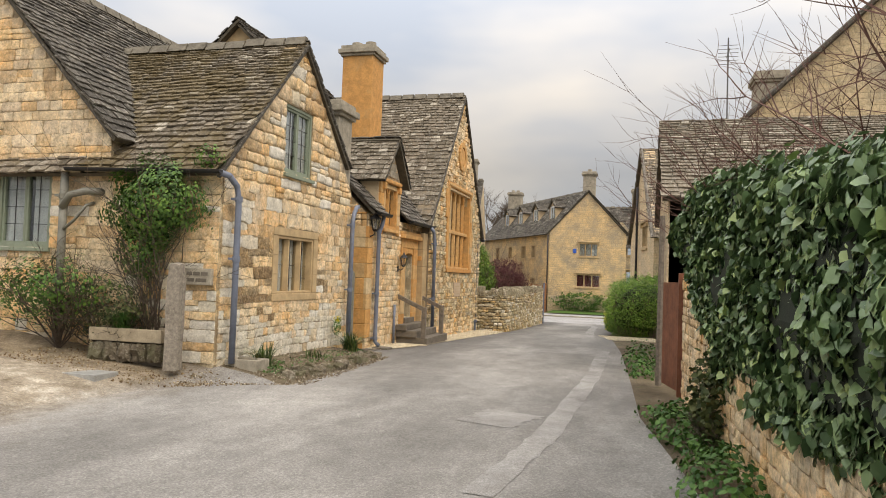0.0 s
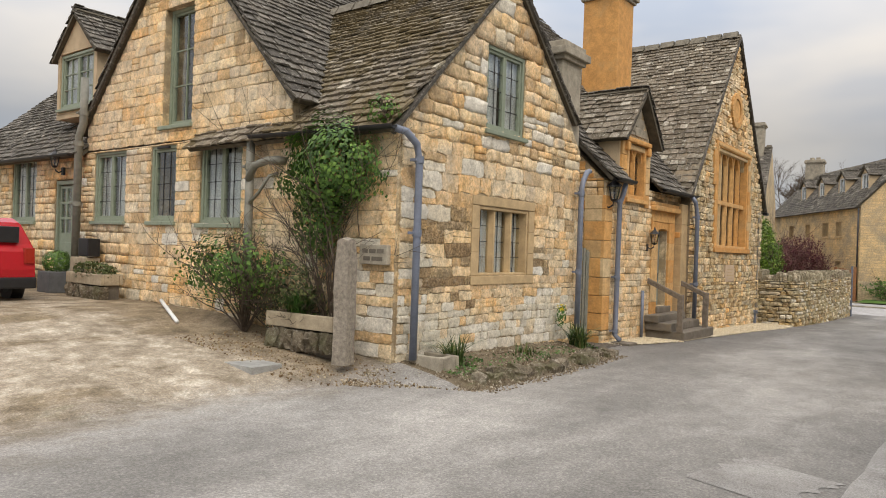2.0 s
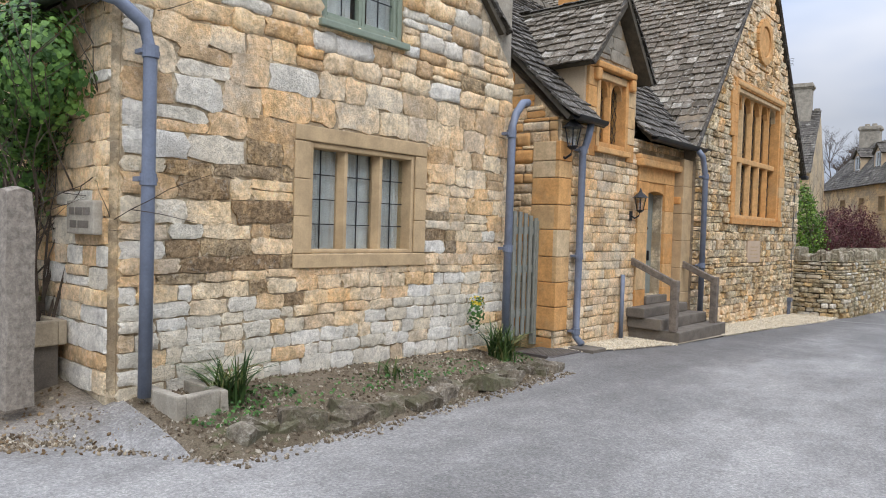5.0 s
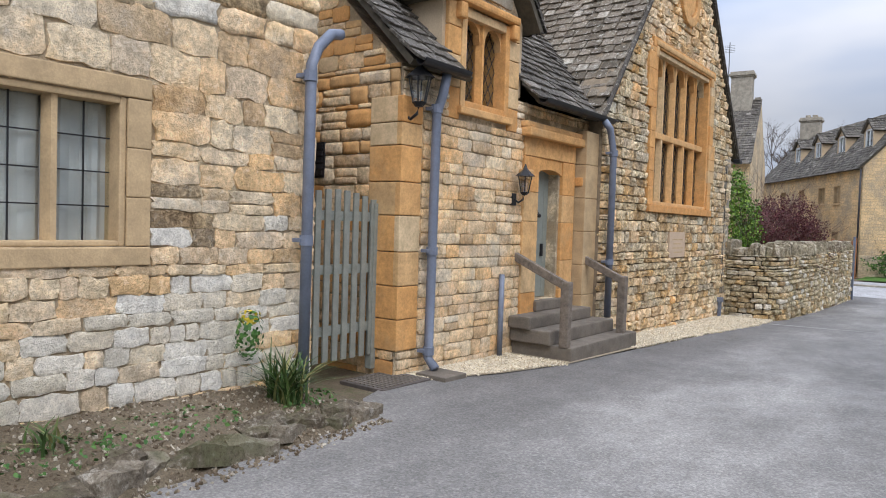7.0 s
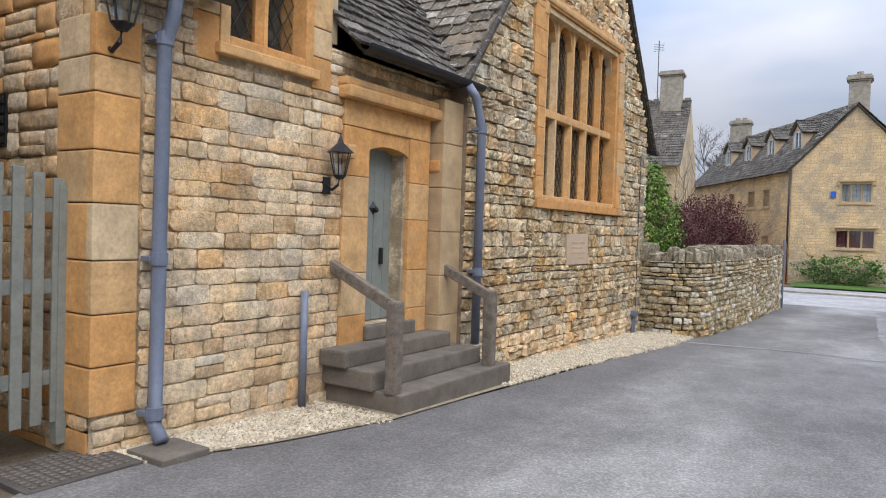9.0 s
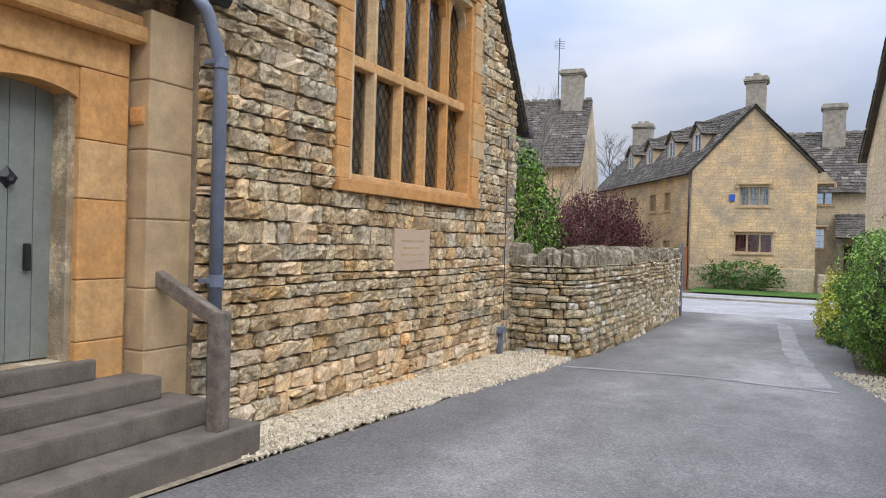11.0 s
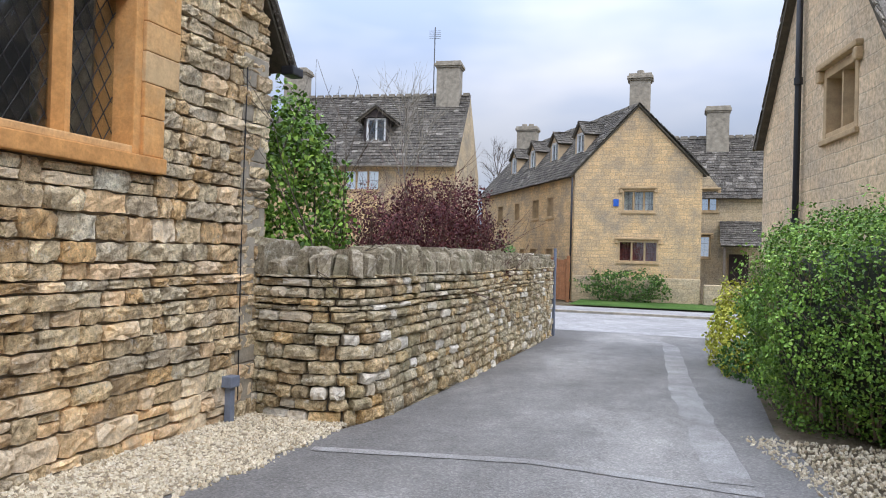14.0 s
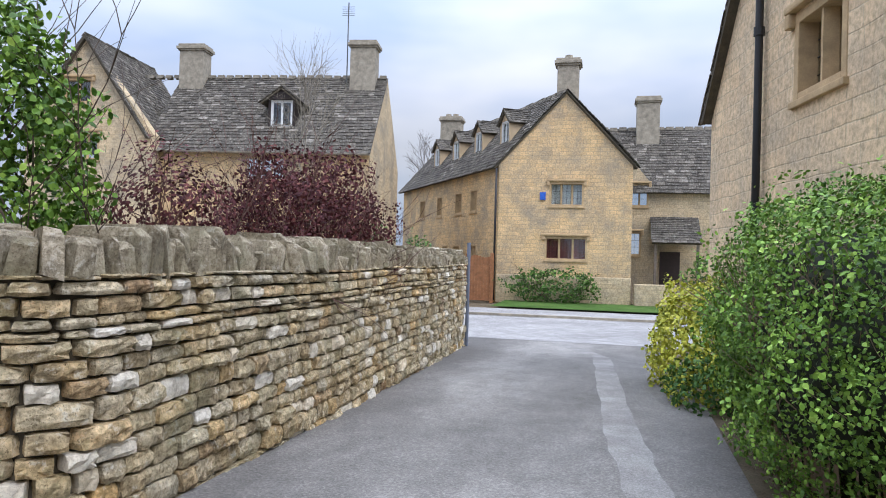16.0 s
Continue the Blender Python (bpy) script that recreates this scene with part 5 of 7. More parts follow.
slated("roof_slope", eL + D * 15.3, -D, apex - eL, 15.3, (apex - eL).length, far, TILE_DK, 0, 41, course=(0.24, 0.15), width=(0.2, 0.42))
slated("roof_slope", eR, D, apex - eR, 12, (apex - eR).length, far, TILE_DK, 0, 42, course=(0.24, 0.15), width=(0.2, 0.42))
ridge(far, apex, apex + D * 15.2, RIDGEST, 7)
chimney(far, -3.95, 56.0, 7.8, 10.35, 0.95, 0.8, TRIMST, 1, cap=0.13)
q = apex + D * 14.6
chimney(far, q.x, q.y, 7.5, 10.1, 1.3, 0.9, TRIMST, 2)
for k in range(4):
    base = eL + D * (1.6 + 3.2 * k) + (apex - eL) * 0.36
    mk = Matrix.Translation(base + Vector((0, 0, -0.15))) @ pose(0, 0, 0, 0, 0, ang - 180)
    bm = bmesh.new()
    for q in ((-0.55, -0.42), (0.42, 0.55)):
        box(bm, q[0], q[1], 0, 1.8, 0, 1.25)
    box(bm, -0.42, 0.42, 0.0, 1.5, 0, 0.18)
    gb = [bm.verts.new(v) for v in ((-0.55, 0, 1.25), (0.55, 0, 1.25), (0, 0, 1.75), (-0.55, 0.1, 1.25), (0.55, 0.1, 1.25), (0, 0.1, 1.75))]
    for f in ((0, 1, 2), (5, 4, 3), (0, 3, 4, 1), (1, 4, 5, 2), (2, 5, 3, 0)):
        bm.faces.new([gb[i] for i in f])
    dd = part("dormer", bm, RENDERW, far, "", mk)
    casement(dd, pose(-0.42, 0, 0.19), 0.84, 1.05, 2, WHITEP, sill=False)
    R3 = mk.to_3x3()
    for sx, sd in ((-0.68, 1), (0.68, -1)):
        p0 = mk @ Vector((sx, -0.12 if sd > 0 else 2.1, 1.12))
        slated("roof_slope", p0, R3 @ Vector((0, 1 if sd > 0 else -1, 0)), R3 @ Vector((-sx, 0, 0.65)), 2.2, 0.96, far, TILE_DK, 0, 50 + k, course=(0.2, 0.14))
# right-hand range with the lean-to porch
w_r = slab("wall", 9, 5.35, [], [(0.55, 4.6, 1.4, 5.34), (0.5, 2.3, 1.1, 3.4)], 0.5, FARG, far, facing(-1.6, 58, -0.7, "S"))
mullioned(far, facing(-1.05, 58, 3.9, "S"), 0.85, 1.05, 2, TAN, 0.08, 0.09, 0.1, hood=True, step=0.2)
mullioned(far, facing(-1.1, 58, 1.6, "S"), 0.6, 1.1, 1, TAN, 0.08, 0.09, 0.1, hood=True, step=0.2)
slab("gable_wall", 1.9, 7.3, [(1.25, 1, 5.2 + 1.25 * 1.9)], [(0.55, 4.6, 1.4, 5.65)], 0.4, FARG, far, facing(-1.62, 57.99, -0.7, "S"), 5.34)
slated("roof_slope", (-3.0, 57.75, 4.55), (1, 0, 0), (0, 3.0, 3.5), 11, 4.6, far, TILE_DK, 0, 43, course=(0.24, 0.15), width=(0.2, 0.42))
ridge(far, (-3, 60.75, 8.1), (8, 60.75, 8.1), RIDGEST, 8)
chimney(far, -0.2, 60.4, 6.8, 9.55, 1.1, 0.9, TRIMST)
bm = bmesh.new()
box(bm, 0.95, 1.5, 0, 0.06, 0, 0.8, 0.01)
part("skylight", bm, LEAD, far, "small roof window", Matrix.Translation((0, 59.0, 5.95)) @ Matrix.Rotation(radians(-41), 4, "X"))
slated("roof_slope", (-0.1, 56.4, 2.2), (1, 0, 0), (0, 1.6, 1.2), 2.1, 2.0, far, TILE_DK, 0, 44)
bm = bmesh.new()
box(bm, 0.0, 0.12, 56.5, 56.62, -0.7, 2.2, 0.01)
box(bm, 1.8, 1.92, 56.5, 56.62, -0.7, 2.2, 0.01)
part("porch_post", bm, OAK, far)
bm = bmesh.new()
box(bm, 0.35, 1.25, 57.93, 57.99, -0.3, 1.8, 0.01)
part("door", bm, plain_mat("dark_stained_door", (0.04, 0.025, 0.02), 0.6), far, "dark stained porch door")
bm = bmesh.new()
box(bm, -0.9, 1.2, 54.6, 55.0, -0.7, 0.35, 0.05)
tagged(part("low_wall", bm, FARG, None), "low grey stone wall before the far porch", "wall")
downpipe("downpipe", [(-6.95, 54.9, 5.3), (-6.95, 54.88, 3), (-6.95, 54.9, -0.6)], 0.05, BLACK, "black iron downpipe on the far house corner")
# the timber gate by the far house
gate_f = thing("timber_gate", pose(0, 0, 0), "orange-brown close-boarded timber gate", "gate")
bm = bmesh.new()
box(bm, -8.15, -8.0, 54.4, 54.55, -0.7, 1.45, 0.01)
box(bm, -7.05, -6.9, 54.4, 54.55, -0.7, 1.5, 0.01)
part("post", bm, GATEWOOD, gate_f)
for k in range(7):
    bm = bmesh.new()
    box(bm, -7.99 + k * 0.133, -7.99 + k * 0.133 + 0.128, 54.45, 54.48, -0.6, 1.35 + 0.05 * math.sin(k), 0.004)
    part("board", bm, GATEWOOD, gate_f)
fence = thing("timber_fence", pose(0, 0, 0), "orange-brown boarded fence behind the dry-stone wall", "fence")
for k in range(40):
    bm = bmesh.new()
    box(bm, -14 + k * 0.146, -14 + k * 0.146 + 0.14, 54.45, 54.48, -0.65, 1.05, 0.003)
    part("board", bm, GATEWOOD, fence)

# ---------------------------------------------------------------- the house over the garden wall
left = thing("cottage", pose(0, 0, 0), "golden stone cottage with slate roof and dormer window", "house")
hl = [(4.1, 5.05, 5.9, 6.05)]
slab("wall", 9.6, 6.4, [], hl, 0.5, FAR, left, facing(-21.1, 52.5, -0.7, "S"))
mullioned(left, facing(-17.0, 52.5, 4.4, "S"), 1.8, 1.0, 3, TAN, 0.06, 0.09, 0.08, inner=WHITEP, step=0.3, hood=False)
slated("roof_slope", (-21.6, 52.2, 5.6), (1, 0, 0), (0, 3.6, 4.1), 10.2, 5.45, left, TILE_DK, 0, 45, course=(0.24, 0.15), width=(0.2, 0.42))
ridge(left, (-27, 55.8, 9.8), (-11.4, 55.8, 9.8), RIDGEST, 9)
slab("gable_wall", 7.2, 10.6, gable_planes(7.2, 6.4, 6.4, 3.6, 10.4), [], 0.5, FARG, left, facing(-11.46, 52.53, -0.7, "E"))
gutter(left, (-21.1, 52.1, 5.6), (-11.4, 52.1, 5.55), TRIMST, 0.07)
chimney(left, -12.5, 55.6, 8.0, 11.35, 1.2, 0.9, TRIMST, cap=0.12)
chimney(left, -20.9, 55.6, 8.0, 11.2, 1.2, 0.9, TRIMST, cap=0.12)
slab("gable_wall", 6.0, 11.5, gable_planes(6.0, 6.9, 6.9, 2.7, 11.2), [(1.7, 8.3, 3.1, 9.4), (2.3, 5.8, 3.5, 7.0)], 0.5, FARG, left, facing(-26.9, 51.9, -0.7, "S"))
for a, b_, c, d in ((1.7, 8.3, 3.1, 9.4), (2.3, 5.8, 3.5, 7.0)):
    mullioned(left, facing(-26.9 + a, 51.9, -0.7 + b_, "S"), c - a, d - b_, 2, TAN, 0.1, 0.1, 0.1, hood=True, step=0.25)
slated("roof_slope", (-21.1, 51.7, 6.1), (0, 1, 0), (-3.05, 0, 4.5), 6, 5.4, left, TILE_DK, 0, 46, course=(0.24, 0.15))
slated("roof_slope", (-27.1, 57.7, 6.1), (0, -1, 0), (2.95, 0, 4.5), 6, 5.4, left, TILE_DK, 0, 47, course=(0.24, 0.15))
dl = pose(-15.7, 53.3, 6.75)
bm = bmesh.new()
for q in ((-0.62, -0.5), (0.5, 0.62)):
    box(bm, q[0], q[1], 0, 2.0, 0, 1.35)
box(bm, -0.5, 0.5, 0, 0.3, 0, 0.12)
gb = [bm.verts.new(v) for v in ((-0.75, -0.1, 1.35), (0.75, -0.1, 1.35), (0, -0.1, 1.95), (-0.75, 0.1, 1.35), (0.75, 0.1, 1.35), (0, 0.1, 1.95))]
for f in ((0, 1, 2), (5, 4, 3), (0, 3, 4, 1), (1, 4, 5, 2), (2, 5, 3, 0)):
    bm.faces.new([gb[i] for i in f])
dd = part("dormer", bm, plain_mat("dark_brown_timber", (0.035, 0.025, 0.022), 0.7), left, "dark timber dormer with white casements", dl)
casement(dd, pose(-0.5, 0, 0.13), 1.0, 1.2, 2, WHITEP, sill=False)
slated("roof_slope", (-16.65, 53.1, 7.95), (0, 1, 0), (0.95, 0, 0.72), 2.5, 1.2, left, TILE_DK, 0, 48)
slated("roof_slope", (-14.75, 55.6, 7.95), (0, -1, 0), (-0.95, 0, 0.72), 2.5, 1.2, left, TILE_DK, 0, 49)
bm = bmesh.new()
tube(bm, [(-13.3, 55.4, 9.0), (-13.3, 55.4, 13.2)], 0.03, 6)
for k in range(5):
    tube(bm, [(-13.6, 55.4, 12.6 + k * 0.1), (-13.0, 55.4, 12.6 + k * 0.1)], 0.012, 4)
aerial = tagged(part("tv_aerial", bm, LEAD, None), "tall thin television aerial on the chimney", "aerial")
bm = bmesh.new()
box(bm, -21.6, -19.7, 52.35, 52.5, -0.7, 3.1, 0.02)
part("door_surround", bm, TAN, left)
aerial.matrix_basis = left.matrix_basis = pose(-12.1, 52.5, 0, 0, 0, 7) @ pose(11.46, -52.5, 0)

# ---------------------------------------------------------------- the house on the other side, with the black pipe
right = thing("stone_house", pose(0, 0, 0), "tall stone house with a black downpipe and mullioned window", "house")
RS = far_stone("pale_ashlar", (0.78, 0.61, 0.40), (0.70, 0.53, 0.34), (0.60, 0.49, 0.33), 0.6, 0.24, (0.50, 0.42, 0.31))
ra = math.degrees(math.atan2(-1, 0.17))
mr = pose(-0.46, 36.6, -0.7, 0, 0, ra)
hr = [(3.2, 4.05, 4.5, 5.15)]
slab("wall", 6, 10, gable_planes(6, 4.65, 4.65, 3.0, 8.7), hr, 0.5, RS, right, mr)
mullioned(right, mr @ pose(3.2, 0, 4.05), 1.3, 1.1, 2, TAN, 0.12, 0.12, 0.18, hood=True, step=0.15)
bm = bmesh.new()
box(bm, 0, 6, 0.5, 6, 0, 4.4)
part("wall", bm, RS, right, "", mr)
S4 = mr.to_3x3()
slated("roof_slope", mr @ Vector((-0.12, -0.15, 4.45)), S4 @ Vector((0, 1, 0)), S4 @ Vector((1, 0, 1.35)), 6, 5.25, right, TILE, 0, 61)
slated("roof_slope", mr @ Vector((6.12, -0.15, 4.45)), S4 @ Vector((0, 1, 0)), S4 @ Vector((-1, 0, 1.35)), 6, 5.25, right, TILE, 0, 60)
verge(right, [mr @ Vector((-0.15, -0.1, 4.45)), mr @ Vector((3.0, -0.1, 8.7)), mr @ Vector((6.15, -0.1, 4.45))], TILE_DK[0], t=0.06)
dark_room_panel(right, mr @ pose(0.4, 0, 3.0), 7, 3)
pp = [mr @ Vector((2.28, -0.1, z)) for z in (7.0, 5.6, 4.0, 0.3)]
pr = downpipe("downpipe", pp, 0.055, BLACK, "thick black iron downpipe on the stone house", [])
for z in (5.25, 2.8):
    bm = bmesh.new()
    c = mr @ Vector((2.28, -0.1, z))
    tube(bm, [c - Vector((0, 0, 0.06)), c + Vector((0, 0, 0.06))], 0.075, 12)
    part("bracket", bm, BLACK, pr)

# ---------------------------------------------------------------- the near side: low house, tall gable behind
low = thing("low_house", pose(0, 0, 0), "low stone house with a weathered slate roof", "house")
slab("wall", 4.5, 3.6, [], [], 0.4, FARG, low, facing(0.55, 14.6, 0, "S"))
slab("gable_wall", 6.6, 6, gable_planes(6.6, 3.6, 3.6, 3.3, 5.6), [], 0.4, FARG, low, facing(0.52, 21.2, 0, "W"))
slated("roof_slope", (0.4, 14.35, 3.5), (1, 0, 0), (0, 3.5, 2.25), 5, 4.16, low, TILE, 0, 62)
slated("roof_slope", (5.4, 21.4, 3.5), (-1, 0, 0), (0, -3.5, 2.25), 5, 4.16, low, TILE, 0, 63)
chimney(low, 0.75, 20.5, 4.0, 6.3, 0.35, 0.35, TRIMST)
tall = thing("tall_gabled_house", pose(0, 0, 0), "tall golden stone house gable above the ivy", "house")
slab("gable_wall", 14, 13, gable_planes(14, 5.2, 5.2, 7, 12.0), [], 0.5, FARG, tall, facing(1.4, 21.6, 0, "S"))
slated("roof_slope", (1.2, 30, 5.1), (0, -1, 0), (7, 0, 6.8), 8.5, 9.7, tall, TILE, 0, 64)
verge(tall, [(1.2, 21.45, 5.05), (8.3, 21.45, 12.0)], TILE_DK[0], t=0.07)
chimney(tall, 3.6, 22.6, 6.3, 8.15, 0.85, 0.9, TRIMST)
bm = bmesh.new()
tube(bm, [(2.1, 19.5, 5.0), (2.1, 19.5, 8.3)], 0.02, 6)
for k in range(6):
    tube(bm, [(1.85, 19.5, 7.6 + k * 0.1), (2.35, 19.5, 7.6 + k * 0.1)], 0.008, 4)
tube(bm, [(2.1, 19.1, 7.9), (2.1, 19.9, 7.9)], 0.01, 4)
tagged(part("tv_aerial", bm, LEAD, None), "television aerial above the low slate roof", "aerial")


# ---------------------------------------------------------------- plants: helpers
def leaf_mat(name, stops, rough=0.55, spec=0.22):
    m, n, l, b = nodes_of(name)
    rnd = n.new("ShaderNodeNewGeometry").outputs["Random Per Island"]
    pos = n.new("ShaderNodeNewGeometry").outputs["Position"]
    col = ramp_node(n, l, rnd, stops).outputs[0]
    nz = noise_node(n, l, 2.5, 4, pos)
    col = mixc(n, l, "MULTIPLY", 0.6, col, ramp_node(n, l, nz.outputs[0], [(0.3, (0.6, 0.65, 0.6)), (0.65, (1.25, 1.2, 1.1))]).outputs[0])
    l.new(col, b.inputs["Base Color"])
    b.inputs["Roughness"].default_value, b.inputs["Specular IOR Level"].default_value = rough, spec
    return m


IVY = leaf_mat("ivy_leaf", [(0, (0.05, 0.095, 0.045)), (0.5, (0.12, 0.195, 0.09)), (0.85, (0.19, 0.285, 0.13)), (1, (0.31, 0.40, 0.15))], 0.4, 0.4)
PRIVET = leaf_mat("hedge_leaf", [(0, (0.05, 0.11, 0.02)), (0.5, (0.12, 0.23, 0.035)), (0.85, (0.20, 0.35, 0.055)), (1, (0.32, 0.47, 0.09))], 0.45)
YOUNG = leaf_mat("young_hedge_leaf", [(0, (0.14, 0.27, 0.04)), (0.5, (0.22, 0.40, 0.06)), (1, (0.34, 0.52, 0.10))], 0.4)
SHRUB = leaf_mat("shrub_leaf", [(0, (0.035, 0.08, 0.022)), (0.5, (0.075, 0.155, 0.035)), (1, (0.15, 0.27, 0.055))], 0.45)
GOLDEN = leaf_mat("golden_leaf", [(0, (0.24, 0.28, 0.03)), (0.5, (0.48, 0.50, 0.06)), (1, (0.66, 0.62, 0.10))], 0.5)
PURPLE = leaf_mat("purple_leaf", [(0, (0.045, 0.014, 0.018)), (0.5, (0.095, 0.028, 0.034)), (1, (0.17, 0.06, 0.055))], 0.7)
OLIVE = leaf_mat("olive_leaf", [(0, (0.035, 0.05, 0.02)), (0.5, (0.07, 0.09, 0.03)), (1, (0.12, 0.13, 0.05))], 0.55)
WEED = leaf_mat("weed_leaf", [(0, (0.03, 0.085, 0.02)), (0.5, (0.06, 0.14, 0.03)), (1, (0.10, 0.20, 0.05))], 0.5)
BLADE = leaf_mat("blade_leaf", [(0, (0.03, 0.06, 0.018)), (0.7, (0.07, 0.12, 0.035)), (1, (0.30, 0.28, 0.12))], 0.45)
LITTER = leaf_mat("leaf_litter", [(0, (0.10, 0.06, 0.035)), (0.6, (0.22, 0.15, 0.08)), (1, (0.42, 0.36, 0.26))], 0.8)
PETAL = leaf_mat("yellow_petal", [(0, (0.6, 0.45, 0.03)), (1, (0.75, 0.6, 0.06))], 0.6)
OVAL = [(0, 0, 0), (0.32, 0.35, 0.06), (0.26, 0.72, 0.03), (0, 1, -0.06), (-0.26, 0.72, 0.03), (-0.32, 0.35, 0.06)]
IVYLEAF = [(0, 0, 0), (0.26, -0.12, 0.03), (0.5, 0.12, 0.04), (0.42, 0.42, 0.0), (0.22, 0.62, 0.0), (0, 0.86, -0.08), (-0.22, 0.62, 0.0), (-0.42, 0.42, 0.0), (-0.5, 0.12, 0.04), (-0.26, -0.12, 0.03)]


def leaves(name, parent, P, N, size, mat, seed, shape=OVAL, droop=0.3, spread=0.8):
    """Many small leaves at points P that face roughly along N."""
    g = np.random.default_rng(seed)
    P, N = np.asarray(P, float), np.asarray(N, float)
    n = len(P)
    N = N + g.normal(0, spread, (n, 3))
    N /= np.linalg.norm(N, axis=1)[:, None] + 1e-9
    A = g.normal(0, 1, (n, 3)) + (0, 0, -droop * 2)
    A -= N * (A * N).sum(1)[:, None]
    A /= np.linalg.norm(A, axis=1)[:, None] + 1e-9
    B = np.cross(N, A)
    s = size * g.uniform(0.6, 1.35, n)
    S = np.array(shape)
    V = P[:, None, :] + s[:, None, None] * (S[None, :, 0:1] * B[:, None, :] + S[None, :, 1:2] * A[:, None, :] + S[None, :, 2:3] * N[:, None, :])
    k = len(S)
    F = np.arange(n * k).reshape(n, k)
    me = bpy.data.meshes.new(name)
    me.from_pydata(V.reshape(-1, 3).tolist(), [], F.tolist())
    me.materials.append(mat)
    return obj(name, me, parent, None, "", "", "stuff")


def sticks(name, parent, segs, mat, kind="stuff"):
    """Thin tapered three-sided twigs."""
    vs, fs = [], []
    for p, q, r0, r1 in segs:
        p, q = Vector(p), Vector(q)
        d = (q - p).normalized()
        a = d.orthogonal().normalized()
        b_ = d.cross(a)
        o = len(vs)
        for c, rr in ((p, r0), (q, r1)):
            for k in range(3):
                t = 2.0944 * k
                vs.append(c + rr * (math.cos(t) * a + math.sin(t) * b_))
        fs += [(o, o + 1, o + 4, o + 3), (o + 1, o + 2, o + 5, o + 4), (o + 2, o, o + 3, o + 5)]
    return obj(name, pymesh(name, vs, fs, mat), parent, None, "", "", kind)


def branch(segs, r, p, d, length, rad, depth, wander=0.35, kids=3, up=0.1):
    p, d = Vector(p), Vector(d).normalized()
    n = 4
    for k in range(n):
        d = (d + Vector((r.uniform(-1, 1), r.uniform(-1, 1), r.uniform(-1, 1) + up)) * wander * 0.5).normalized()
        q = p + d * length / n
        segs.append((p, q, rad * (1 - 0.6 * k / n), rad * (1 - 0.6 * (k + 1) / n)))
        p = q
        if depth > 0 and k > 0:
            for _ in range(kids if k == n - 1 else max(1, kids - 1)):
                e = (d + Vector((r.uniform(-1, 1), r.uniform(-1, 1), r.uniform(-0.7, 1))) * 0.85).normalized()
                branch(segs, r, p, e, length * r.uniform(0.45, 0.7), rad * 0.5, depth - 1, wander, kids, up)


def shell(n, c, rad, seed, power=2.6, inner=0.82, lump=0.16, freq=2.0, zmin=None):
    """Points on a lumpy rounded block, with their outward direction."""
    g = np.random.default_rng(seed)
    D = g.normal(0, 1, (n, 3))
    D /= np.linalg.norm(D, axis=1)[:, None]
    s = (np.abs(D) ** power).sum(1) ** (-1 / power)
    P = D * s[:, None]
    f = np.array([noise.noise(Vector(p) * freq + Vector((seed, 0, 0))) + 0.5 * noise.noise(Vector(p) * freq * 2.7) for p in P])
    P = P * (1 + lump * f)[:, None] * (inner + (1 - inner) * g.uniform(0, 1, n) ** 0.5)[:, None]
    W = P * rad + c
    if zmin is not None:
        ok = W[:, 2] > zmin
        return W[ok], D[ok]
    return W, D


# ---------------------------------------------------------------- dry-stone garden wall
dry = thing("dry_stone_wall", pose(0, 0, 0), "grey-gold dry-stone garden wall with upright coping stones", "wall")
LINE = [(-6.2, 26.98), (-5.7, 26.88), (-5.38, 26.86), (-5.15, 26.95), (-5.0, 27.15), (-4.94, 27.5), (-4.93, 30.5), (-5.02, 34.5), (-5.16, 38.7), (-5.75, 38.75)]
TOPZ = 1.13
rr = random.Random(77)


def slab_stone(seed):
    """An upright rough slab, one unit each way."""
    q = random.Random(seed)
    vs = [(x + q.uniform(-0.1, 0.1), y + q.uniform(-0.1, 0.1), z + q.uniform(-0.08, 0.08)) for z in (-0.5, 0.32) for x, y in ((-0.5, -0.5), (0.5, -0.5), (0.5, 0.5), (-0.5, 0.5))]
    vs += [(x * 0.75 + q.uniform(-0.12, 0.12), y * 0.8, 0.5 + q.uniform(-0.06, 0.06)) for x, y in ((-0.5, -0.5), (0.5, -0.5), (0.5, 0.5), (-0.5, 0.5))]
    fs = [(3, 2, 1, 0), (8, 9, 10, 11)] + [(a + i, a + (i + 1) % 4, a + 4 + (i + 1) % 4, a + 4 + i) for a in (0, 4) for i in range(4)]
    return vs, fs


COPING = piece_mat("lichened_coping_stone", [(0, (0.36, 0.315, 0.23)), (0.6, (0.52, 0.46, 0.345)), (1, (0.64, 0.57, 0.44))], False, (0.17, 0.17, 0.09), (0.5, 0.64), 0.45, 26.0, 0.05, patch_scale=3.0, pits=0.8, lichen=0.5)
cope = [pymesh("coping_stone", *slab_stone(700 + k), COPING) for k in range(8)]
RUN = [0.0]
for a, b_ in zip(LINE, LINE[1:]):
    RUN.append(RUN[-1] + math.hypot(b_[0] - a[0], b_[1] - a[1]))


def along(u):
    """Place and heading on the wall's face at a length along it, turning gently at the corners."""
    at = lambda q: Vector((float(np.interp(q, RUN, [p[0] for p in LINE])), float(np.interp(q, RUN, [p[1] for p in LINE])), 0))
    d = at(min(u + 0.12, RUN[-1])) - at(max(u - 0.12, 0))
    return Matrix.Translation(at(u)) @ Matrix.Rotation(math.atan2(d.y, d.x), 4, "Z")


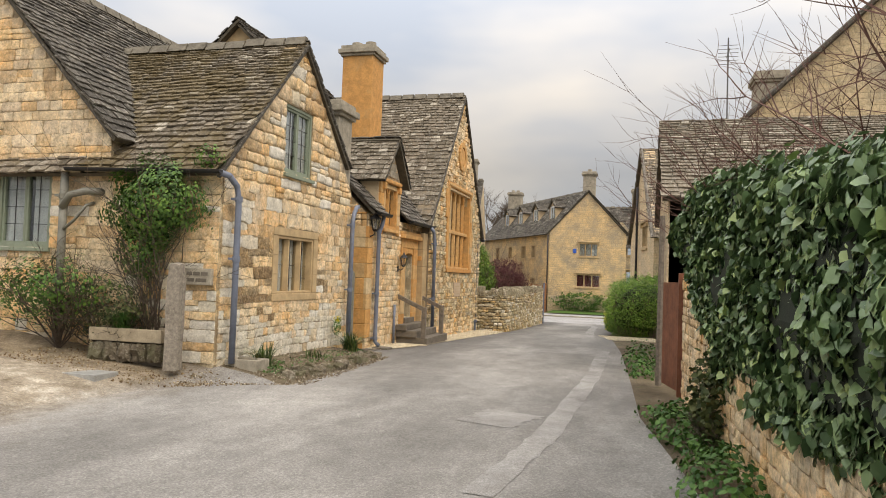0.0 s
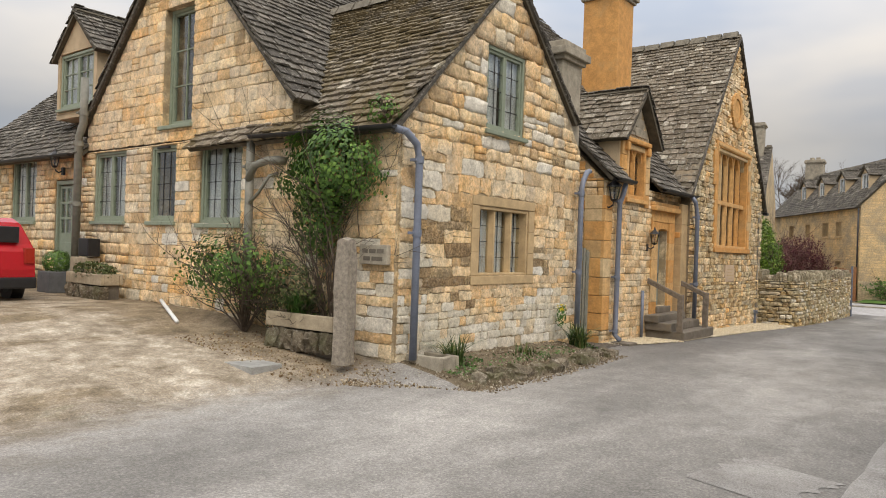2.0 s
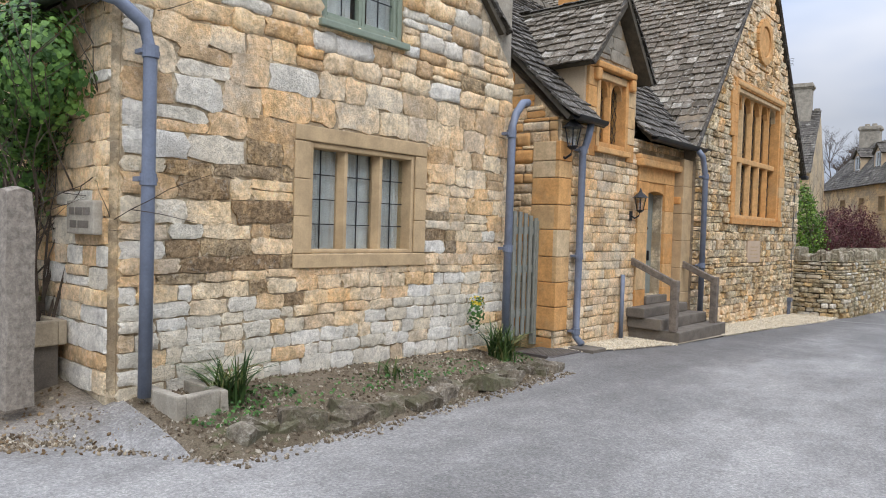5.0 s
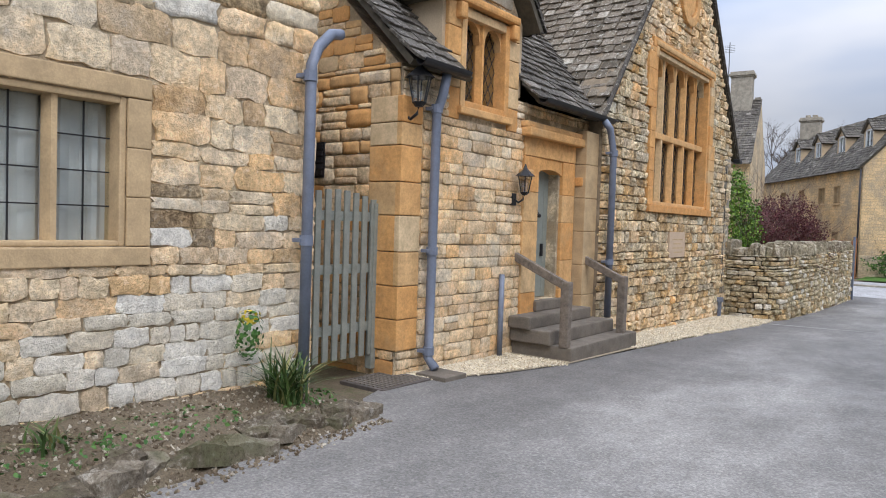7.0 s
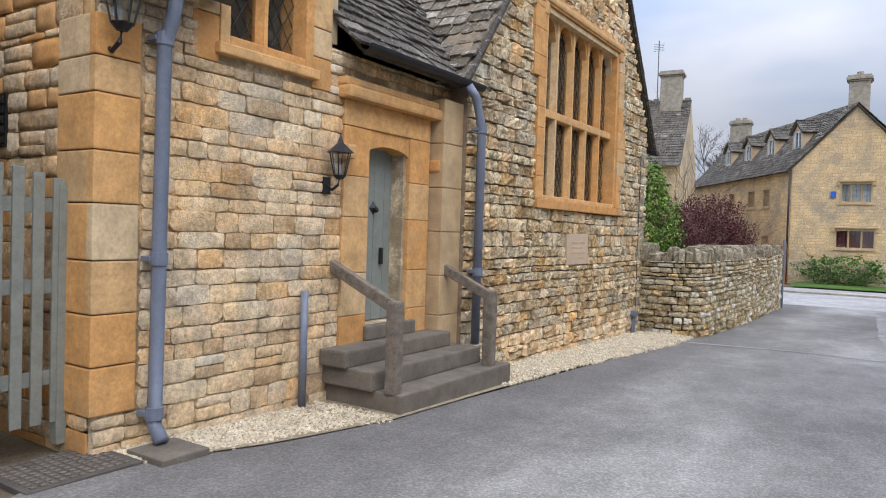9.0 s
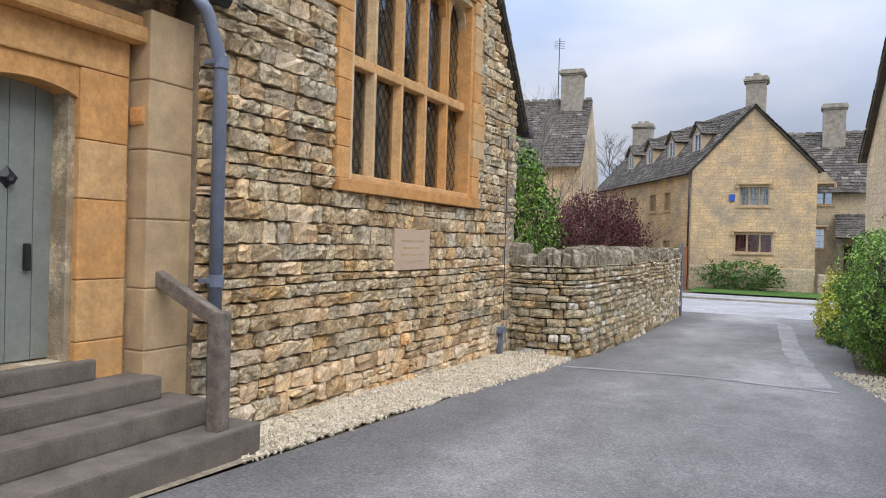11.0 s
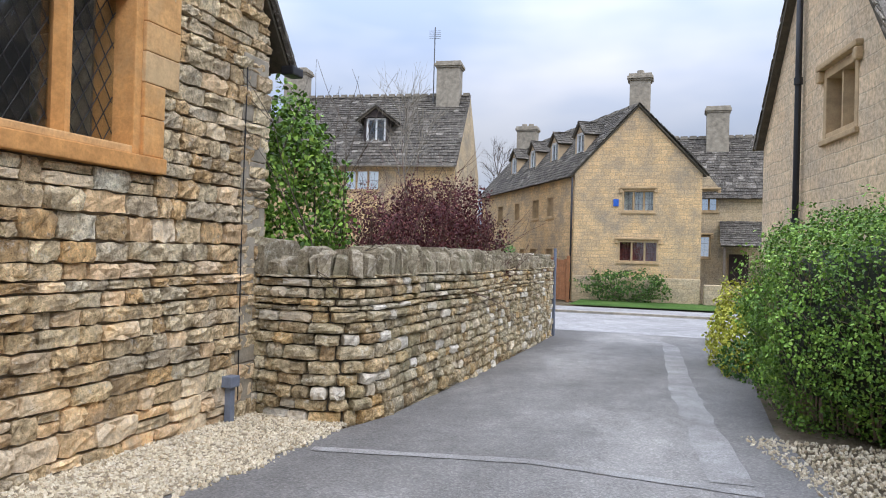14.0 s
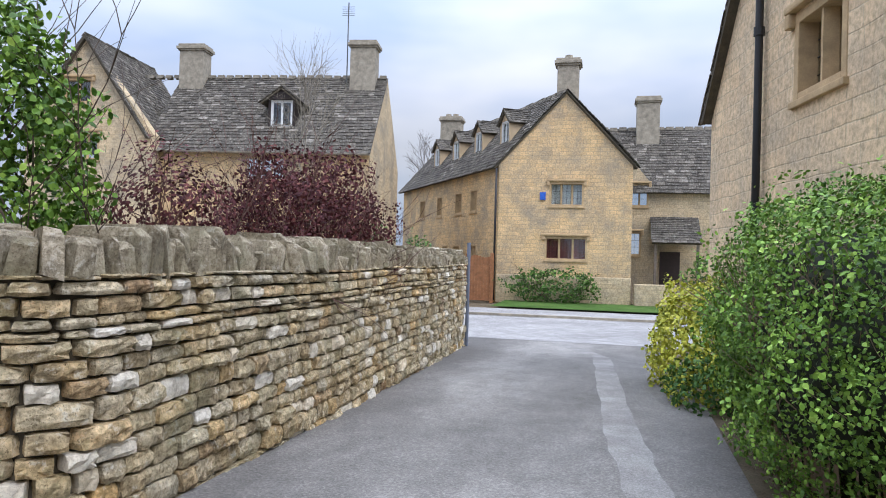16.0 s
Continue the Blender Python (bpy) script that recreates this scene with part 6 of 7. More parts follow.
for k, (a, b_) in enumerate(zip(LINE, LINE[1:])):
    rz = math.degrees(math.atan2(b_[1] - a[1], b_[0] - a[0]))
    w = slab("wall", RUN[k + 1] - RUN[k], TOPZ + 0.75, [], [], 0.5, EARTHJ, dry, pose(a[0], a[1], -0.75, 0, 0, rz))
face = thing("wall_face", pose(0, 0, -0.75), "", "")
face.parent = dry
lay(face, RUN[-1], TOPZ + 0.75, [], [], lambda v: (0.085, 0.16) if v < 1.2 else (0.055, 0.11), (0.11, 0.38), 0.085, DRYST, 300, 80, "dry", 0.2, v0=0.05, gap=0.018, sag=0.012, alt=((WHITE, lambda u, v: 0.14), (ERODED, lambda u, v: 0.06)), pick=lambda u, v: v > 0.25 and u < 6.5, bend=along, tilt=0.04)
u = 0.0
while u < RUN[-1] - 0.1:
    t = rr.uniform(0.05, 0.13)
    h = rr.uniform(0.14, 0.34)
    ob = obj("coping_stone", rr.choice(cope), face)
    ob.matrix_basis = along(u + t / 2) @ Matrix.Translation((0, 0.2 + rr.uniform(-0.04, 0.04), TOPZ + 0.73 + h / 2)) @ Matrix.Rotation(rr.uniform(-0.2, 0.2), 4, "Y") @ Matrix.Diagonal((t, rr.uniform(0.42, 0.54), h, 1))
    u += t * 1.18
post = thing("metal_post", pose(-5.05, 38.75, -0.65), "thin dark grey metal post at the wall end", "post")
bm = bmesh.new()
tube(bm, [(0, 0, 0), (0, 0, 2.25)], 0.04, 10)
part("pole", bm, PIPE, post)
# ---------------------------------------------------------------- gravel strips and bed
def pebbles(name, poly_x, y0, y1, n, size, mat, seed, label, lift=0.0, zf=None):
    g = random.Random(seed)
    vs, fs = [], []
    for _ in range(n):
        y = g.uniform(y0, y1)
        a, b_ = poly_x(y)
        x = g.uniform(a, b_ + 0.07 * noise.noise(Vector((y * 2.2, 7, 0))) + g.gauss(0, 0.025))
        s = size * g.uniform(0.5, 1.4)
        c = Vector((x, y, (zf(x, y) if zf else gz(y)) + lift + s * 0.2))
        o = len(vs)
        rot = Euler((g.uniform(0, 6), g.uniform(0, 6), g.uniform(0, 6))).to_matrix()
        for p in ((1, 0, 0), (-1, 0, 0), (0, 0.8, 0), (0, -0.8, 0), (0, 0, 0.6), (0, 0, -0.6)):
            vs.append(c + rot @ (Vector(p) * s))
        fs += [tuple(o + q for q in f) for f in ((0, 2, 4), (2, 1, 4), (1, 3, 4), (3, 0, 4), (2, 0, 5), (1, 2, 5), (3, 1, 5), (0, 3, 5))]
    return obj(name, pymesh(name, vs, fs, mat), None, None, label, "gravel", "stuff")


pebbles("gravel", lambda y: (-6.45, float(np.interp(y, [16.05, 17, 18.1], [-6.1, -5.75, -5.5]))), 16.1, 18.15, 5600, 0.022, GRAVEL, 1, "pale cream gravel by the porch wall")
pebbles("gravel", lambda y: (-6.2, float(np.interp(y, [20.2, 22, 25.5, 26.9], [-5.45, -5.35, -5.0, -5.05]))), 20.1, 26.9, 16000, 0.024, GRAVEL, 2, "pale cream gravel strip along the hall wall")
sheet("gravel_bed", lambda y: (-6.45, float(np.interp(y, [16.05, 17, 18.1, 22, 25.5, 26.9], [-6.05, -5.68, -5.45, -5.38, -5.05, -5.06]))), [16.1 + 0.4 * k for k in range(28)], GRAVELBED, 0.012, nx=2, label="bed of pale gravel")
bedz = lambda x, y: gz(y) + float(np.interp(road_sides(y)[0] - x, [-0.15, 0.0, 0.3, 1.1], [-0.04, 0.02, 0.1, 0.22])) * (1 if y < 14 else max(0, (14.8 - y) / 0.8)) + 0.02 * noise.noise(Vector((x * 4, y * 4, 0)))
vs, fs = [], []
nb = 60
for j in range(nb + 1):
    y = 9.1 + 5.8 * j / nb
    for i in range(9):
        x = road_sides(y)[0] + 0.1 + (-6.6 - road_sides(y)[0] - 0.1) * i / 8
        vs.append((x, y, bedz(x, y) + 0.005))
for j in range(nb):
    for i in range(8):
        q = j * 9 + i
        fs.append((q + 1, q, q + 9, q + 10))
obj("flower_bed", pymesh("flower_bed", vs, fs, EARTH, True), None, None, "narrow earth bed along the cottage foot", "flower bed", "structure")
pebbles("leaf_litter", lambda y: (-6.5, road_sides(y)[0] + 0.22), 8.9, 14.6, 5200, 0.02, piece_mat("litter_bits", [(0, (0.12, 0.09, 0.06)), (0.6, (0.25, 0.2, 0.14)), (1, (0.5, 0.46, 0.38))], True), 3, "dead leaves and small stones on the bed", 0.0, lambda x, y: max(gz(y), bedz(x, y)))
pebbles("leaf_litter", lambda y: (-9.2, float(np.interp(y, [8.2, 9.5], [-6.9, -5.6]))), 8.25, 9.5, 800, 0.017, LITTER, 33, "dead leaves and grit at the cottage corner", 0.0, lambda x, y: gz(y) + max(0.0, yard_rise(x, y)) + 0.004)
EDGING = piece_mat("dark_edging_stone", [(0, (0.15, 0.125, 0.09)), (0.6, (0.24, 0.205, 0.155)), (1, (0.34, 0.30, 0.24))], False, (0.10, 0.11, 0.04), (0.5, 0.62), 0.5, 26.0, 0.04, pits=0.7, lichen=0.3)
rr = random.Random(5)
for k in range(26):
    y = 10.2 + k * 0.175 + rr.uniform(-0.05, 0.05)
    s = rr.uniform(0.07, 0.15)
    me = pymesh("edging_stone", *unit_stone(300 + k, 0.25), EDGING, "flat")
    ob = obj("edging_stone", me, None, None, "rough grey edging stone along the bed", "stone")
    x = road_sides(y)[0] - rr.uniform(0.02, 0.25)
    ob["group"] = "edging stones of the bed"
    ob.matrix_basis = pose(x, y, bedz(x, y) - 0.02, -90 + rr.uniform(-12, 12), rr.uniform(-12, 12), 90 + rr.uniform(-30, 30)) @ Matrix.Diagonal((s * 2.6, s * 0.75, s * 1.5, 1))


def blades(name, x, y, z, n, h, seed, label, mat=BLADE, flowers=0):
    t = thing(name, pose(x, y, z), label, "plant")
    g = random.Random(seed)
    vs, fs = [], []
    for _ in range(n):
        a, lean, L = g.uniform(0, 6.283), g.uniform(0.15, 1.15), h * g.uniform(0.6, 1.15)
        p = Vector((g.uniform(-0.12, 0.12), g.uniform(-0.12, 0.12), 0))
        d = Vector((math.cos(a), math.sin(a), 0))
        sd = Vector((-d.y, d.x, 0)) * g.uniform(0.008, 0.015)
        o = len(vs)
        for k in range(5):
            s = k / 4
            c = p + d * (L * lean * s * s) + Vector((0, 0, L * (s - 0.45 * lean * s * s)))
            w = sd * (1 - 0.8 * s * s)
            vs += [c - w, c + w]
            if k:
                q = o + 2 * k
                fs.append((q - 2, q - 1, q + 1, q))
    obj("leaf_blade", pymesh("leaf_blade", vs, fs, mat), t, None, "", "", "stuff")
    return t


blades("daffodil_clump", -5.95, 10.4, bedz(-5.95, 10.4), 110, 0.46, 1, "clump of green strap leaves at the wall foot")
blades("daffodil_clump", -5.95, 14.1, bedz(-5.95, 14.1), 140, 0.5, 2, "clump of green strap leaves beside the gate")
blades("daffodil_clump", -5.9, 12.2, bedz(-5.9, 12.2), 24, 0.2, 3, "small green shoots in the earth bed")
fl = thing("wallflower", pose(-6.2, 13.75, 0.25), "small yellow-flowered plant against the wall", "plant")
P, N = shell(160, (0, 0.15, 0.4), (0.08, 0.12, 0.2), 4)
leaves("leaf", fl, P, N, 0.04, WEED, 4)
P, N = shell(30, (0.02, 0.15, 0.55), (0.07, 0.08, 0.06), 5)
leaves("petal", fl, P, N, 0.05, PETAL, 5)
for k, (x, y, sx, sy) in enumerate(((-5.85, 11.3, 0.3, 0.8), (-5.9, 13.0, 0.3, 0.6), (-5.7, 10.2, 0.2, 0.3), (-5.8, 12.2, 0.25, 0.5), (-6.0, 10.7, 0.2, 0.35), (-6.0, 14.2, 0.25, 0.4))):
    w = thing("weed_patch", pose(x, y, bedz(x, y)), "low patch of green weeds in the bed", "weeds")
    P, N = shell(350, (0, 0, 0), (sx, sy, 0.06), 20 + k, zmin=0)
    leaves("leaf", w, P, N + np.array((0, 0, 1.0)), 0.035, WEED, 20 + k)
bm = bmesh.new()
for q in ((-6.3, -5.75, 9.86, 9.94), (-6.3, -5.75, 10.22, 10.3), (-5.83, -5.75, 9.94, 10.22)):
    box(bm, q[0], q[1], q[2], q[3], 0.05, 0.36, 0.015, jit=0.01)
tagged(part("stone_drain_trough", bm, TRIMST, None), "weathered stone gully trough under the downpipe", "trough")

# ---------------------------------------------------------------- pipes
downpipe("downpipe", [(-6.26, 9.45, 3.27), (-6.2, 9.6, 3.24), (-6.17, 9.78, 3.1), (-6.16, 9.83, 2.9), (-6.16, 9.83, 1.9), (-6.16, 9.83, 0.3)], 0.05, PIPE, "blue-grey downpipe on the cottage gable wall", [(-6.16, 9.83, 2.9), (-6.16, 9.83, 1.95)])
downpipe("downpipe", [(-6.22, 14.86, 3.3), (-6.2, 14.72, 3.27), (-6.18, 14.56, 3.12), (-6.18, 14.48, 2.95), (-6.18, 14.47, 0.1)], 0.05, PIPE, "blue-grey downpipe beside the garden gate", [(-6.18, 14.47, 2.85), (-6.18, 14.47, 1.42)])
downpipe("downpipe", [(-6.15, 16.38, 3.22), (-6.2, 16.38, 3.0), (-6.26, 16.36, 2.8), (-6.26, 16.35, 1.0), (-6.26, 16.34, 0.12), (-6.14, 16.32, 0.02)], 0.052, PIPE, "blue-grey downpipe on the porch wall", [(-6.26, 16.36, 2.85), (-6.26, 16.35, 1.3), (-6.26, 16.34, 0.2)])
downpipe("downpipe", [(-6.05, 20.15, 3.22), (-5.98, 20.2, 3.1), (-5.98, 20.32, 2.85), (-5.98, 20.36, 2.7), (-5.98, 20.36, 0.25)], 0.052, PIPE, "blue-grey downpipe at the hall corner", [(-5.98, 20.36, 2.75), (-5.98, 20.36, 1.1)])
downpipe("vent_pipe", [(-6.32, 17.88, 0.98), (-6.32, 17.88, -0.1)], 0.035, PIPE, "short blue-grey pipe stub on the porch wall")
downpipe("soil_pipe", [(-14.55, 9.42, 4.9), (-14.55, 9.42, 4.0), (-14.72, 9.42, 3.75), (-14.72, 9.42, 0.6)], 0.075, PIPEG, "thick grey-green soil pipe beside the yard door", [(-14.55, 9.42, 4.2), (-14.72, 9.42, 3.6), (-14.72, 9.42, 2.4)])
downpipe("soil_pipe", [(-9.2, 9.45, 3.35), (-9.2, 9.45, 2.0), (-9.2, 9.45, 0.5)], 0.065, PIPEG, "grey-green downpipe with a bent branch", [(-9.2, 9.45, 2.9)])
downpipe("waste_pipe", [(-9.2, 9.42, 2.7), (-9.05, 9.42, 2.92), (-8.75, 9.43, 2.98), (-8.6, 9.48, 2.98), (-8.58, 9.62, 2.98)], 0.06, PIPEG, "bent grey-green waste pipe on the yard wall")
downpipe("waste_pipe", [(-9.15, 9.42, 2.35), (-8.95, 9.43, 2.5), (-8.75, 9.46, 2.75), (-8.73, 9.6, 2.8)], 0.025, PIPEG, "thin bent waste pipe on the yard wall")
downpipe("fallen_pipe", [(-11.3, 9.3, 0.72), (-9.9, 8.75, 0.52)], 0.03, WHITEP, "white plastic pipe lying by the wall")
bm = bmesh.new()
box(bm, -6.09, -6.02, 26.42, 26.49, -0.28, 0.06, 0.01)
box(bm, -6.11, -5.99, 26.38, 26.52, 0.055, 0.16, 0.01)
tagged(part("pipe_box", bm, PIPE, None), "small blue-grey pipe box at the hall foot", "pipe")

# ---------------------------------------------------------------- steps, rails and gate
steps = thing("door_steps", pose(0, 0, 0), "worn grey stone steps up to the porch door", "steps")
for k, (x1, y0, y1, z0, z1) in enumerate(((-5.5, 18.25, 20.35, -0.25, 0.09), (-5.78, 18.2, 20.15, 0.092, 0.27), (-6.05, 18.15, 19.95, 0.272, 0.43), (-6.3, 18.75, 19.6, 0.432, 0.58))):
    bm = bmesh.new()
    box(bm, -6.38 if k < 3 else -6.56, x1, y0, y1, z0, z1, 0.02, jit=0.006)
    part("step", bm, STEPST, steps)
for y, lab in ((18.3, "a"), (20.03, "b")):
    rail = thing("handrail", pose(0, 0, 0), "weathered oak handrail post beside the steps", "handrail", "handrails of the porch steps")
    bm = bmesh.new()
    box(bm, -5.67, -5.55, y - 0.06, y + 0.06, 0.08, 0.92, 0.02, jit=0.004)
    part("post", bm, OAK, rail)
    bm = bmesh.new()
    d = Matrix.Translation((-5.62, y, 0.86)) @ Matrix.Rotation(radians(24), 4, "Y")
    box(bm, -0.85, 0.02, -0.04, 0.04, -0.055, 0.055, 0.015, d)
    part("rail", bm, OAK, rail)
gate = thing("garden_gate", pose(0, 0, 0), "grey-green painted picket gate with black latch", "gate")
gx = -6.72
for k in range(9):
    y = 14.78 + k * 0.132
    bm = bmesh.new()
    top = 1.82 + 0.1 * math.sin(math.pi * (k + 0.5) / 9)
    box(bm, gx, gx + 0.025, y, y + 0.075, 0.16, top, 0.005)
    part("picket", bm, GATEP, gate)
for z in (0.42, 1.05, 1.6):
    bm = bmesh.new()
    box(bm, gx - 0.045, gx - 0.002, 14.75, 15.95, z, z + 0.1, 0.005)
    part("rail", bm, GATEP, gate)
bm = bmesh.new()
box(bm, gx - 0.05, gx + 0.04, 15.87, 15.94, 0.0, 1.8, 0.008)
part("post", bm, GATEP, gate)
bm = bmesh.new()
bmesh.ops.create_uvsphere(bm, u_segments=8, v_segments=6, radius=0.045, matrix=pose(gx + 0.06, 14.82, 1.05))
tube(bm, [(gx + 0.07, 14.82 + 0.06 * math.cos(a * 0.7), 1.0 + 0.06 * math.sin(a * 0.7)) for a in range(10)], 0.01, 6)
part("latch", bm, BLACK, gate, "black iron ring latch")


def lantern(m, label, s=1.0):
    t = thing("wall_lantern", m, label, "lantern")
    bm = bmesh.new()
    box(bm, -0.05, 0.0, -0.05, 0.05, -0.28, -0.12, 0.01)
    tube(bm, [(0, 0, -0.2), (0.06, 0, -0.24), (0.13, 0, -0.2), (0.15, 0, -0.13)], 0.014, 8)
    part("arm", bm, BLACK, t)
    bm = bmesh.new()
    for k in range(6):
        a = math.pi * k / 3
        tube(bm, [(0.15 + 0.055 * math.cos(a), 0.055 * math.sin(a), -0.11), (0.15 + 0.1 * math.cos(a), 0.1 * math.sin(a), 0.1)], 0.007, 4)
    bmesh.ops.create_cone(bm, cap_ends=True, segments=6, radius1=0.13, radius2=0.03, depth=0.09, matrix=pose(0.15, 0, 0.145))
    bmesh.ops.create_cone(bm, cap_ends=True, segments=6, radius1=0.035, radius2=0.006, depth=0.08, matrix=pose(0.15, 0, 0.22))
    bmesh.ops.create_cone(bm, cap_ends=True, segments=6, radius1=0.03, radius2=0.065, depth=0.04, matrix=pose(0.15, 0, -0.125))
    part("frame", bm, BLACK, t)
    bm = bmesh.new()
    bmesh.ops.create_cone(bm, cap_ends=False, segments=6, radius1=0.052, radius2=0.095, depth=0.2, matrix=pose(0.15, 0, -0.005))
    part("glass", bm, GLASS, t)
    return t


lantern(pose(-6.36, 18.18, 2.15), "black hexagonal wall lantern beside the porch door")
lantern(pose(-6.42, 16.02, 3.0, 0, 0, 0), "black square lantern under the porch gutter").scale = (1.25, 1.25, 1.25)

# manhole, road marks
bm = bmesh.new()
box(bm, -6.62, -6.02, 15.35, 16.1, -0.2, gz(15.7) + 0.012, 0.004)
mh_ = tagged(part("manhole_cover", bm, plain_mat("rusty_iron", (0.10, 0.085, 0.075), 0.7, var=0.3), None), "rusty iron manhole cover with raised checks", "manhole cover")
bm = bmesh.new()
for i in range(9):
    for j in range(11):
        box(bm, -6.58 + i * 0.06, -6.545 + i * 0.06, 15.4 + j * 0.06, 15.435 + j * 0.06, gz(15.7) + 0.011, gz(15.7) + 0.019)
tagged(part("tread", bm, STEPST, mh_), kind="stuff")
bm = bmesh.new()
zc = gz(8.3) + yard_rise(-7.45, 8.3)
box(bm, -7.75, -7.15, 8.05, 8.5, zc - 0.1, zc + 0.03, 0.004)
tagged(part("drain_cover", bm, plain_mat("galvanised", (0.42, 0.42, 0.40), 0.5, metal=0.3), None), "pale metal drain cover set in the yard", "drain cover")
bm = bmesh.new()
box(bm, -6.25, -5.85, 16.12, 16.5, gz(16.4) - 0.05, gz(16.4) + 0.05, 0.01)
tagged(part("drain_surround", bm, STEPST, None), "dark drain surround under the downpipe", "drain")


def mark(name, pts, w, mat, lift, label):
    """A worn pale line or patch on the road."""
    vs, fs = [], []
    fine = []
    for p, q in zip(pts, pts[1:]):
        for k in range(12):
            fine.append(Vector(p).lerp(Vector(q), k / 12))
    fine.append(Vector(pts[-1]))
    g = random.Random(3)
    for k, p in enumerate(fine):
        d = fine[min(k + 1, len(fine) - 1)] - fine[max(k - 1, 0)]
        s = Vector((-d.y, d.x)).normalized() * w * g.uniform(0.4, 0.55)
        for c in (p - s, p + s):
            vs.append((c.x, c.y, gz(c.y) + lift))
        if k:
            fs.append((2 * k - 2, 2 * k - 1, 2 * k + 1, 2 * k))
    obj(name, pymesh(name, vs, fs, mat), None, None, label, "road mark", "structure")


WORN = ground_mat("worn_asphalt", (0.27, 0.262, 0.25), (0.34, 0.33, 0.316), (0.40, 0.39, 0.372))
mark("road_seam", [(-4.9, 25.95), (-3.2, 26.35), (-1.5, 26.2)], 0.14, WORN, 0.006, "pale worn seam across the lane")
mark("road_patch", [(-1.2, 5.5), (-0.95, 8.0), (-0.8, 14.0), (-0.9, 20.0)], 0.3, WORN, 0.006, "pale worn trench strip along the lane")
mark("road_patch", [(-1.75, 8.2), (-1.5, 9.1)], 0.8, WORN, 0.005, "pale repaired patch in the lane")
mark("road_patch", [(-1.7, 26.4), (-2.0, 31.0), (-2.2, 38.0), (-3.4, 41.0)], 0.35, WORN, 0.005, "pale worn track along the lane edge")

# ---------------------------------------------------------------- things by the yard
bm = bmesh.new()
r0 = bmesh.ops.create_cube(bm, size=1.0)
for v in r0["verts"]:
    v.co = Vector((v.co.x * 0.2, v.co.y * 0.2, 0.2 + (v.co.z + 0.5) * 1.62))
bmesh.ops.subdivide_edges(bm, edges=bm.edges[:], cuts=4, use_grid_fill=True)
for v in bm.verts:
    v.co += 0.02 * Vector((noise.noise(v.co * 3), noise.noise(v.co * 3 + Vector((5, 0, 0))), 0))
    if v.co.z > 1.6:
        v.co.x *= 0.85
        v.co.y *= 0.85
        v.co.z -= 0.06 * (abs(v.co.x) + abs(v.co.y)) / 0.2
tagged(part("gatepost", bm, plain_mat("bleached_oak", (0.30, 0.26, 0.21), 0.9, var=0.4, scale=18, bump=0.01), None, "", pose(-6.7, 9.1, 0.05, 0, 0, 12)), "weathered bleached oak gatepost at the cottage corner", "gatepost")
sign = thing("name_sign", pose(-6.9, 9.55, 1.52), "grey stone nameplate with worn lettering", "sign")
bm = bmesh.new()
box(bm, 0, 0.5, -0.02, 0.06, 0, 0.26, 0.015)
part("plate", bm, TRIMST, sign)
bm = bmesh.new()
for k, (a, b_, z) in enumerate(((0.06, 0.16, 0.15), (0.18, 0.3, 0.15), (0.32, 0.44, 0.15), (0.08, 0.2, 0.05), (0.23, 0.42, 0.05))):
    box(bm, a, b_, -0.024, -0.018, z, z + 0.055)
part("lettering", bm, STEPST, sign)


def trough(x, y, z, w, d, h, rz, label, mat, leafmat, seed, stones=True, blade=False):
    t = thing("stone_trough", pose(x, y, z, 0, 0, rz), label, "planter")
    z0 = 0.26 if stones else 0.0
    if stones:
        g = random.Random(seed)
        for k in range(5):
            me = pymesh("support_stone", *unit_stone(400 + seed * 10 + k, 0.25), EDGING, "flat")
            ob = obj("support_stone", me, t)
            ob.matrix_basis = Matrix.Translation((w * (k + 0.5) / 5, 0.12, 0.1)) @ Matrix.Diagonal((w / 5 * 0.97, 0.14, 0.3 * g.uniform(0.85, 1.0), 1))
        bm = bmesh.new()
        box(bm, 0.05, w - 0.05, 0.12, d - 0.05, -0.1, z0 - 0.004)
        part("plinth", bm, STEPST, t)
    bm = bmesh.new()
    for q in ((0, w, 0, 0.07), (0, w, d - 0.07, d), (0, 0.07, 0.07, d - 0.07), (w - 0.07, w, 0.07, d - 0.07)):
        box(bm, q[0], q[1], q[2], q[3], z0, z0 + h, 0.015)
    part("trough", bm, mat, t)
    bm = bmesh.new()
    box(bm, 0.07, w - 0.07, 0.07, d - 0.07, z0, z0 + h - 0.04)
    part("soil", bm, DIRT, t)
    if blade:
        blades("trough_grass", x + w * 0.35, y + d * 0.5, z + z0 + h - 0.06, 320, 0.42, seed, "tuft of green grass growing in the stone trough", WEED)
    else:
        P, N = shell(1300, (w / 2, d / 2, z0 + h), (w * 0.47, d * 0.5, 0.2), seed, zmin=z0 + h - 0.05)
        leaves("leaf", t, P, N, 0.05, leafmat, seed)
    return t


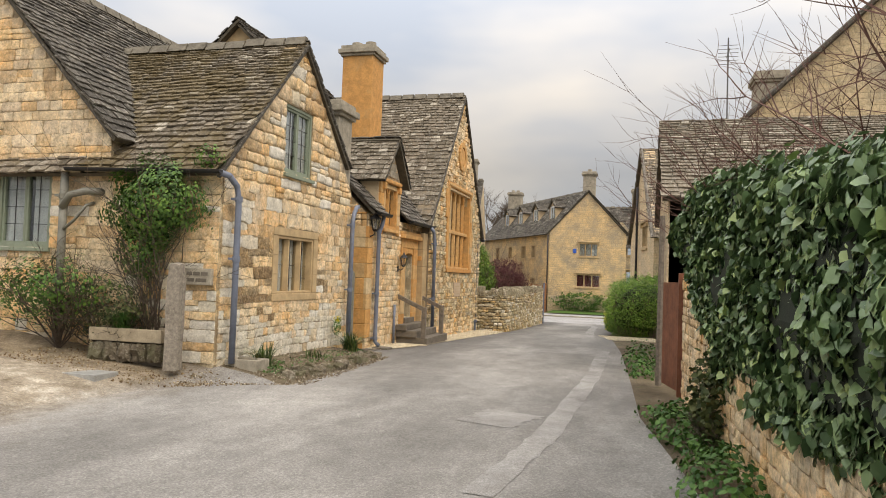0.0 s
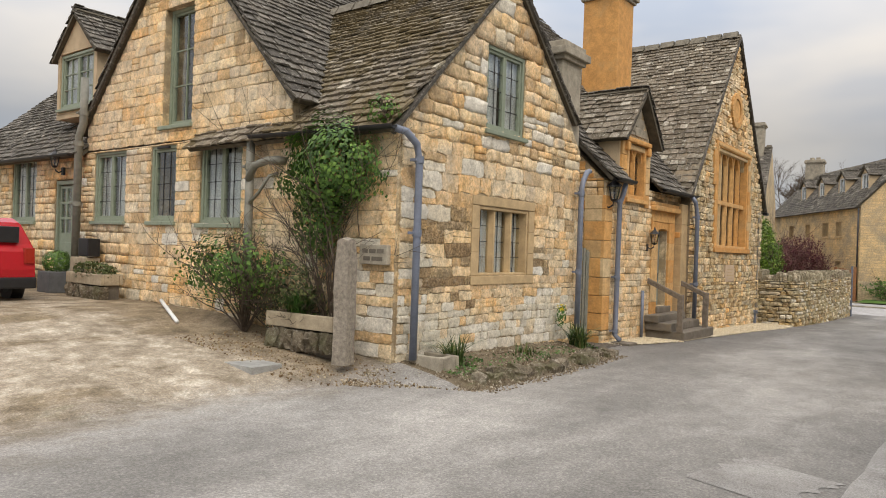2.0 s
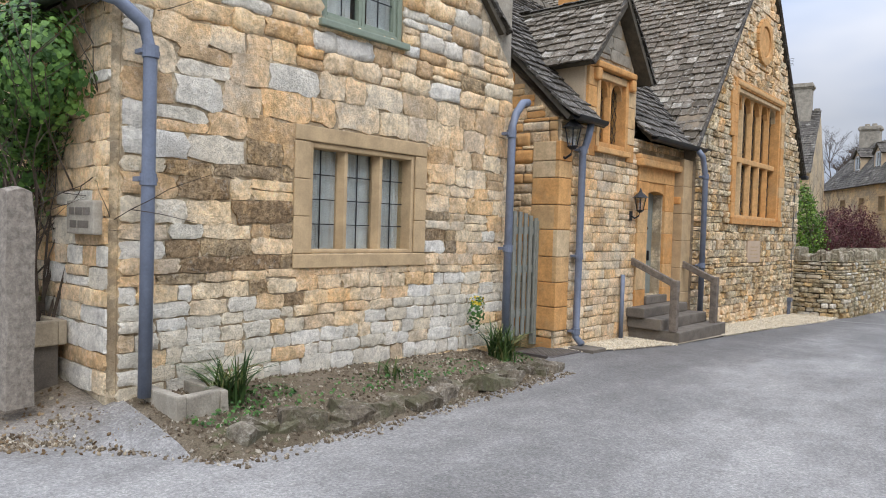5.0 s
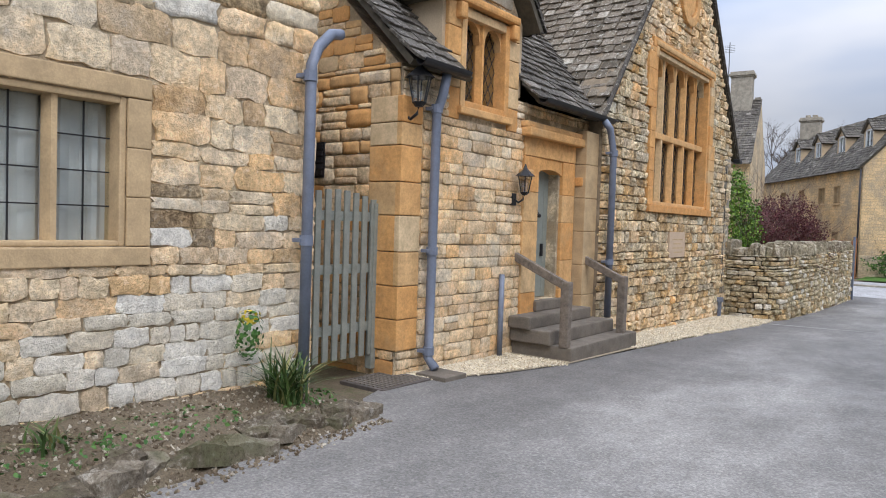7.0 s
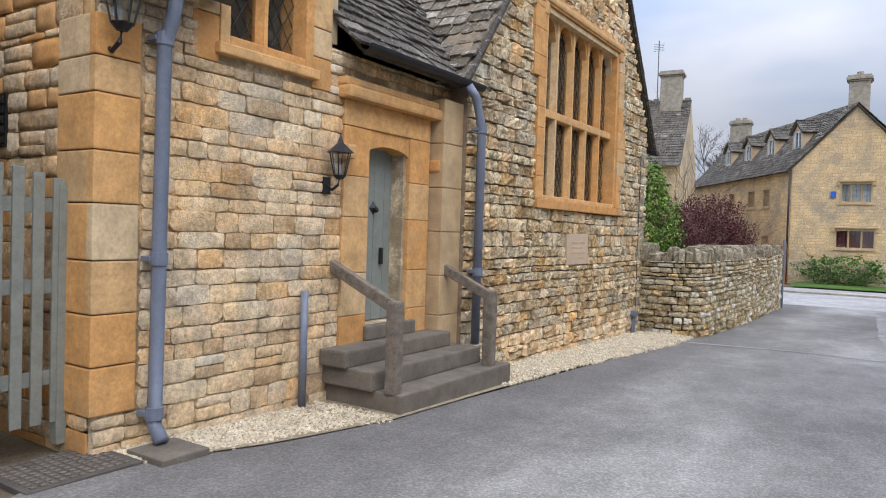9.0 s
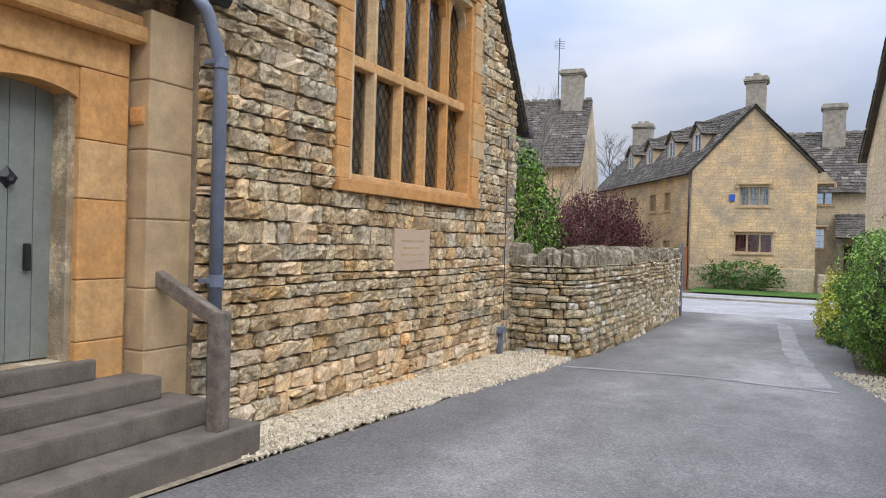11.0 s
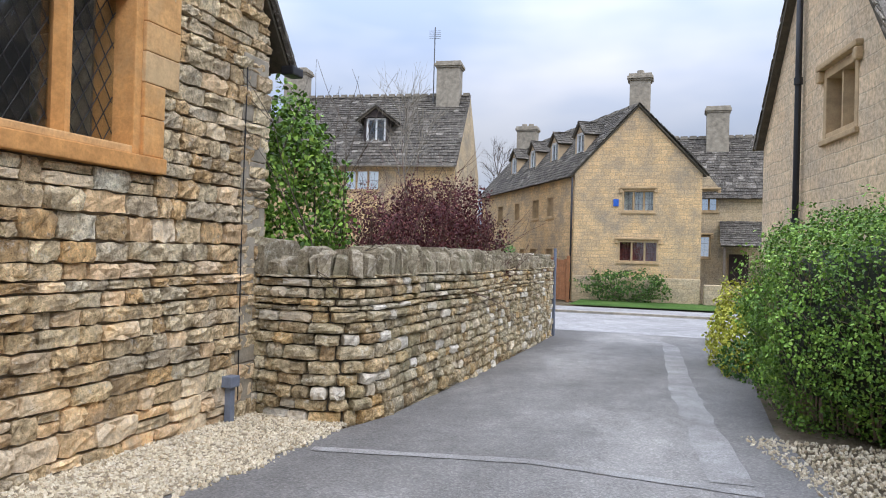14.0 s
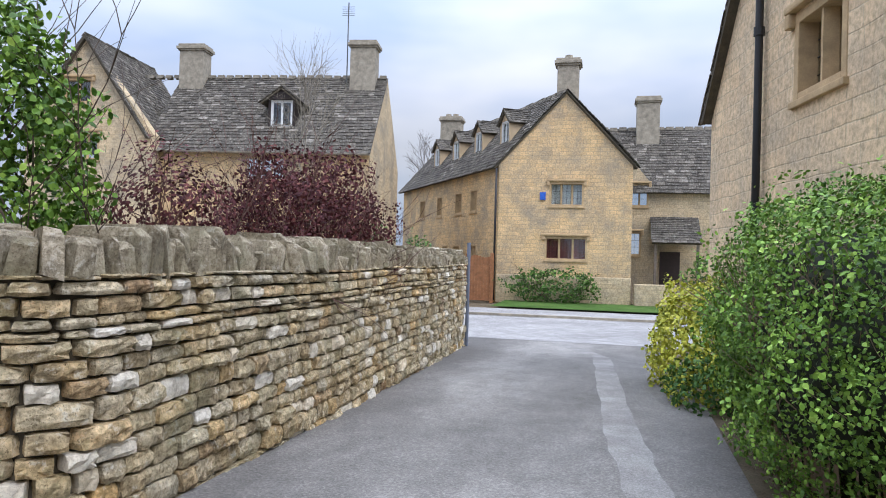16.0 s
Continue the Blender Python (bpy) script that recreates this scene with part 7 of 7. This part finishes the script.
trough(-8.2, 9.05, 0.36, 1.25, 0.45, 0.2, 4, "long stone trough planted with grass on rough stones", TROUGH, WEED, 1, True, True)
trough(-14.15, 9.0, 0.62, 1.35, 0.42, 0.2, 0, "white-topped stone trough planted with grey-green heather", TROUGH, OLIVE, 2)
for x in (-15.0, -16.9):
    pt = thing("lead_planter", pose(x, 9.2, 0.62), "square grey planter with a clipped box ball", "planter")
    bm = bmesh.new()
    box(bm, -0.28, 0.28, -0.25, 0.25, 0, 0.42, 0.02)
    part("pot", bm, LEAD, pt)
    P, N = shell(1400, (0, 0, 0.6), (0.27, 0.27, 0.25), 31, 2.0, 0.85, 0.08)
    leaves("leaf", pt, P, N, 0.04, SHRUB, 31)
mb = thing("letter_box", pose(-14.4, 9.4, 0.6), "black letter box on a stone pillar", "letter box")
bm = bmesh.new()
box(bm, -0.15, 0.45, -0.15, 0.15, 0, 0.75, 0.02)
part("pillar", bm, TROUGH, mb)
bm = bmesh.new()
box(bm, 0.1, 0.5, -0.12, 0.12, 0.77, 1.12, 0.02)
part("box", bm, BLACK, mb)
lantern(pose(-15.6, 9.5, 3.3, 0, 0, -90), "small grey lamp above the yard door")


def climber(name, c, rad, n, size, mat, seed, label, root, zmin=0.3, wood=BARK, nb=10, density=0.55, cat="shrub"):
    t = thing(name, pose(0, 0, 0), label, cat)
    r = random.Random(seed)
    segs = []
    for _ in range(nb):
        aim = Vector(c) + Vector((r.uniform(-1, 1) * rad[0], r.uniform(-1, 1) * rad[1], r.uniform(-0.8, 1) * rad[2])) - Vector(root)
        branch(segs, r, root, aim, aim.length * 0.66, 0.018, 2, 0.35, 2)
    sticks("twig", t, segs, wood)
    P, N = shell(n, c, rad, seed, 2.0, density, 0.45, 2.4, zmin)
    leaves("leaf", t, P, N, size, mat, seed, spread=1.0)
    return t


climber("climbing_rose", (-7.35, 9.35, 2.75), (0.85, 0.32, 0.72), 5200, 0.055, SHRUB, 41, "leafy green climber under the cottage eave", (-7.3, 9.5, 0.4))
climber("climbing_rose", (-7.6, 9.4, 2.05), (0.45, 0.2, 0.6), 1100, 0.055, SHRUB, 42, "trailing stems of the wall climber", (-7.4, 9.5, 0.4))
climber("garden_shrub", (-9.2, 9.15, 1.35), (1.25, 0.4, 0.6), 2300, 0.055, SHRUB, 43, "straggly green shrub against the yard wall", (-9.0, 9.3, 0.4), nb=20, density=0.15)
climber("garden_shrub", (-8.2, 9.3, 1.1), (0.9, 0.25, 0.55), 1300, 0.05, OLIVE, 44, "bare twiggy rose beside the trough", (-8.2, 9.4, 0.4), nb=16)
climber("eave_fern", (-6.5, 9.45, 3.5), (0.28, 0.2, 0.22), 260, 0.05, SHRUB, 45, "small green plant growing at the eave corner", (-6.45, 9.5, 3.35), nb=4, zmin=3.2)

# red car standing in the yard
car = thing("red_car", pose(-13.15, 7.2, 0.58, 0, 0, 0), "bright red small hatchback parked in the yard", "car")
RED = plain_mat("red_car_paint", (0.42, 0.012, 0.02), 0.25, var=0.05, bump=0, spec=0.6)
prof = [(0.0, 0.28), (0.02, 0.55), (-0.02, 0.85), (-0.12, 0.98), (-0.32, 1.34), (-0.6, 1.42), (-1.9, 1.42), (-2.5, 1.0), (-3.5, 0.86), (-3.75, 0.6), (-3.72, 0.28)]
bm = bmesh.new()
sides = []
for y, s in ((-0.84, 0.0), (-0.8, 0.03), (0.8, 0.03), (0.84, 0.0)):
    sides.append([bm.verts.new((x, y * (0.86 if z > 1.1 else 1), z + s)) for x, z in prof])
for a, b_ in zip(sides, sides[1:]):
    for k in range(len(prof)):
        q = (k + 1) % len(prof)
        bm.faces.new((a[k], a[q], b_[q], b_[k]))
bm.faces.new(sides[0])
bm.faces.new(sides[-1][::-1])
part("body", bm, RED, car, "", None, False)
bm = bmesh.new()
box(bm, -0.26, -0.1, -0.6, 0.6, 1.03, 1.3, 0.01, Matrix.Translation((0.05, 0, 0)))
part("rear_window", bm, BLACK, car)
bm = bmesh.new()
box(bm, -0.3, 0.06, -0.86, 0.86, 0.26, 0.45, 0.03)
part("bumper", bm, BLACK, car)
for y in (-0.74, 0.74):
    bm = bmesh.new()
    box(bm, -0.1, 0.045, y - 0.08, y + 0.08, 0.68, 0.95, 0.02)
    part("tail_light", bm, plain_mat("tail_lens", (0.35, 0.03, 0.02), 0.15, var=0.1, bump=0), car)
for x in (-0.75, -3.0):
    for y in (-0.78, 0.78):
        bm = bmesh.new()
        bmesh.ops.create_cone(bm, cap_ends=True, segments=24, radius1=0.3, radius2=0.3, depth=0.2, matrix=pose(x, y, 0.3, 90, 0, 0))
        wheel = part("wheel", bm, BLACK, car)
        bm = bmesh.new()
        bmesh.ops.create_cone(bm, cap_ends=True, segments=16, radius1=0.19, radius2=0.15, depth=0.22, matrix=pose(x, y, 0.3, 90, 0, 0))
        part("rim", bm, LEAD, wheel)

# ---------------------------------------------------------------- near side: ivy wall, gate
ivy_wall = thing("garden_wall", pose(0, 0, 0), "golden rubble garden wall under thick ivy", "wall")
wx = lambda y: float(np.interp(y, [-4, 2, 6.6, 8.3, 11.76], [1.62, 1.35, 1.11, 0.98, 0.69]))
rz = math.degrees(math.atan2(-13.76, 0.8))
mw = pose(0.69, 11.76, 0, 0, 0, rz)
w_i = slab("wall", 13.8, 1.9, [], [], 0.4, MORTAR, ivy_wall, mw, -0.1)
lay(w_i, 13.8, 1.9, [], [], (0.09, 0.17), (0.16, 0.4), 0.035, STONE, 260, 91, v0=0.0, gap=0.014, pick=lambda u, v: u < 9)
ivy = thing("ivy", pose(0, 0, 0), "dense dark green ivy hanging over the garden wall", "ivy")
g = np.random.default_rng(8)
P, N = [], []
zb = lambda y: float(np.interp(y, [-4, 2, 3.5, 6, 8.0, 9.2, 10.0, 10.6], [1.0, 0.95, 0.9, 0.78, 0.8, 1.25, 1.8, 2.4]))
zt = lambda y: float(np.interp(y, [-4, 2, 5, 8, 9.6, 10.6], [2.5, 2.5, 2.7, 3.1, 3.2, 2.7]))
for k in range(34000):
    y = g.uniform(-1.5, 10.6)
    a, b_ = zb(y), zt(y)
    t = g.uniform(0, 1)
    z = a + (b_ - a) * t + g.normal(0, 0.05)
    bul = 0.2 * math.sin(math.pi * min(1, 0.12 + 0.62 * t)) + 0.14 * noise.noise(Vector((y * 0.9, z * 1.4, 3))) + 0.09 * noise.noise(Vector((y * 2.6, z * 2.6, 1)))
    top = max(0.0, t - 0.82) / 0.18
    x = wx(y) - 0.1 - bul + top * top * 0.7 * g.uniform(0.3, 1) + g.uniform(0, 0.12)
    P.append((x, y, z))
    N.append((-1, 0.15, 0.25 + top))
leaves("leaf", ivy, P, N, 0.088, IVY, 9, IVYLEAF, 0.9, 0.5)
# near-black core added behind the leaves: the ivy's deep shade as plain colour
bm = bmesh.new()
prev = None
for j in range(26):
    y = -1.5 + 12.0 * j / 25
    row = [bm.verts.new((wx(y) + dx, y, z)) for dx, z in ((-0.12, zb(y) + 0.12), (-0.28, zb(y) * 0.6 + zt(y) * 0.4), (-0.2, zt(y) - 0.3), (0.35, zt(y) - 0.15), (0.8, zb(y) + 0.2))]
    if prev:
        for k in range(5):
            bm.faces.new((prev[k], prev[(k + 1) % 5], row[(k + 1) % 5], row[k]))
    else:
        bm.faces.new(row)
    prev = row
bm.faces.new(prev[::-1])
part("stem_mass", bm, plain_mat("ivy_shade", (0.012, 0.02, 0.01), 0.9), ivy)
tree = thing("bare_shrub", pose(0, 0, 0), "bare reddish twiggy shrub above the ivy", "shrub")
r = random.Random(12)
segs = []
for k in range(44):
    y = r.uniform(4.0, 13.5)
    p = (wx(y) + r.uniform(0.1, 1.3), y, r.uniform(2.2, 2.9))
    branch(segs, r, p, (r.uniform(-0.9, 0.2), r.uniform(-0.5, 0.5), r.uniform(0.2, 0.9)), r.uniform(0.7, 1.35), 0.012, 2, 0.3, 2, 0.0)
sticks("twig", tree, segs, TWIG)
for k, (x, y, sx, sy, h, n) in enumerate(((0.5, 8.9, 0.42, 1.2, 0.3, 1300), (0.72, 6.6, 0.38, 1.1, 0.32, 1300), (1.0, 4.6, 0.3, 0.9, 0.26, 700), (0.1, 14.6, 0.3, 0.8, 0.35, 500), (0.1, 17.2, 0.45, 1.2, 0.5, 900))):
    w = thing("weed_patch", pose(x, y, gz(y)), "leafy green weeds along the wall foot", "weeds")
    P, N = shell(n, (0, 0, 0), (sx, sy, h), 60 + k, 2, 0.5, 0.5, zmin=0)
    leaves("leaf", w, P, N + np.array((0, 0, 0.7)), 0.07, WEED, 60 + k)
climber("rosemary", (0.78, 8.2, 0.55), (0.2, 0.45, 0.5), 900, 0.07, OLIVE, 66, "upright grey-green bush at the wall foot", (0.8, 8.2, 0.05), zmin=0.05)
bg = thing("boarded_gate", pose(0, 0, 0), "red-brown close-boarded timber gate in the wall", "gate")
for k in range(9):
    bm = bmesh.new()
    a = k / 9
    box(bm, 0, 0.125, -0.015, 0.015, 0.08, 1.82, 0.004)
    part("board", bm, REDWOOD, bg, "", pose(0.42 + 0.24 * a, 12.9 - 1.1 * a, 0, 0, 0, -77.7))
bm = bmesh.new()
box(bm, -0.06, 0.06, -0.06, 0.06, 0, 1.95, 0.01)
part("post", bm, REDWOOD, bg, "", pose(0.66, 11.76, 0.02))
bm = bmesh.new()
tube(bm, [(0.36, 13.05, 0), (0.37, 13.05, 3.0)], 0.055, 8, True, 0.045)
tagged(part("timber_pole", bm, OAK, None), "grey weathered timber pole beside the gate", "pole")

# ---------------------------------------------------------------- hedges and garden shrubs
hedge = thing("hedge", pose(0, 0, 0), "clipped rounded green hedge beside the lane", "hedge")
P, N = shell(70000, (0.4, 29.9, 0.72), (1.68, 2.2, 1.28), 71, 2.7, 0.8, 0.18, 3.2, -0.38)
leaves("leaf", hedge, P, N, 0.036, PRIVET, 71, spread=0.8)
P, N = shell(16000, (0.4, 29.9, 0.78), (1.72, 2.25, 1.3), 171, 2.7, 0.95, 0.24, 4.0, 0.1)
tips = np.array([noise.noise(Vector(p) * 2.3) for p in P]) > 0.0
leaves("young_leaf", hedge, P[tips], N[tips] + np.array((0, 0, 0.5)), 0.042, YOUNG, 171, spread=0.7)
r = random.Random(14)
segs = []
for k in range(240):
    a = r.uniform(0, 6.283)
    p = Vector((0.4 + 1.2 * math.cos(a), 29.9 + 1.7 * math.sin(a), -0.3))
    branch(segs, r, p, (0.1 * math.cos(a), 0.1 * math.sin(a), 1), 1.1, 0.012, 1, 0.3, 2)
sticks("twig", hedge, segs, plain_mat("dry_twig", (0.22, 0.16, 0.11), 0.9))
# dark filler under the hedge leaves, coloured like the shade inside
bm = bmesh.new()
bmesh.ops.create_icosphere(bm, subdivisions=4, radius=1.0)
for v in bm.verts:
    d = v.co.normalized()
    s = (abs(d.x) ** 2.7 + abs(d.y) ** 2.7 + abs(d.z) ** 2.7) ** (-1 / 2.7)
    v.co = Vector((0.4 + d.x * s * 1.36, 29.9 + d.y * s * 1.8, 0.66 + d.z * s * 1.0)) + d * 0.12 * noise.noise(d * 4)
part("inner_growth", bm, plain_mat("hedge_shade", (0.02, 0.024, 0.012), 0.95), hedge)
gold = thing("golden_shrub", pose(0, 0, 0), "yellow-green leafy shrub at the hedge end", "shrub")
P, N = shell(11000, (-0.7, 34.4, 0.1), (0.8, 1.7, 0.95), 73, 2.2, 0.75, 0.3, 2.4, -0.6)
leaves("leaf", gold, P, N, 0.06, GOLDEN, 73)
P, N = shell(1500, (-0.95, 33.0, -0.25), (0.5, 0.8, 0.45), 74, 2.0, 0.6, 0.3, 2.4, -0.6)
leaves("leaf", gold, P, N, 0.06, WEED, 74)
pebbles("gravel", lambda y: (-1.5 + (28.2 - y) * 0.2, 0.6), 25.5, 28.2, 2600, 0.022, GRAVEL, 9, "pale stones in the dirt below the hedge")
bush = climber("laurel_shrub", (-6.32, 27.85, 1.75), (0.62, 0.62, 1.3), 9500, 0.06, PRIVET, 75, "tall glossy green shrub behind the dry-stone wall", (-6.1, 28.2, -0.3), zmin=0.6)
climber("barberry_shrub", (-6.0, 29.5, 1.4), (0.6, 0.8, 0.85), 4200, 0.04, PURPLE, 76, "sparse red-leaved shrub behind the wall", (-6.0, 29.4, -0.3), wood=TWIG, nb=18)
climber("barberry_shrub", (-6.2, 32.7, 1.45), (1.15, 1.3, 1.15), 24000, 0.048, PURPLE, 77, "dense purple barberry behind the garden wall", (-6.2, 32.7, -0.4), wood=TWIG, nb=60, density=0.45)
climber("garden_shrub", (-9.6, 46.0, 1.0), (0.9, 0.9, 1.2), 1200, 0.11, SHRUB, 78, "dark clipped evergreen by the fence", (-9.6, 46, -0.6), density=0.8)
climber("garden_shrub", (-8.4, 47.0, 0.8), (0.6, 0.6, 1.2), 900, 0.10, SHRUB, 79, "dark upright evergreen by the fence", (-8.4, 47, -0.6), density=0.8)
climber("low_hedge", (-4.3, 54.3, 0.15), (1.9, 0.45, 0.75), 2200, 0.12, SHRUB, 80, "low green shrubs under the far house window", (-4.3, 54.3, -0.5), zmin=-0.5, density=0.8)
climber("garden_shrub", (2.3, 55.5, 0.5), (1.2, 0.8, 1.2), 1200, 0.12, SHRUB, 81, "green shrub beside the far porch", (2.3, 55.5, -0.5), zmin=-0.5, density=0.7)


def bare_tree(x, y, z, h, seed, label, rad=0.16, depth=4, mat=BARK):
    t = thing("bare_tree", pose(x, y, z), label, "tree")
    r = random.Random(seed)
    segs = []
    branch(segs, r, (0, 0, h * 0.3), (0.05, 0, 1), h * 0.4, rad * 0.7, depth, 0.3, 3, 0.25)
    sticks("crown", t, segs, mat)
    bm = bmesh.new()
    tube(bm, [(0, 0, -0.1), (0.05, 0, h * 0.15), (0, 0, h * 0.31)], rad, 8, True, rad * 0.7)
    part("trunk", bm, mat, t)


bare_tree(-11.2, 44.5, -0.7, 8.2, 91, "slender bare tree rising above the garden", 0.06, 3, plain_mat("pale_bark", (0.25, 0.22, 0.17), 0.9))
for k, (x, y, h) in enumerate(((-15.5, 85, 11.5), (-19, 92, 12.5))):
    bare_tree(x, y, -0.7, h, 95 + k, "large bare winter tree behind the roofs", 0.25, 4)
